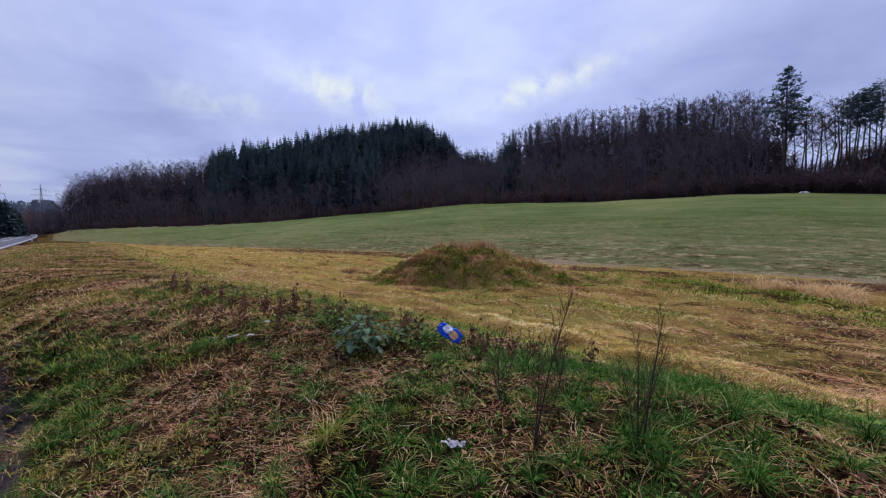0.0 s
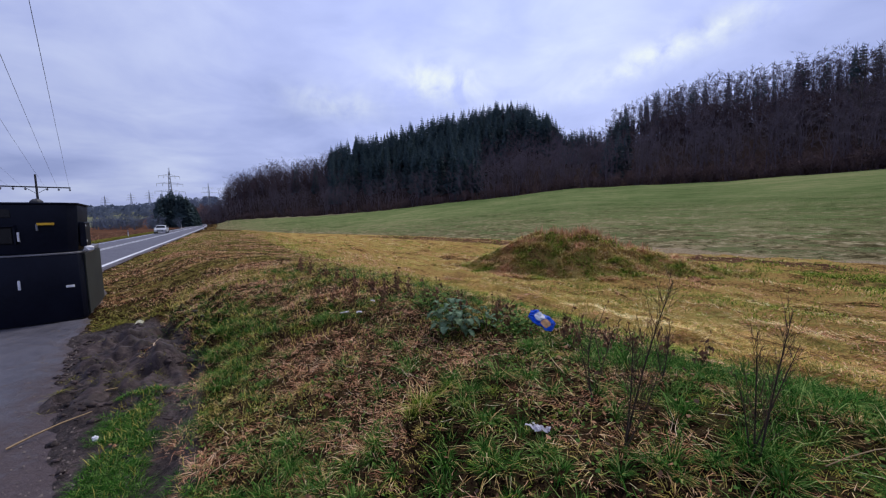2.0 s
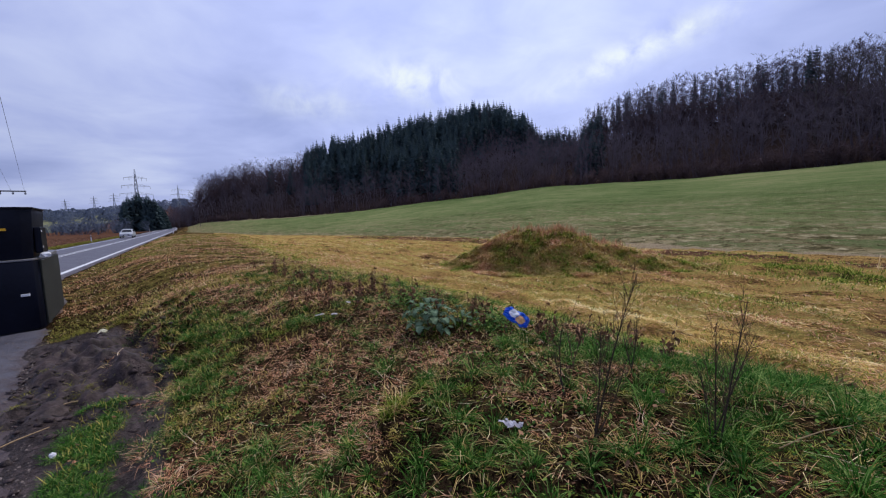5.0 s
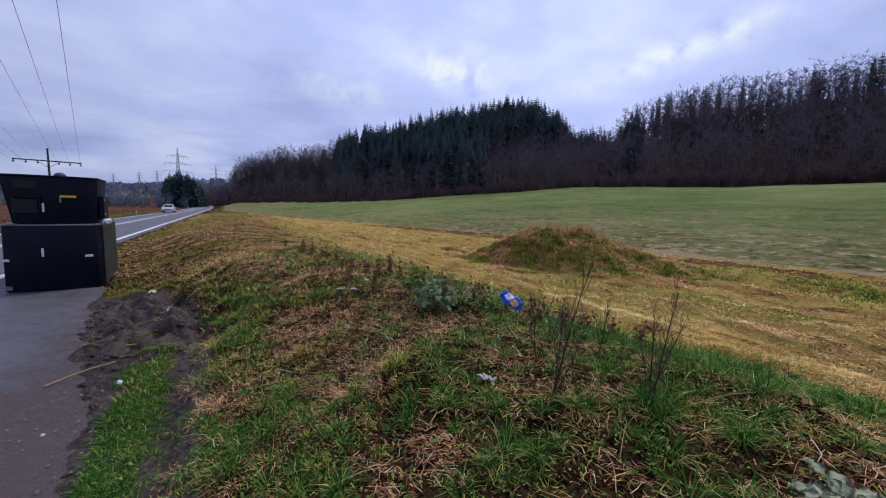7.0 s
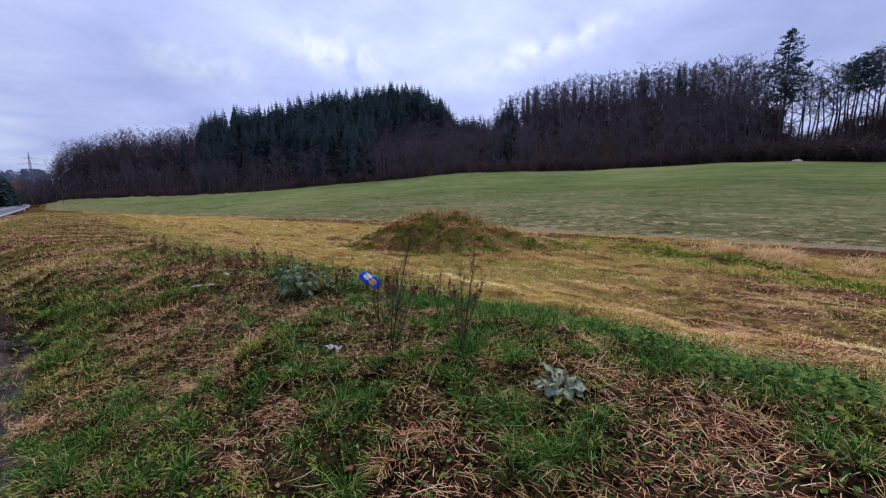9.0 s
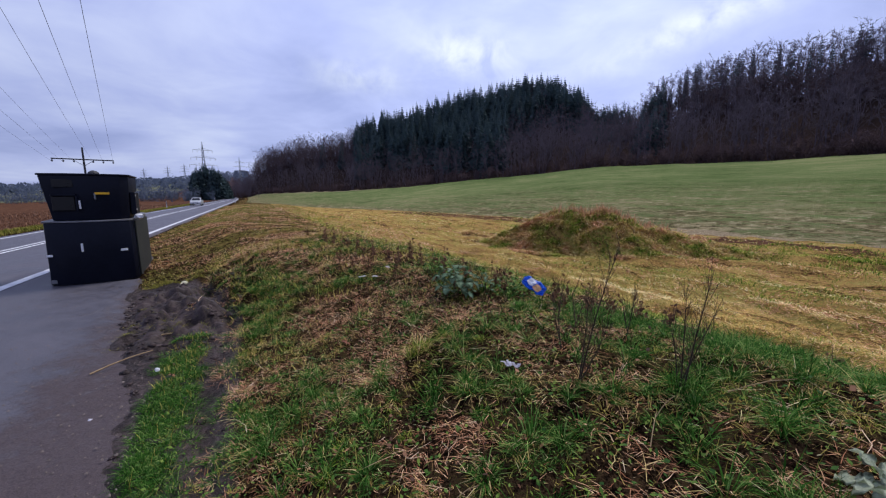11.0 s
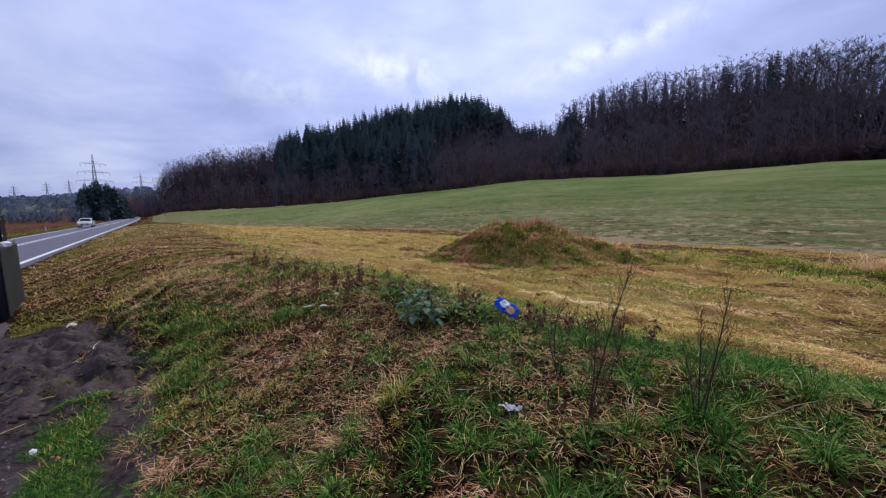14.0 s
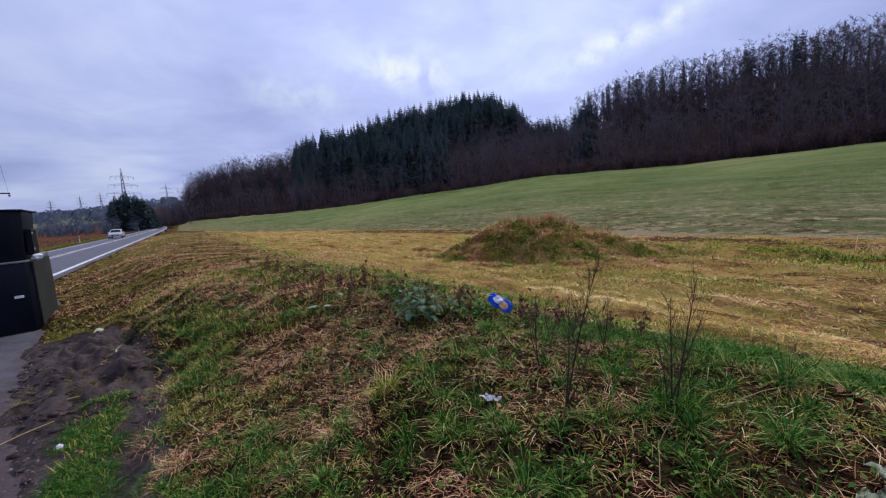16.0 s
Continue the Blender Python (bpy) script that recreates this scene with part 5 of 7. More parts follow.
def build_bank_grass():
    r = np.random.default_rng(21)
    # a thin litter of dead straw close to the ground
    x, y, s, u = bank_points(100000, -4.0, 11, -0.7, 4.7, r, 1.2)
    rust = patches(x, y, RUST_PATCHES)
    isle = smooth(-u, 0.12, 0.25) * smooth(s, 0.3, 1.0) * (1 - smooth(s, 4.6, 5.0))
    keep = r.random(len(x)) < np.clip(0.25 + 0.6 * rust + 0.5 * (wave(x, y, 0.3) - 0.4) - 0.5 * green_share(x, y), 0.08, 1) * (1 - 0.9 * isle)
    isr = r.random(len(x)) < np.clip(rust * 0.7 + 0.42, 0, 0.9)
    comb = 14 * wave(x, y, 0.7) + 9 * wave(x, y, 0.2)
    for pick, mat, name, label in ((keep & ~isr, STRAW_BLADE, "dead_grass", "matted yellow dead grass on the bank"), (keep & isr, RUST_BLADE, "rust_grass", "rust-brown dead grass matted on the bank")):
        px, py = x[pick], y[pick]
        m = len(px)
        root = np.stack([px, py, height(px, py) + 0.035 * r.random(m) ** 2 + 0.004], -1)
        far = np.clip(np.hypot(px - EYE_X, py) / 2.8, 1, 2.4)
        grass_object(name, straws(root, (0.02 + 0.08 * r.random(m) ** 1.6) * far ** 0.5, comb[pick] + r.normal(0, 0.8, m), r.normal(0.05, 0.2, m), r.uniform(0.0020, 0.0042, m) * far), mat, label)
    # moss and short turf between the straw
    x, y, s, u = bank_points(52000, -4.5, 10, -0.7, 4.7, r, 1.15)
    g = wave(x + 13, y, 0.55) * 0.6 + wave(x, y + 3, 0.2) * 0.5 + 0.3 * patches(x, y, GREEN_PATCHES) - 0.35 * patches(x, y, RUST_PATCHES)
    k = r.random(len(x)) < np.clip(2.2 * (g - 0.32), 0.08, 1)
    x, y = x[k], y[k]
    m = len(x)
    root = np.stack([x, y, height(x, y) - 0.004], -1)
    far = np.clip(np.hypot(x - EYE_X, y) / 2.8, 1, 2.4)
    grass_object("short_turf", straws(root, r.uniform(0.02, 0.06, m) * far ** 0.5, r.uniform(0, 6.283, m), r.uniform(0.3, 1.6, m), r.uniform(0.002, 0.004, m) * far), TURF_BLADE, "short olive turf and moss between the straw")
    # clumps side by side, each of one kind: lush, green, yellow straw or rust-brown straw; near-black turf colour
    # shades the hollows between
    x, y, s, u = bank_points(6400, -4.0, 10, -0.6, 4.7, r, 1.2)
    ok = smooth(-u, 0.12, 0.25) * smooth(s, 0.3, 1.0) * (1 - smooth(s, 4.6, 5.0)) < 0.5
    x, y, s, u = x[ok], y[ok], s[ok], u[ok]
    n = len(x)
    g = 0.48 * patches(x, y, GREEN_PATCHES) + 0.95 * smooth(0.5 * wave(x + 3, y, 0.5) + 0.5 * wave(x, y + 7, 0.21), 0.36, 0.70) + r.normal(0, 0.20, n)
    d = 0.95 * patches(x, y, RUST_PATCHES) + 0.75 * wave(x + 20, y, 0.55) * wave(x, y + 31, 1.7) + r.normal(0, 0.12, n)
    rank = np.argsort(np.argsort(g - 0.7 * d)) / n
    lush, green = rank > 0.89, (rank > 0.73) & (rank <= 0.89)
    rest = rank <= 0.73
    rust = rest & (d > 0.21)
    olive = rest & ~rust & (r.random(n) < 0.55)
    straw = rest & ~rust & ~olive
    grass_object("olive_grass", tufts(x[olive], y[olive], r, (26, 54), (0.015, 0.050), 0.04, (0.0020, 0.0040), (0.6, 2.2), (0.1, 0.8)), TURF_BLADE, "yellowish olive grass tufts on the bank")
    grass_object("lush_grass", tufts(x[lush], y[lush], r, (40, 80), (0.02, 0.075), 0.034, (0.0022, 0.0044), (0.5, 1.7), (0.1, 0.8)), LUSH_BLADE, "lush green grass on the bank")
    grass_object("green_grass", tufts(x[green], y[green], r, (30, 60), (0.015, 0.058), 0.036, (0.0020, 0.0040), (0.5, 1.8), (0.1, 0.8)), GREEN_BLADE, "short green grass tufts growing through dead straw")
    grass_object("rust_grass", tufts(x[rust], y[rust], r, (26, 50), (0.012, 0.040), 0.055, (0.0022, 0.0042), (1.4, 3.8), (0.2, 0.95)), RUST_BLADE, "rust-brown tangles of dead grass on the bank")
    grass_object("dead_grass", tufts(x[straw], y[straw], r, (26, 54), (0.015, 0.045), 0.045, (0.0020, 0.0040), (1.2, 3.4), (0.2, 0.95)), STRAW_BLADE, "yellow tangles of dead grass on the bank")
    # tussocks that stand out, with straw in them
    x, y, s, u = bank_points(240, -4, 9, 0.1, 4.4, r, 1.2)
    k = r.random(len(x)) < np.clip(0.25 + patches(x, y, GREEN_PATCHES) - patches(x, y, RUST_PATCHES), 0.05, 0.8)
    x, y, size = x[k], y[k], r.uniform(0.6, 1.1, int(k.sum()))
    x, y, size = (np.concatenate([a, [t[i] for t in SLOPE_TUSSOCKS + CREST_TUSSOCKS]]) for i, a in enumerate((x, y, size)))
    for low, high, tall in ((0.0, 0.95, 0.07), (0.95, 1.25, 0.095), (1.25, 9, 0.115)):
        k = (size >= low) & (size < high)
        grass_object("tussock_grass", tufts(x[k], y[k], r, (110, 190), (tall * 0.35, tall), 0.38 * tall, (0.0026, 0.0054), (0.5, 1.5), (0.1, 0.8)), LUSH_BLADE, "arching green tussocks on the bank")
    grass_object("tussock_straw", tufts(x, y, r, (14, 30), (0.04, 0.10), 0.05, (0.002, 0.004), (1.0, 2.4), (0.4, 0.95)), STRAW_BLADE, "straw-coloured blades in the tussocks")
    # lush fringe where the crest breaks off towards the mown strip
    f = r.random(420)
    x, y = np.interp(f, [0, 0.3, 0.6, 1], [0.7, 1.9, 2.9, 4.4]) + r.normal(0, 0.10, 420), np.interp(f, [0, 0.3, 0.6, 1], [3.35, 2.95, 2.5, 1.2]) + r.normal(0, 0.16, 420)
    grass_object("lush_grass", tufts(x, y, r, (34, 76), (0.035, 0.125), 0.04, (0.0026, 0.0050), (0.4, 1.4), (0.05, 0.7)), LUSH_BLADE, "long green grass along the bank's far edge")
    # the green isle between the rut and the asphalt
    s, u = r.uniform(0.2, 4.8, 860), r.normal(-0.50, 0.15, 860)
    ok = (u > np.interp(s, APRON_S, APRON_U) + 0.04) & (wave(s, u, 0.28) > 0.22) & (u < -0.22)
    x, y = at_su(s[ok], u[ok])
    grass_object("lush_grass", tufts(x, y, r, (40, 80), (0.02, 0.07), 0.05, (0.0022, 0.0042), (0.4, 1.6), (0.05, 0.7)), LUSH_BLADE, "dense green grass between the rut and the asphalt")
    # grass creeping from the bank over the edge of the mud, and tufts left standing in it
    s, u = r.uniform(1.2, 9.0, 330), r.normal(0.0, 0.10, 330)
    s, u = np.concatenate([s, 7.4 + r.normal(0, 0.32, 26), 5.4 + r.normal(0, 0.22, 16)]), np.concatenate([u, -0.52 + r.normal(0, 0.13, 26), -0.16 + r.normal(0, 0.08, 16)])
    ok = (wave(s, u, 0.38) > 0.46) | (s > 6.4)
    x, y = at_su(s[ok], u[ok])
    pick = r.random(len(x)) < 0.6
    grass_object("lush_grass", tufts(x[pick], y[pick], r, (36, 70), (0.02, 0.085), 0.045, (0.0022, 0.0044), (0.6, 1.9), (0.1, 0.8)), LUSH_BLADE, "green grass creeping over the edge of the mud")
    grass_object("dead_grass", tufts(x[~pick], y[~pick], r, (24, 50), (0.02, 0.06), 0.06, (0.0020, 0.0040), (1.2, 3.4), (0.2, 0.95)), RUST_BLADE, "trodden brown grass at the edge of the mud")
    # tussocks that stand out, with straw in them
    x, y, s, u = bank_points(1250, -4, 9, 0.1, 4.4, r, 1.2)
    k = r.random(len(x)) < np.clip(0.3 + patches(x, y, GREEN_PATCHES) - patches(x, y, RUST_PATCHES), 0.1, 0.8)
    x, y = x[k], y[k]
    grass_object("tussock_grass", tufts(x, y, r, (45, 85), (0.07, 0.19), 0.032, (0.0025, 0.005), (0.5, 1.5), (0.1, 0.7)), LUSH_BLADE, "arching green tussocks on the bank")
    grass_object("tussock_straw", tufts(x, y, r, (8, 20), (0.05, 0.12), 0.05, (0.002, 0.004), (0.8, 2.0), (0.4, 0.95)), STRAW_BLADE, "straw-coloured blades in the tussocks")
    # long loose strands over the dead patches, and a few all over
    x, y, s, u = bank_points(26000, -4.0, 7, 0.1, 4.4, r, 1.15)
    k = r.random(len(x)) < np.clip(0.34 * patches(x, y, RUST_PATCHES), 0.03, 0.45)
    x, y = x[k], y[k]
    m = len(x)
    root = np.stack([x, y, height(x, y) + r.uniform(0.01, 0.05, m)], -1)
    split = r.random(m) < 0.55
    way = 14 * wave(x, y, 0.9) + r.normal(0, 0.9, m)
    for pick, mat, name, label in ((split, PALE_STRAND, "loose_strands", "long pale strands of dead grass lying on the bank"), (~split, STRAW_BLADE, "loose_straw", "long yellow straws lying on the bank")):
        c = int(pick.sum())
        grass_object(name, straws(root[pick], r.uniform(0.08, 0.24, c), way[pick], r.normal(0.04, 0.12, c), r.uniform(0.0020, 0.0036, c)), mat, label)
    # leafy weeds on the crest
    bits = []
    for cx, cy, rad in ((3.15, 1.55, 0.28), (3.45, 1.2, 0.25), (2.8, 1.9, 0.15), (-0.95, 4.2, 0.3), (0.15, 3.7, 0.25)):
        m = 420
        x, y = cx + r.normal(0, rad * 0.6, m), cy + r.normal(0, rad * 0.6, m)
        c = np.stack([x, y, height(x, y) + r.uniform(0.02, 0.15, m)], -1)
        th, sz = r.uniform(0, 6.283, m), r.uniform(0.010, 0.026, m)
        a = np.stack([np.cos(th), np.sin(th), r.normal(0, 0.4, m)], -1) * sz[:, None]
        b = np.stack([-np.sin(th), np.cos(th), r.normal(0.2, 0.4, m)], -1) * (sz * 0.6)[:, None]
        v = np.stack([c - a, c + b, c + a, c - b], 1).reshape(-1, 3)
        q = (np.arange(m) * 4)[:, None]
        bits.append((v, np.concatenate([q + np.array([[0, 1, 2]]), q + np.array([[0, 2, 3]])])))
    add_stuff("leafy_weeds", joined(bits), SMALL_LEAF, "low leafy green weeds on the bank's crest", "leaves")
    # small leaves of low herbs and dead leaves
    for n, mat, name, label, lo, hi in ((30000, SMALL_LEAF, "low_herbs", "small green herb leaves close to the ground", 0.007, 0.018), (5000, DEAD_LEAF, "dead_leaves", "brown dead leaves lying in the grass", 0.008, 0.024)):
        x, y, s, u = bank_points(n, -4, 8, -0.6, 4.5, r, 1.2)
        k = wave(x * 1.0 + (5 if mat is SMALL_LEAF else 17), y, 0.6) > 0.45
        x, y = x[k], y[k]
        m = len(x)
        c = np.stack([x, y, height(x, y) + r.uniform(0.0, 0.06, m)], -1)
        th, sz = r.uniform(0, 6.283, m), r.uniform(lo, hi, m)
        a = np.stack([np.cos(th), np.sin(th), r.normal(0, 0.4, m)], -1) * sz[:, None]
        b = np.stack([-np.sin(th), np.cos(th), r.normal(0, 0.4, m)], -1) * (sz * 0.6)[:, None]
        v = np.stack([c - a, c + b, c + a, c - b], 1).reshape(-1, 3)
        q = (np.arange(m) * 4)[:, None]
        f = np.concatenate([q + np.array([[0, 1, 2]]), q + np.array([[0, 2, 3]])])
        add_stuff(name, (v, f), mat, label, "leaves")
    # rough grass along the road further on, coarser with distance
    x, y, s, u = bank_points(64000, 8.5, 75, -4.2, 6.5, r, 2.2)
    k = 1 + (s - 9) / 20
    m = len(x)
    tone = 0.5 * wave(x, y, 1.9) + 0.5 * wave(x, y, 0.5) + r.normal(0, 0.09, m)
    for pick, mat, name, label in ((tone > 0.47, VERGE_BLADE, "green_grass", "green grass along the road's edge"), (tone <= 0.41, RUST_BLADE, "rust_grass", "brown rough grass along the road's edge"), ((tone > 0.41) & (tone <= 0.47), STRAW_BLADE, "dead_grass", "dead straw along the road's edge")):
        px, py, kk = x[pick], y[pick], k[pick]
        m = len(px)
        root = np.stack([px, py, height(px, py) - 0.01], -1)
        grass_object(name, blades(root, r.uniform(0.035, 0.10, m) * kk ** 0.4, r.uniform(0.6, 2.6, m), r.uniform(0, 6.283, m), r.uniform(0.006, 0.012, m) * kk, r.uniform(0.2, 0.9, m), True), mat, label)
    # the bank behind, seldom seen
    x, y, s, u = bank_points(42000, -22, -3.4, -0.6, 6.0, r, 1.6)
    m = len(x)
    green = wave(x, y, 0.6) > 0.5
    for pick, mat, name, label in ((green, VERGE_BLADE, "green_grass", "green grass on the bank beside the road"), (~green, STRAW_BLADE, "dead_grass", "dead straw on the bank beside the road")):
        root = np.stack([x, y, height(x, y) - 0.01], -1)[pick]
        m = len(root)
        grass_object(name, blades(root, r.uniform(0.04, 0.12, m), r.uniform(0.6, 2.4, m), r.uniform(0, 6.283, m), r.uniform(0.01, 0.02, m), r.uniform(0.2, 0.9, m), True), mat, label)
    # mown straw beyond the bank
    n = 215000
    az, rr = r.uniform(-52, 62, n), 4.3 * (46 / 4.3) ** (r.random(n) ** 1.25)
    x, y = EYE_X + rr * np.sin(np.radians(az)), EYE_Y + rr * np.cos(np.radians(az))
    s, u = to_su(x, y)
    q = np.hypot((x - MOUND[0]) / 3.4, (y - MOUND[1]) / 2.5)
    clump = wave(s * 0.3, u, 0.8) * 0.6 + wave(x, y, 0.35) * 0.6
    k = (u > 3.5) & (u < np.interp(s, CROP_S, CROP_U) + 0.3 - 3.9 * (1 - smooth(s, 8, 14)) + 1.5 * (wave(x, y, 1.2) - 0.5)) & (q > 0.8) & (r.random(n) < np.clip(2.6 * (clump - 0.36), 0.06, 1))
    x, y, s, u = x[k], y[k], s[k], u[k]
    m = len(x)
    far = np.hypot(x, y)
    root = np.stack([x, y, height(x, y) + r.uniform(-0.01, 0.02, m)], -1)
    way = np.radians(130) + 4 * (wave(x, y, 1.1) - 0.5) + r.normal(0, 0.6, m) + np.where(r.random(m) < 0.5, np.pi, 0)
    strip = 1.1 * np.exp(-((u - 15.0 - 0.55 * s) / 1.9) ** 2) * smooth(-s, -8, -4) * smooth(s, -14, -6) * (wave(x, y, 0.9) + 0.35) + 0.5 * (wave(s * 0.4, u + 6, 1.3) > 0.68) + 0.5 * (np.abs(u - 4.4) < 0.7)
    isg = r.random(m) < np.clip(strip, 0.08, 0.8)
    iso = ~isg & (r.random(m) < np.clip(1.5 * (wave(s * 0.45 + 9, u, 1.1) - 0.42), 0.06, 0.6))
    isb = ~isg & ~iso & (r.random(m) < np.clip(1.8 * (wave(s * 0.35 + 3, u, 1.5) - 0.42) + 0.55 * (1 - smooth(s, -1, 5)) * (1 - smooth(u, 11, 14)) + 0.5 * (1 - smooth(u, 4.6, 6.0)) * (1 - smooth(s, 3, 7)), 0.08, 0.8))
    for pick, mat, name, label, lo, hi, l0, l1 in ((isb, RUST_BLADE, "rust_grass", "brown mown grass lying in swaths", 0.025, 0.065, 1.5, 4.5), (iso, VERGE_BLADE, "olive_grass", "olive stubble in the mown grass", 0.03, 0.08, 0.6, 2.4), (~isg & ~isb & ~iso, MOWN_BLADE, "mown_grass", "yellow mown grass lying in swaths", 0.025, 0.065, 1.5, 4.5), (isg, GREEN_BLADE, "green_grass", "green aftergrowth in the mown grass", 0.05, 0.13, 0.4, 1.6)):
        c = int(pick.sum())
        kk = np.clip(far[pick] / 9, 0.8, 4)
        grass_object(name, blades(root[pick], r.uniform(lo, hi, c) * kk ** 0.5, r.uniform(l0, l1, c), way[pick], r.uniform(0.0055, 0.012, c) * kk, r.uniform(0.3, 0.95, c), True), mat, label)
    # the matted mown grass nearest the bank, strand over strand
    n = 90000
    az, rr = r.uniform(-28, 62, n), 4.4 * (12 / 4.4) ** r.random(n)
    x, y = EYE_X + rr * np.sin(np.radians(az)), EYE_Y + rr * np.cos(np.radians(az))
    s, u = to_su(x, y)
    clump = wave(x, y, 0.32) * 0.5 + wave(s * 0.5, u, 0.5) * 0.5
    k = (u > 4.3) & (r.random(n) < np.clip(2.4 * (clump - 0.30), 0.1, 1))
    x, y, s, u = x[k], y[k], s[k], u[k]
    m = len(x)
    root = np.stack([x, y, height(x, y) + 0.03 * r.random(m)], -1)
    way = np.radians(130) + 7 * (wave(x, y, 0.8) - 0.5) + r.normal(0, 0.5, m)
    kind = 0.45 * wave(s * 0.4, u, 1.2) + 0.35 * wave(x, y, 0.4) + 0.3 * r.random(m) + 0.12 * smooth(s, -2, 5)
    for pick, mat, name, label in ((kind < 0.47, RUST_BLADE, "rust_grass", "brown matted mown grass below the bank"), ((kind >= 0.47) & (kind < 0.68), MOWN_BLADE, "mown_grass", "yellow matted mown grass below the bank"), (kind >= 0.68, VERGE_BLADE, "olive_grass", "olive stubble below the bank")):
        c = int(pick.sum())
        kk = np.clip(np.hypot(x[pick], y[pick]) / 6, 0.8, 2)
        grass_object(name, straws(root[pick], r.uniform(0.06, 0.18, c) * kk ** 0.5, way[pick], r.normal(0.02, 0.12, c), r.uniform(0.004, 0.008, c) * kk), mat, label)
    # a greener band across the mown strip
    n = 24000
    s = r.uniform(-13, 6.5, n)
    u = 15.0 + 0.55 * s + r.normal(0, 1.6, n)
    x, y = at_su(s, u)
    k = (wave(x, y, 0.9) * 0.6 + wave(x, y, 0.35) * 0.5 > 0.54)
    x, y = x[k], y[k]
    m = len(x)
    root = np.stack([x, y, height(x, y) - 0.01], -1)
    grass_object("green_grass", blades(root, r.uniform(0.06, 0.17, m), r.uniform(0.3, 1.2, m), r.uniform(0, 6.283, m), r.uniform(0.010, 0.02, m), r.uniform(0, 0.5, m), True), GREEN_BLADE, "green grass regrown across the mown strip")
    # the mound
    n = 8500
    a, q = r.uniform(0, 6.283, n), 1.12 * np.sqrt(r.random(n))
    x = MOUND[0] + np.cos(a) * q * np.where(np.cos(a) < 0, 3.7, 5.5)
    y = MOUND[1] + np.sin(a) * q * np.where(np.sin(a) < 0, 2.5, 2.4)
    tone = 0.3 * wave(x, y, 0.9) + 0.7 * wave(x, y, 0.34) + r.normal(0, 0.07, n)
    for pick, mat, name, label in ((tone > 0.57, GREEN_BLADE, "green_grass", "green grass hanging on the earth mound"), ((tone > 0.44) & (tone <= 0.57), TURF_BLADE, "olive_grass", "olive grass hanging on the earth mound"), (tone <= 0.36, RUST_BLADE, "rust_grass", "brown dead grass on the earth mound"), ((tone > 0.30) & (tone < 0.56), STRAW_BLADE, "dead_grass", "straw-coloured grass on the earth mound")):
        px, py = x[pick], y[pick]
        grass_object(name, tufts(px, py, r, (6, 11), (0.06, 0.19), 0.10, (0.010, 0.019), (0.6, 1.9), (0.2, 0.9)), mat, label)
    n = 1300
    x, y = MOUND[0] + 0.1 + r.normal(0, 0.8, n), MOUND[1] + 0.25 + r.normal(0, 0.45, n)
    x[n // 2:] += 1.5
    root = np.stack([x, y, height(x, y) - 0.02], -1)
    grass_object("tall_dry_grass", blades(root, r.uniform(0.12, 0.46, n), r.uniform(0.1, 0.6, n), r.uniform(0, 6.283, n), r.uniform(0.012, 0.022, n), r.uniform(0, 0.2, n)), RED_STALK, "reddish dry grass standing on the mound")
    # pale dry grass at the field's edge
    n = 7000
    k = r.random(n)
    x, y = 11.3 + 0.8 * k + r.normal(0, 0.45, n), 13.7 - 3.6 * k + r.normal(0, 0.3, n)
    ok = wave(x, y, 0.9) > 0.46
    x, y, n = x[ok], y[ok], int(ok.sum())
    root = np.stack([x, y, height(x, y) - 0.02], -1)
    grass_object("tall_dry_grass", blades(root, r.uniform(0.18, 0.62, n) * (0.5 + 0.9 * wave(x, y, 0.8)), r.uniform(0.3, 1.4, n), r.uniform(0, 6.283, n), r.uniform(0.010, 0.020, n), r.uniform(0.1, 0.7, n)), PALE_BLADE, "pale dry grass standing at the field's edge")
    # young grain in drill rows, thin towards the field's edge
    n = 50000
    az, rr = r.uniform(-25, 62, n), 21 + 38 * r.random(n) ** 1.8
    x, y = EYE_X + rr * np.sin(np.radians(az)), EYE_Y + rr * np.cos(np.radians(az))
    s, u = to_su(x, y)
    deep = u - np.interp(s, CROP_S, CROP_U)
    k = (deep > 0.8) & (r.random(n) < np.clip(0.25 + deep / 12, 0, 0.9)) & (wave(s * 0.07, u, 1.2) + 0.02 * np.clip(deep, 0, 14) > 0.55)
    x, y = x[k], y[k]
    m = len(x)
    kk = np.clip(np.hypot(x, y) / 25, 0.8, 2.5)
    root = np.stack([x, y, height(x, y) - 0.01], -1)
    grass_object("young_grain", blades(root, r.uniform(0.04, 0.08, m), r.uniform(0.8, 2.4, m), r.uniform(0, 6.283, m), r.uniform(0.012, 0.028, m) * kk, r.uniform(0.2, 0.9, m), True), GRAIN_BLADE, "young green winter grain in drill rows")
    # verge across the road
    n = 9000
    s, u = r.uniform(5, 110, n), -10.9 - 2.0 * r.random(n)
    x, y = at_su(s, u)
    root = np.stack([x, y, height(x, y) - 0.02], -1)
    grass_object("verge_grass", blades(root, r.uniform(0.12, 0.3, n), r.uniform(0.2, 0.9, n), r.uniform(0, 6.283, n), r.uniform(0.03, 0.07, n), r.uniform(0, 0.3, n), True), VERGE_BLADE, "yellow-green grass verge across the road")
    n = 10000
    s, u = r.uniform(8, 120, n), -13 - 15 * r.random(n)
    x, y = at_su(s, u)
    root = np.stack([x, y, height(x, y) - 0.02], -1)
    grass_object("heath_growth", blades(root, r.uniform(0.12, 0.4, n), r.uniform(0.4, 1.6, n), r.uniform(0, 6.283, n), r.uniform(0.015, 0.045, n), r.uniform(0, 0.3, n), True), DEAD_LEAF, "reddish-brown dead growth on the fallow field")


build_bank_grass()


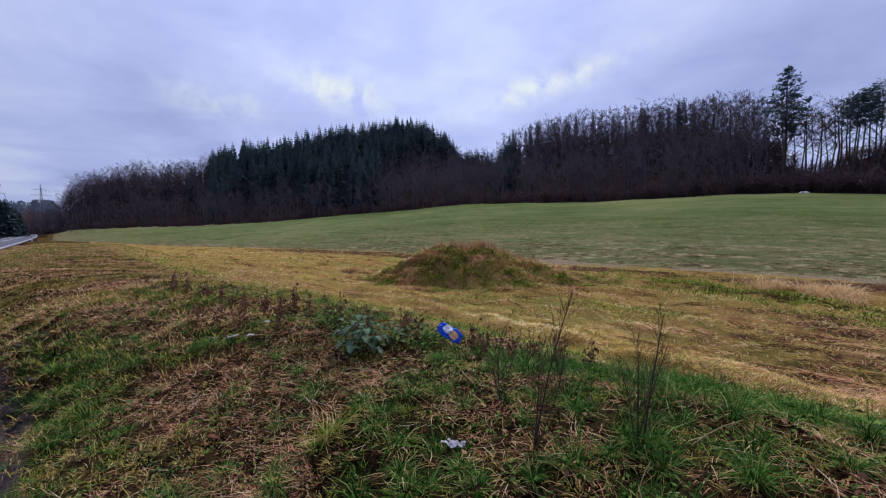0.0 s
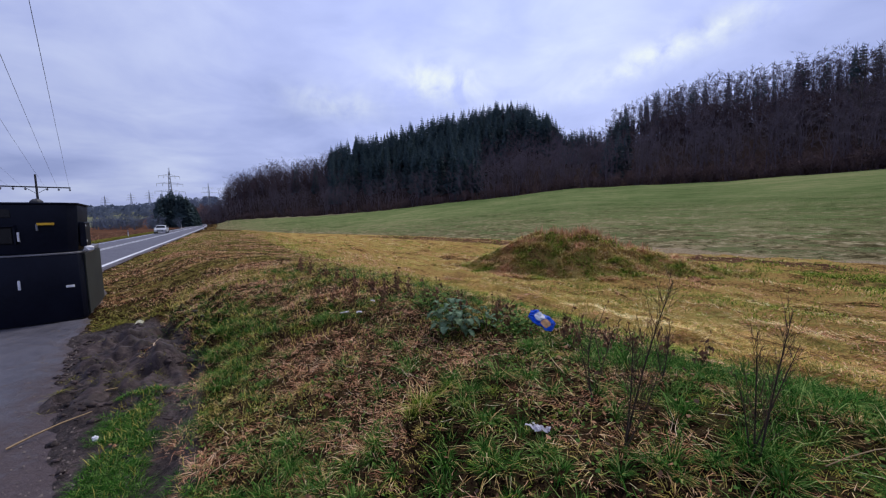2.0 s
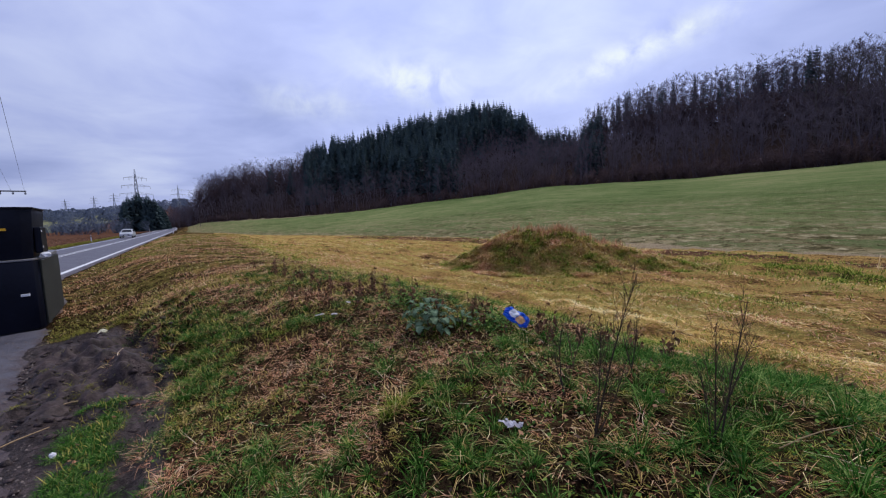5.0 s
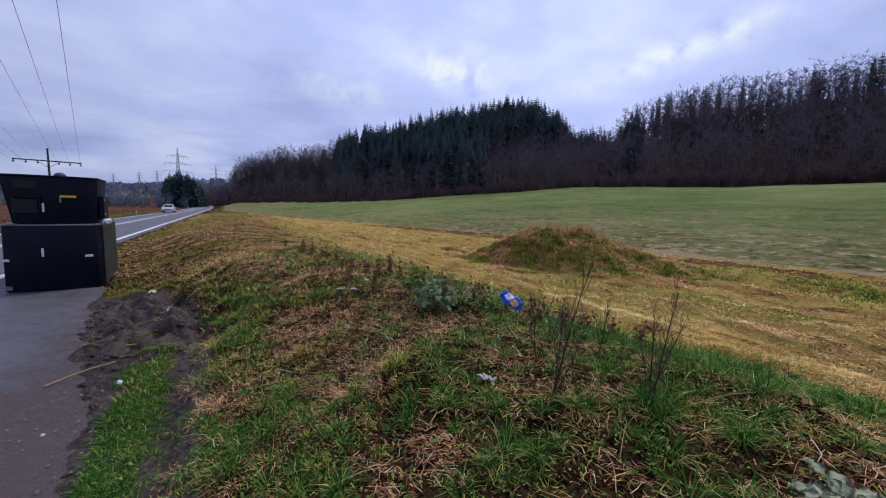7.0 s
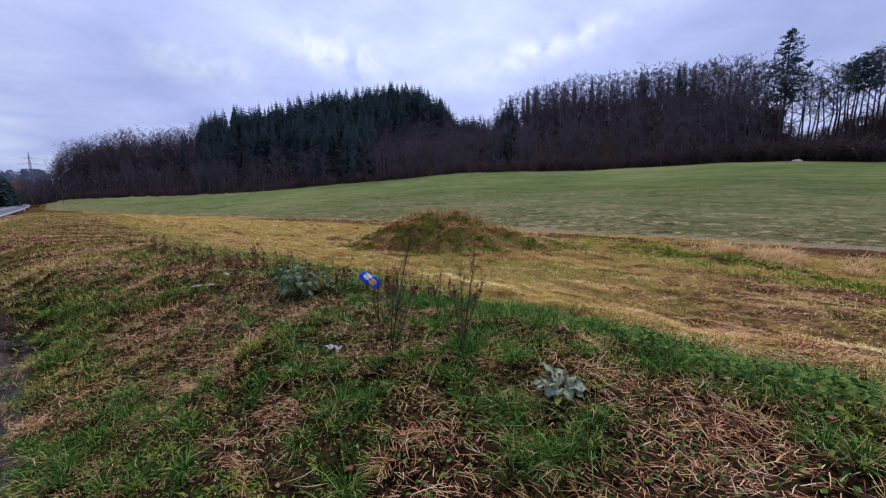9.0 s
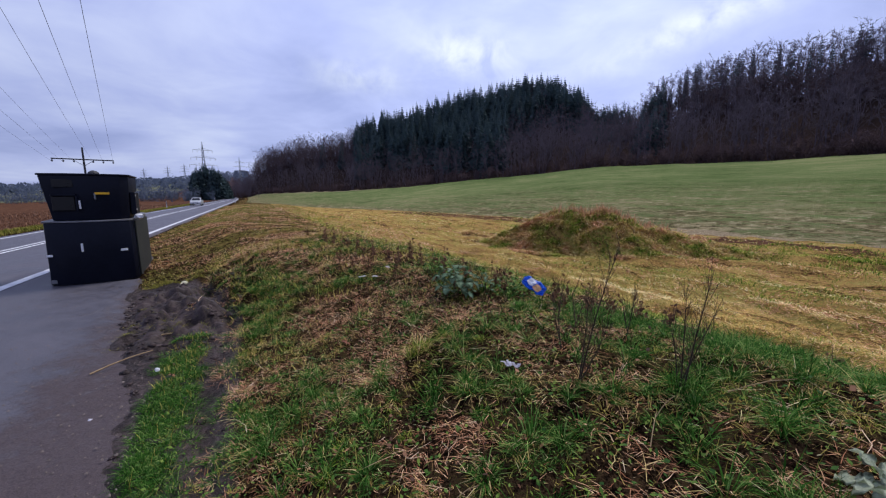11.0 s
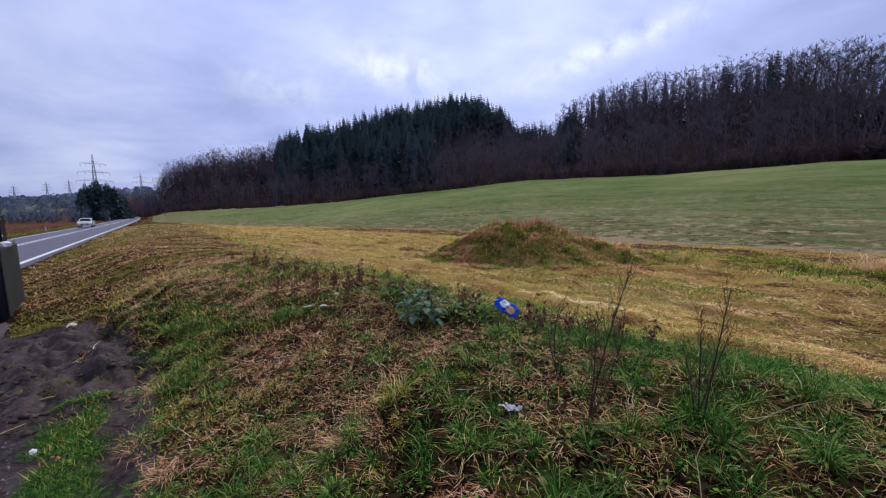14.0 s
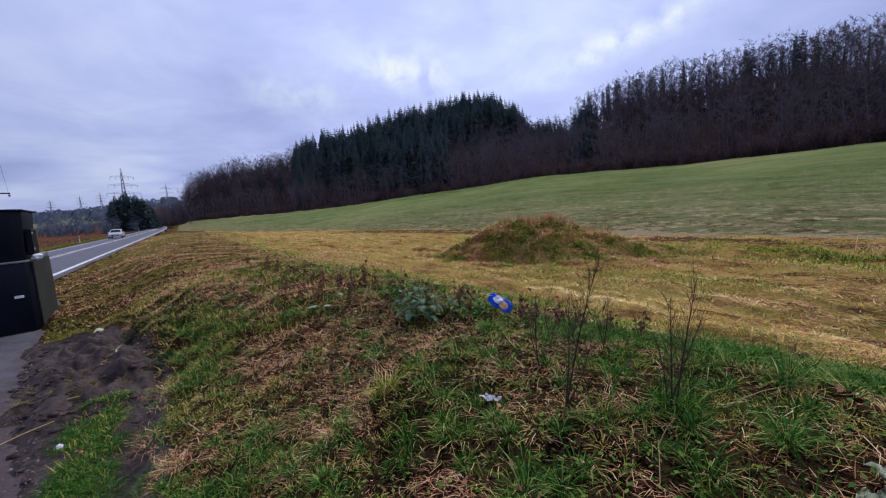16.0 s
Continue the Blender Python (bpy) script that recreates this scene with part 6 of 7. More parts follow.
def mud_clods():
    r = np.random.default_rng(31)
    n = 2300
    s, u = r.uniform(2.0, 8.3, n), r.uniform(-1.7, 0.05, n)
    k = (u > np.interp(s, APRON_S, APRON_U) - 0.25) & (r.random(n) < 0.25 + 0.75 * (s > 4.3))
    s, u = s[k], u[k]
    x, y = at_su(s, u)
    oct_v = np.array([(1, 0, 0), (-1, 0, 0), (0, 1, 0), (0, -1, 0), (0, 0, 1), (0, 0, -1), (0.6, 0.6, 0.5), (-0.6, -0.6, 0.5)], float)
    oct_f = np.array([(0, 6, 4), (6, 2, 4), (2, 1, 4), (1, 7, 4), (7, 3, 4), (3, 0, 4), (0, 2, 6), (1, 3, 7), (2, 0, 5), (1, 2, 5), (3, 1, 5), (0, 3, 5)])
    pieces = []
    for px, py in zip(x, y):
        v = oct_v * r.uniform(0.45, 1.5, (8, 3)) * np.array((1.1, 1, 0.6)) * (0.005 + 0.055 * r.random() ** 5)
        pieces.append((v + np.array((px, py, float(height(px, py)) + 0.002)), oct_f))
    add_stuff("mud_clods", joined(pieces), MUD, "dark clods of churned mud beside the lay-by", "mud")


def lay_by_gravel():
    r = np.random.default_rng(33)
    n = 2600
    s = r.uniform(0.0, 9.0, n)
    u = asphalt_edge(s) - 0.0 - 1.6 * r.random(n) ** 2.2
    x, y = at_su(s, u)
    v0 = np.array([(1, 0, 0), (-0.5, 0.8, 0), (-0.5, -0.8, 0), (0, 0, 0.8)], float)
    f0 = np.array([(0, 1, 3), (1, 2, 3), (2, 0, 3)])
    pieces = [(v0 * r.uniform(0.6, 1.4, (4, 3)) * (0.003 + 0.015 * r.random() ** 4) + np.array((a, b, 0.012)), f0) for a, b in zip(x, y)]
    add_stuff("gravel_crumbs", joined(pieces), GRAVEL, "fine gravel and mud crumbs on the lay-by", "gravel")


GRAVEL = plain_mat("gravel", (0.03, 0.024, 0.022), (0.26, 0.21, 0.19), 40, 0.8)
lay_by_gravel()
MUD = plain_mat("wet_mud", (0.008, 0.0055, 0.005), (0.088, 0.062, 0.058), 9, 0.55, 0, 0.15, 0.6, 45)
mud_clods()


def churned_mud():
    """Trodden and driven mud behind the lay-by: ridges, hollows and torn lumps."""
    s, u = np.meshgrid(np.arange(4.3, 8.5, 0.026), np.arange(-1.75, 0.06, 0.026), indexing="ij")
    x, y = at_su(s, u)
    top = np.interp(s, [2, 5.2, 6.2, 7.0, 8.0], [0.04, 0.02, -0.12, -0.4, -0.7])
    inside = smooth(s, 4.35, 4.9) * (1 - smooth(s, 7.9, 8.4)) * smooth(u - np.interp(s, APRON_S, APRON_U), -0.35, 0.15) * (1 - smooth(u - top, -0.2, 0.02))
    ridge = 1 - np.abs(wave(x, y, 0.24) - 0.5) * 4
    track = np.abs(wave(s * 0.3, u, 0.16) - 0.5)
    rough = 0.025 * ridge + 0.10 * track + 0.06 * (wave(x + 3, y, 0.12) - 0.5) + 0.065 * (wave(x, y + 3, 0.055) - 0.5)
    z = np.maximum(height(x, y), 0.0) - 0.05 + inside * (0.05 + rough)
    me = mesh_np("churned_mud", np.stack([x, y, z], -1).reshape(-1, 3), grid_faces(*s.shape))
    smooth_shaded(me)
    me.materials.append(MUD)
    tagged(new("churned_mud", me), "dark churned mud with ridges and hollows beside the lay-by", "mud", kind="stuff")
    r = np.random.default_rng(77)
    ss, uu = r.uniform(4.7, 8.1, 60), r.uniform(-1.4, -0.12, 60)
    px, py = at_su(ss, uu)
    grass_object("mud_grass", tufts(px, py, r, (18, 44), (0.02, 0.07), 0.08, (0.003, 0.006), (0.8, 2.4), (0.2, 0.9)), VERGE_BLADE, "trampled olive grass in the mud")


churned_mud()


def tall_tuft():
    r = np.random.default_rng(5)
    ob = empty("grass_tuft", pose(0, 0, 0), "yellow-green tussock of long arching grass", "grass tuft")
    x, y = np.array([-0.36, -0.31, -0.41]), np.array([2.28, 2.33, 2.24])
    part_np("green_blade_fan", tufts(x, y, r, (70, 95), (0.07, 0.19), 0.05, (0.003, 0.0055), (0.5, 1.4), (0.1, 0.7)), GREEN_BLADE, ob)
    part_np("straw_blade_fan", tufts(x, y, r, (20, 30), (0.08, 0.20), 0.06, (0.003, 0.005), (0.6, 1.6), (0.1, 0.7)), STRAW_BLADE, ob, "straw-coloured blades")


tall_tuft()


def leaf_mesh(long, wide, curl=0.3, fold=0.15, wavy=0.05, lobes=0.0, seed=0, n=9):
    """A leaf along +x from its stalk: a bent blade with a fold at the midrib and a wavy or lobed edge."""
    bm = bmesh.new()
    g = random.Random(seed)
    rows = []
    ph = g.uniform(0, 6)
    for i in range(n + 1):
        f = i / n
        w = wide / 2 * max(0.02, math.sin(math.pi * min(1, f * 0.96 + 0.04)) ** 0.75) * (1 + lobes * math.sin(f * 22 + ph))
        x = long * f * (1 - 0.25 * curl * f)
        z = long * (0.5 * curl * f - curl * 1.1 * f * f)
        row = []
        for k in (-1, -0.5, 0, 0.5, 1):
            lift = fold * abs(k) * w + wavy * long * math.sin(f * 14 + ph + k * 2) * abs(k)
            row.append(bm.verts.new((x, w * k, z + lift)))
        rows.append(row)
    for a, b in zip(rows, rows[1:]):
        for i in range(4):
            bm.faces.new((a[i], b[i], b[i + 1], a[i + 1]))
    for f in bm.faces:
        f.smooth = True
    bmesh.ops.solidify(bm, geom=bm.faces[:], thickness=0.0015)
    return bm


def leaf_at(name, ob, mat, at, turn, tilt, long, wide, label="", roll=0.0, **kw):
    bm = leaf_mesh(long, wide, **kw)
    bm.transform(Matrix.Translation(at) @ Matrix.Rotation(turn, 4, "Z") @ Matrix.Rotation(-tilt, 4, "Y") @ Matrix.Rotation(roll, 4, "X"))
    return part(name, bm, mat, ob, label)


KALE = plain_mat("blue_green_leaf", (0.075, 0.155, 0.075), (0.36, 0.48, 0.31), 22, 0.7, 0, 0.12)
SILVER_LEAF = plain_mat("silvery_felted_leaf", (0.34, 0.40, 0.28), (0.66, 0.70, 0.53), 18, 0.85, 0, 0.15, 0.4, 90)
YELLOW_LEAF = plain_mat("yellow_leaf", (0.30, 0.26, 0.05), (0.42, 0.38, 0.09), 22, 0.6)


def kale_plant(x, y, size, count, seed, label):
    g = random.Random(seed)
    ob = empty("leafy_plant", pose(x, y, ground_at(x, y)), label, "plant")
    for i in range(3):
        part("stem", rod((g.uniform(-0.05, 0.05), g.uniform(-0.05, 0.05), -0.02), (g.uniform(-0.1, 0.1), g.uniform(-0.08, 0.08), 0.16 * size), 0.008, 0.005, 6), BROWN_STEM, ob)
    for i in range(count):
        a = i * 2.4 + g.uniform(-0.4, 0.4)
        rad0 = g.uniform(0.02, 0.2) * size
        leaf_at("leaf", ob, KALE, (math.cos(a) * rad0, math.sin(a) * rad0, g.uniform(0.05, 0.27) * size), a, g.uniform(-0.35, 0.8), g.uniform(0.06, 0.135) * size, g.uniform(0.05, 0.09) * size, curl=g.uniform(0.2, 0.9), fold=0.25, wavy=0.07, lobes=0.3, seed=seed + i)


kale_plant(-0.46, 3.50, 1.15, 64, 60, "bushy blue-green leafy plant on the bank's crest")
kale_plant(-0.14, 3.62, 0.8, 16, 61, "low blue-green leafy plant on the bank's crest")


def mullein():
    x, y = 2.06, 1.35
    k = 0.82
    ob = empty("rosette_plant", pose(x, y, ground_at(x, y) + 0.02), "wilted rosette of large silvery felted leaves", "plant")
    for turn, tilt, long, wide, curl, roll in ((2.2, 0.75, 0.20, 0.10, 0.2, 0.3), (1.5, 0.7, 0.17, 0.09, 0.5, -0.2), (0.5, 0.45, 0.19, 0.12, 0.6, -0.3), (3.3, 0.35, 0.18, 0.14, 0.5, 0.2), (-0.3, 0.3, 0.18, 0.12, 0.6, 0.3), (3.9, 0.15, 0.16, 0.13, 0.4, -0.2), (4.9, 0.1, 0.13, 0.11, 0.5, 0.2), (5.6, 0.15, 0.16, 0.11, 0.6, -0.2), (2.8, 0.1, 0.2, 0.11, 0.3, 0.1)):
        leaf_at("leaf", ob, SILVER_LEAF, (math.cos(turn) * 0.02, math.sin(turn) * 0.02, 0.03), turn, tilt, long * k, wide * k, roll=roll, curl=curl, fold=0.3, wavy=0.13, seed=int(turn * 10) + 40)
    leaf_at("leaf", ob, YELLOW_LEAF, (-0.02, -0.05, 0.02), 4.3, -0.05, 0.12, 0.05, "yellowing leaf", curl=0.2, fold=0.2, seed=4)
    leaf_at("leaf", ob, RED_LEAF, (0.03, 0.05, 0.07), 1.2, 0.4, 0.07, 0.035, "withered reddish leaf", curl=0.5, fold=0.3, seed=5)
    leaf_at("leaf", ob, RED_LEAF, (0.05, -0.12, 0.02), 5.0, 0.0, 0.07, 0.045, "withered reddish leaf", curl=0.2, fold=0.1, seed=6)


mullein()


def dead_stems(x, y, tall, leanx, leany, stems, seed, label, mat=DARK_STEM, leafy=0, twigs=9, name="dead_weed", spread=0.1):
    """Dead upright weed: dark stems with side twigs, and shrivelled leaves where it has them."""
    g = np.random.default_rng(seed)
    ob = empty(name, pose(x, y, ground_at(x, y) - 0.01), label, "weed")
    for k in range(stems):
        h = tall * (1 if k == 0 else g.uniform(0.45, 0.85))
        top = np.array((leanx * h + g.normal(0, spread) * h, leany * h + g.normal(0, spread) * h, h))
        mid = top * 0.5 + np.array((g.normal(0, 0.02), g.normal(0, 0.02), 0.03))
        base = g.normal(0, 0.02, 3) * np.array((1, 1, 0))
        pieces = [stick_path([base, mid, top], [0.0036, 0.0027, 0.0012], 4)]
        for t in range(twigs):
            f = g.uniform(0.18, 0.98)
            p = base + (mid - base) * f * 2 if f < 0.5 else mid + (top - mid) * (f - 0.5) * 2
            d = g.normal(0, 0.6, 3)
            d[2] = abs(d[2]) * 0.6 + 0.7
            e = p + d / np.linalg.norm(d) * h * g.uniform(0.07, 0.26) * (1.15 - f)
            pieces.append(tube(p, e, 0.0019, 0.0008, 3))
            for _ in range(2):
                q = p + (e - p) * g.uniform(0.3, 1)
                w = q + g.normal(0, 0.03, 3) * h + np.array((0, 0, 0.03)) * h
                pieces.append(tube(q, w, 0.0012, 0.0006, 3))
        part_np("stem", joined(pieces), mat, ob)
        if leafy:
            bits = []
            for t in range(leafy):
                f = g.uniform(0.15, 1.0)
                p = base + (top - base) * f + g.normal(0, 0.02, 3)
                s1 = g.normal(0, 1, 3) * 0.015
                s2 = g.normal(0, 1, 3) * 0.010 + np.array((0, 0, -0.02))
                bits.append((np.array([p, p + s1, p + s1 + s2, p + s2]), np.array([[0, 1, 2], [0, 2, 3]])))
            part_np("withered_leaves", joined(bits), DEAD_LEAF, ob)


def tall_weed(x, y, stems, seed, label):
    """Dead stiff weed: each stem (height, lean x, lean y) carries many ascending side shoots with fine twigs."""
    g = np.random.default_rng(seed)
    ob = empty("tall_weed", pose(x, y, ground_at(x, y) - 0.01), label, "weed")
    for h, lx, ly in stems:
        base = g.normal(0, 0.012, 3) * np.array((1, 1, 0))
        bend = g.normal(0, 0.012, 2)
        at = lambda f: base + np.array((lx * h * f + bend[0] * math.sin(f * 3.1), ly * h * f + bend[1] * math.sin(f * 3.1), h * f))
        thick = 0.0034 + 0.0030 * h
        pieces = [stick_path([at(f) for f in (0, 0.25, 0.5, 0.75, 1)], [thick, thick * 0.8, thick * 0.6, thick * 0.42, thick * 0.2], 5)]
        fine = []
        for t in range(int(38 * h)):
            f = 0.1 + 0.85 * (t + g.random()) / int(38 * h)
            p = at(f)
            a = t * 2.4 + g.uniform(-0.6, 0.6)
            rise = g.uniform(1.9, 3.6)
            d = np.array((math.cos(a) + lx, math.sin(a) + ly, rise))
            d /= np.linalg.norm(d)
            long = h * (0.12 + 0.26 * (1 - f)) * g.uniform(0.5, 1.1)
            q = p + d * long * 0.5 + g.normal(0, 0.008, 3)
            e = q + (d + np.array((0, 0, 0.25))) * long * 0.5
            pieces.append(stick_path([p, q, e], [thick * 0.24, thick * 0.18, thick * 0.10], 3))
            for _ in range(4):
                v = q + (e - q) * g.uniform(-0.6, 1)
                w = v + (d + g.normal(0, 0.5, 3)) * h * g.uniform(0.03, 0.09)
                fine.append(tube(v, w, 0.0011, 0.0005, 3))
        part_np("stem", pieces[0], DARK_STEM, ob)
        tagged(part_np("twig_work", joined(pieces[1:] + fine), BROWN_STEM, ob), kind="stuff")


tall_weed(0.93, 2.05, ((0.90, 0.20, -0.08), (0.62, 0.05, 0.05), (0.45, 0.35, 0.1)), 1, "tall dark leafless weed with fine twigs")
tall_weed(0.78, 2.35, ((0.52, 0.02, 0.05), (0.36, -0.2, 0.0)), 2, "thin dark leafless weed with fine twigs")
tall_weed(1.47, 2.03, ((0.74, 0.12, -0.02), (0.62, -0.02, 0.0), (0.56, 0.34, 0.1), (0.40, -0.15, 0.1)), 3, "bushy dark leafless weed with several stems")
tall_weed(1.25, 2.75, ((0.42, 0.1, 0.05), (0.3, -0.2, 0.1)), 4, "low brown leafless weed with fine twigs")
dead_stems(0.85, 2.75, 0.5, 0.0, 0.1, 2, 6, "thin brown leafless weed", BROWN_STEM, 4, 8)
WEEDS = [(-2.12, 4.75, 0.42), (-1.6, 4.15, 0.45), (-1.35, 4.45, 0.40), (-2.5, 4.95, 0.40), (-1.85, 4.6, 0.36), (-1.1, 4.3, 0.36), (-0.9, 4.15, 0.40), (-2.9, 5.25, 0.38), (-0.1, 3.75, 0.36), (0.05, 3.7, 0.3), (0.62, 3.5, 0.36), (0.7, 3.35, 0.30), (0.95, 3.25, 0.34), (1.15, 3.3, 0.32), (1.4, 3.3, 0.30), (-3.3, 5.6, 0.36), (-3.6, 5.7, 0.32), (-0.62, 3.9, 0.30), (-1.75, 4.9, 0.38), (-4.4, 6.3, 0.4), (-5.4, 7.2, 0.4), (-4.9, 6.6, 0.36), (-2.2, 4.35, 0.3), (-2.6, 4.5, 0.28), (0.3, 3.75, 0.25), (-3.0, 4.7, 0.34), (-6.3, 7.6, 0.42), (2.6, 3.0, 0.22), (3.1, 2.75, 0.2)]
weed_dice = random.Random(12)
for i in range(12):
    f = weed_dice.random()
    WEEDS.append((-4.6 + 6.2 * f + weed_dice.gauss(0, 0.2), 6.3 - 3.1 * f + weed_dice.gauss(0, 0.16), weed_dice.uniform(0.16, 0.4)))
for i, (x, y, h) in enumerate(WEEDS):
    dead_stems(x, y, h, 0.05, 0.02, 4, 70 + i, "dead brown dock weed with shrivelled leaves", RUSSET_STEM, 14, 8, spread=0.14)
dead_stems(2.0, 14.6, 0.8, 0.02, 0, 1, 200, "single tall dry stalk on the mound", DARK_STEM, 0, 4, "tall_weed", 0.03)


# litter
BLUE_FOIL = plain_mat("blue_foil", (0.010, 0.13, 0.74), (0.03, 0.24, 0.92), 14, 0.35, 0.0, 0.6)
PRINT_WHITE = plain_mat("white_print", (0.6, 0.62, 0.66), (0.8, 0.8, 0.82), 14, 0.4)
PRINT_ORANGE = plain_mat("orange_print", (0.6, 0.30, 0.13), (0.75, 0.45, 0.22), 25, 0.45)
PAPER = plain_mat("white_tissue", (0.55, 0.52, 0.58), (0.85, 0.83, 0.88), 45, 0.8)
FOAM = plain_mat("pale_foam", (0.40, 0.37, 0.25), (0.56, 0.53, 0.38), 12, 0.8)


def crumpled(size, fold, seed, n=14, bulge=0.4):
    """A pillow of crumpled foil: two skins that meet at the seams; returns the bmesh of one skin."""
    bm = bmesh.new()
    rows = []
    for i in range(n + 1):
        row = []
        for j in range(n + 1):
            a, b = i / n * 2 - 1, j / n * 2 - 1
            x, y = a * size[0] / 2, b * size[1] / 2
            z = bulge * size[1] * ((1 - a * a) * (1 - b * b)) ** 0.6 * 0.5
            z += fold * (noise.noise(Vector((x * 22, y * 22, seed))) + 0.6 * noise.noise(Vector((x * 55, y * 55, seed + 4))) + 0.5 * abs(noise.noise(Vector((x * 90, y * 90, seed + 8)))))
            y += fold * 0.8 * noise.noise(Vector((x * 18, seed, y * 10)))
            row.append(bm.verts.new((x, y, z)))
        rows.append(row)
    for i in range(n):
        for j in range(n):
            bm.faces.new((rows[i][j], rows[i + 1][j], rows[i + 1][j + 1], rows[i][j + 1]))
    return bm


def snack_bag():
    ob = empty("snack_bag", look((0.40, 3.52, ground_at(0.40, 3.52) + 0.10), (0.40, 3.52, 0.0)) @ pose(0, 0, 0), "empty crumpled bright blue snack bag in the grass", "bag")
    ob.matrix_world = Matrix.Translation((0.40, 3.54, ground_at(0.40, 3.54) + 0.165)) @ Euler((radians(66), radians(30), radians(10))).to_matrix().to_4x4()
    front = crumpled((0.265, 0.125), 0.026, 3.0)
    for v in front.verts:
        v.co.y *= 1 - 0.4 * abs(v.co.x / 0.1325) ** 3
        v.co.z -= 0.9 * max(0, v.co.x) ** 2
    bmesh.ops.solidify(front, geom=front.faces[:], thickness=0.02)
    part("foil", front, BLUE_FOIL, ob)
    for cx, cy, rx, ry, mat, name, lift in ((-0.045, 0.015, 0.045, 0.042, PRINT_WHITE, "white_print", 0.006), (0.035, -0.015, 0.045, 0.04, PRINT_ORANGE, "orange_print", 0.008)):
        bm = bmesh.new()
        rings = [[bm.verts.new((cx, cy, 0))]]
        for k in (0.5, 1.0):
            rings.append([bm.verts.new((cx + math.cos(a * 0.524) * rx * k * (1 + 0.2 * math.sin(a * 2.1)), cy + math.sin(a * 0.524) * ry * k, 0)) for a in range(12)])
        for i in range(12):
            bm.faces.new((rings[0][0], rings[1][i], rings[1][(i + 1) % 12]))
            bm.faces.new((rings[1][i], rings[2][i], rings[2][(i + 1) % 12], rings[1][(i + 1) % 12]))
        for v in bm.verts:
            a, b = v.co.x / 0.145, v.co.y / 0.095
            x, y = v.co.x, v.co.y
            v.co.z = 0.4 * 0.19 * (max(0, (1 - a * a)) * max(0, (1 - b * b))) ** 0.6 * 0.5 + 0.016 * (noise.noise(Vector((x * 22, y * 22, 3.0))) + 0.6 * noise.noise(Vector((x * 55, y * 55, 7.0)))) + lift
        part(name, bm, mat, ob)


snack_bag()


def scrap(name, x, y, size, mat, seed, label, category, lift=0.02, flat=False):
    ob = empty(name, pose(x, y, ground_at(x, y) + lift, 8, -12, seed * 40), label, category)
    if flat:
        bm = crumpled((size[0], size[1]), size[2], seed, 9, 0.2)
        bmesh.ops.solidify(bm, geom=bm.faces[:], thickness=0.002)
    else:
        bm = ball((0, 0, size[2] * 0.5), (size[0] / 2, size[1] / 2, size[2] / 2), 0.6, seed, 3)
    part("sheet" if flat else "lump", bm, mat, ob)


def tissue(x, y):
    """A torn, crumpled tissue: a few folded scraps that hang together."""
    ob = empty("tissue", pose(x, y, ground_at(x, y) + 0.05), "torn crumpled white paper tissue lying in the grass", "tissue")
    g = random.Random(9)
    for cx, cy, w, h in ((-0.035, 0.01, 0.06, 0.05), (0.0, -0.015, 0.055, 0.04), (0.035, 0.012, 0.05, 0.035), (0.062, 0.028, 0.03, 0.028), (-0.01, 0.03, 0.04, 0.025)):
        bm = crumpled((w, h), 0.016, g.uniform(0, 9), 9, 0.3)
        bmesh.ops.solidify(bm, geom=bm.faces[:], thickness=0.0015)
        bm.transform(Matrix.Translation((cx, cy, g.uniform(0, 0.012))) @ Euler((g.uniform(-0.6, 0.6), g.uniform(-0.6, 0.6), g.uniform(0, 3))).to_matrix().to_4x4())
        part("fold", bm, PAPER, ob)


tissue(0.475, 2.01)
scrap("paper_scrap", -2.10, 4.03, (0.14, 0.08, 0.02), PAPER, 7, "pale crumpled paper scrap in the grass", "paper", 0.05, True)
scrap("paper_scrap", -1.84, 3.95, (0.09, 0.07, 0.02), PAPER, 8, "small pale paper scrap in the grass", "paper", 0.06, True)
scrap("paper_scrap", -1.77, 4.19, (0.05, 0.04, 0.02), PAPER, 9, "tiny white paper scrap in the weeds", "paper", 0.08, True)
scrap("foam_piece", -6.95, 4.62, (0.17, 0.11, 0.07), FOAM, 3, "pale yellowish piece of foam beside the lay-by", "foam", 0.0)
scrap("foam_crumb", -3.44, 2.0, (0.05, 0.045, 0.04), PAPER, 4, "small white foam crumb on the asphalt's edge", "foam", 0.0)
scrap("foam_crumb", -3.0, 1.2, (0.03, 0.025, 0.02), PAPER, 6, "tiny white crumb on the muddy asphalt", "foam", 0.055)
leaf_ob = empty("fallen_leaf", pose(-1.31, 2.55, ground_at(-1.31, 2.55) + 0.07), "fallen reddish leaf lying on dead grass", "leaf")
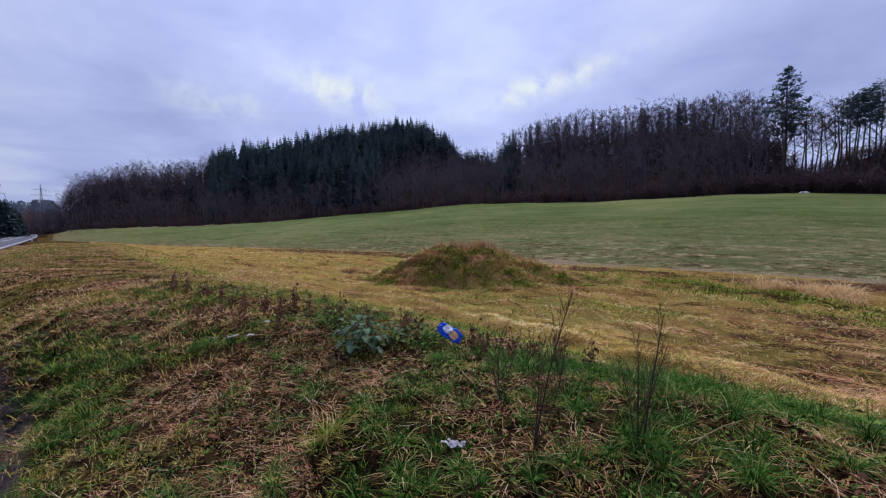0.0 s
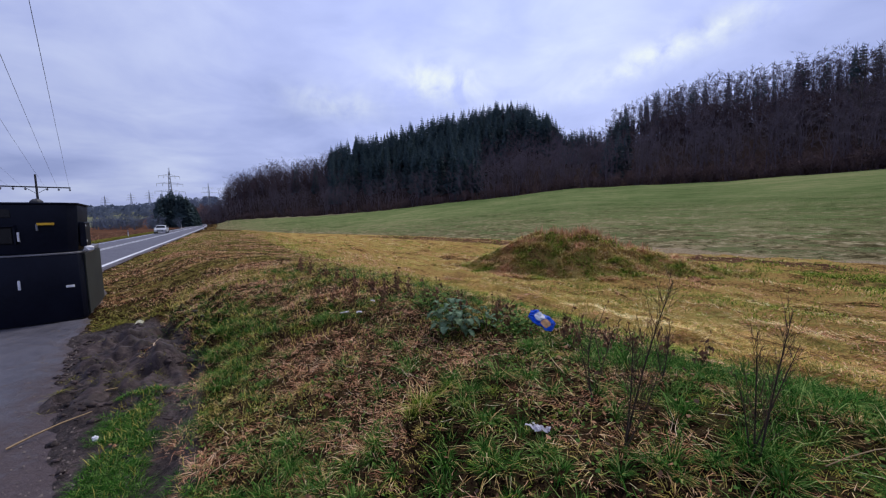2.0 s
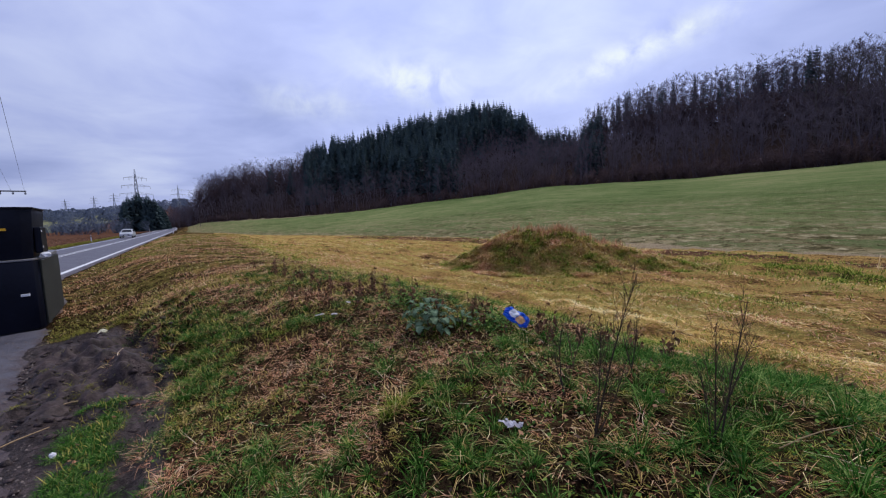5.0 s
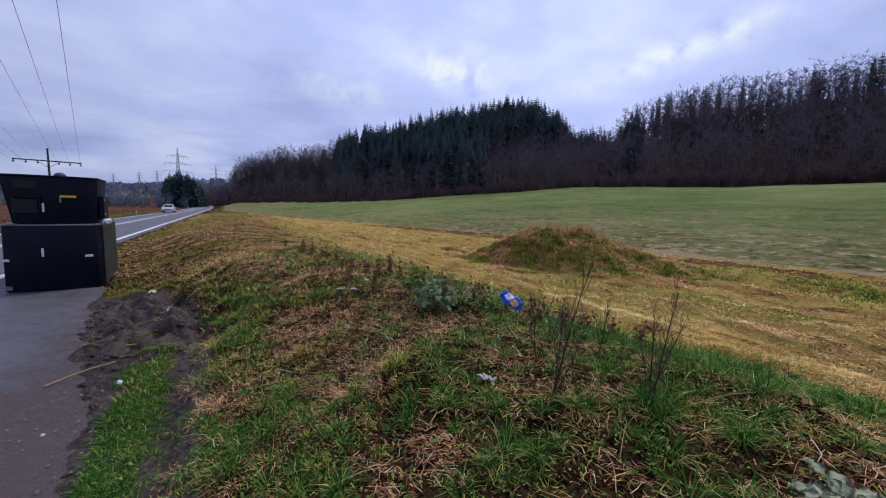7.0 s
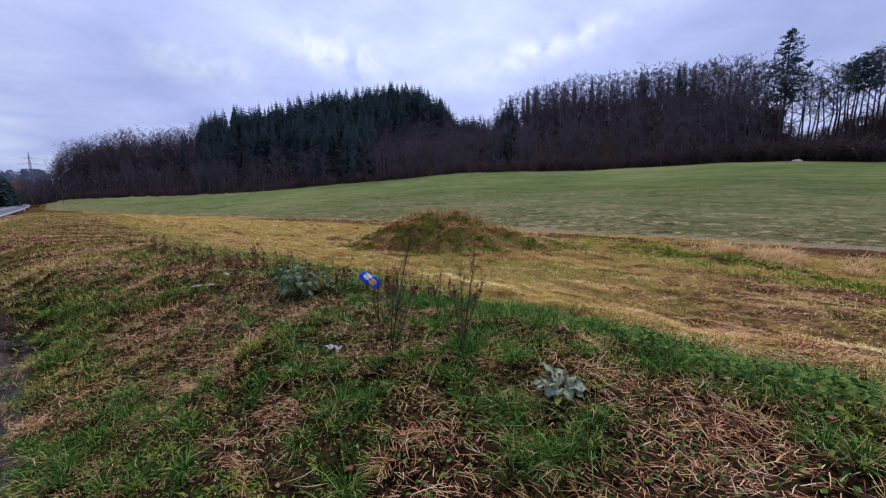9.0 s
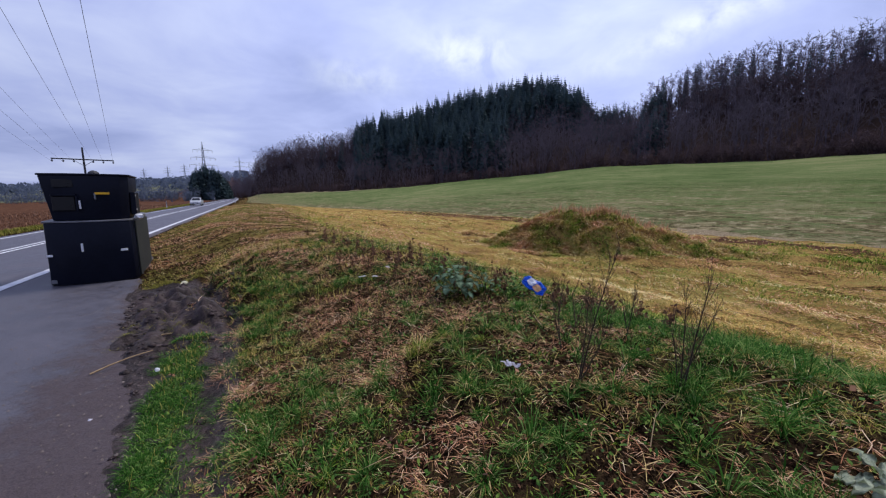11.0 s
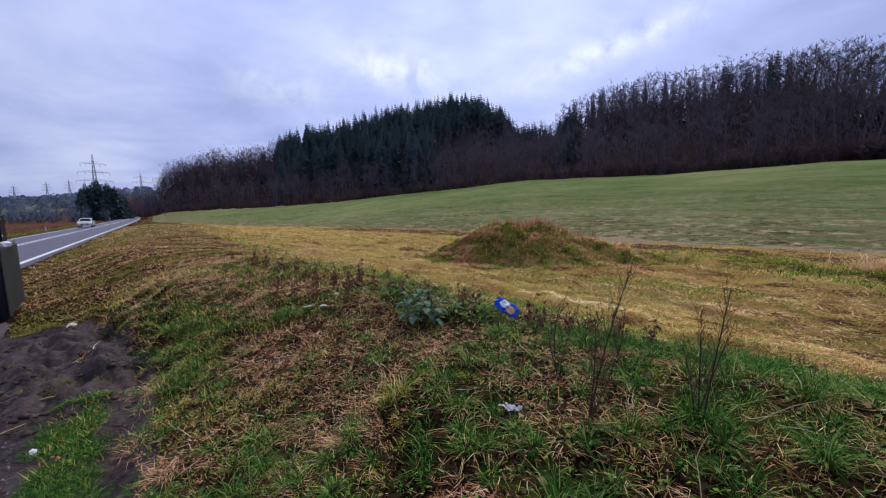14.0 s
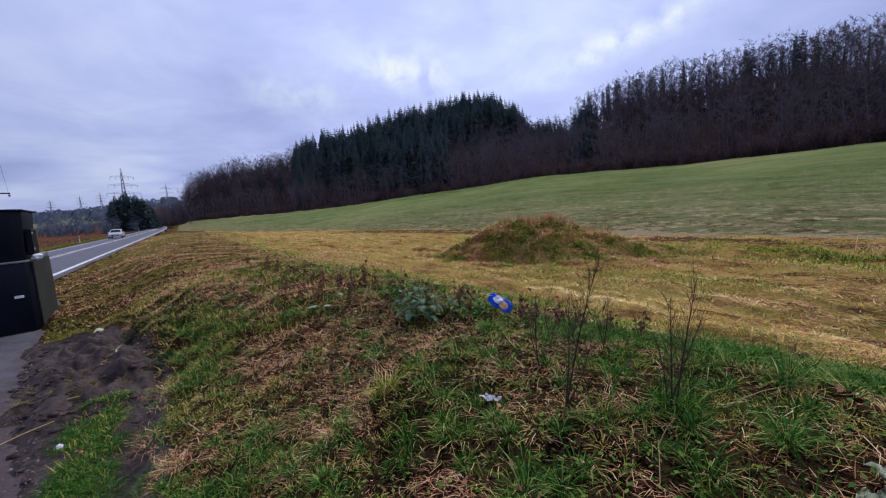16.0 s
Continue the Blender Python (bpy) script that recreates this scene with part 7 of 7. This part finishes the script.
leaf_at("blade", leaf_ob, RED_LEAF, (-0.04, 0, 0), 0.5, -0.3, 0.10, 0.07, curl=0.3, fold=0.1, seed=2)
for x, y, sd in ((0.95, 1.05, 3), (-1.1, 1.3, 4)):
    ob = empty("fallen_leaf", pose(x, y, ground_at(x, y) + 0.05), "fallen orange-brown leaf in the grass", "leaf")
    leaf_at("blade", ob, RED_LEAF, (-0.03, 0, 0), sd, -0.2, 0.07, 0.05, curl=0.3, fold=0.1, seed=sd)


def straw_stalk(name, a, b, width, label, lift):
    ob = empty(name, pose(a[0], a[1], lift), label, "stalk")
    d = (b[0] - a[0], b[1] - a[1])
    pts = [(d[0] * f, d[1] * f, 0.006 + (0.02 * math.sin(f * 3.1)) + 0.03 * f * (b[2] if len(b) > 2 else 0)) for f in (0, 0.3, 0.6, 1)]
    part_np("stem", stick_path(pts, [width, width * 0.9, width * 0.8, width * 0.5], 6), DRY_STICK, ob)


DRY_STICK = plain_mat("dry_stick", (0.22, 0.14, 0.07), (0.40, 0.28, 0.15), 30, 0.7)
straw_stalk("stick", (-4.0, 1.66), (-3.97, 2.27, 1), 0.010, "long dry brown stalk lying on the asphalt", 0.02)
straw_stalk("stick", (-4.42, 2.50), (-4.18, 2.72, 1), 0.010, "short pale stalk lying on the mud", 0.05)
for i, (x, y, dx, dy) in enumerate([(-1.2, 1.98, 0.10, 0.14), (-1.12, 2.16, 0.10, -0.10), (1.27, 1.46, 0.04, 0.17), (1.31, 1.63, 0.09, 0.08), (1.66, 1.85, 0.31, 0.09), (0.4, 1.1, 0.12, 0.06), (-1.6, 1.15, 0.2, 0.12), (0.0, 1.12, 0.16, 0.12)]):
    z = ground_at(x, y)
    straw_stalk("straw", (x, y), (x + dx, y + dy, 3), 0.0026, "single pale straw lying in the grass", z + 0.06)
stump = empty("broken_stem", pose(0.03, 1.0, ground_at(0.03, 1.0) - 0.02), "short dark broken stem standing in the grass", "stem")
part_np("stem", stick_path([(0, 0, 0), (0.004, 0.01, 0.06), (-0.004, 0.02, 0.125)], [0.009, 0.007, 0.006], 7), DARK_STEM, stump)
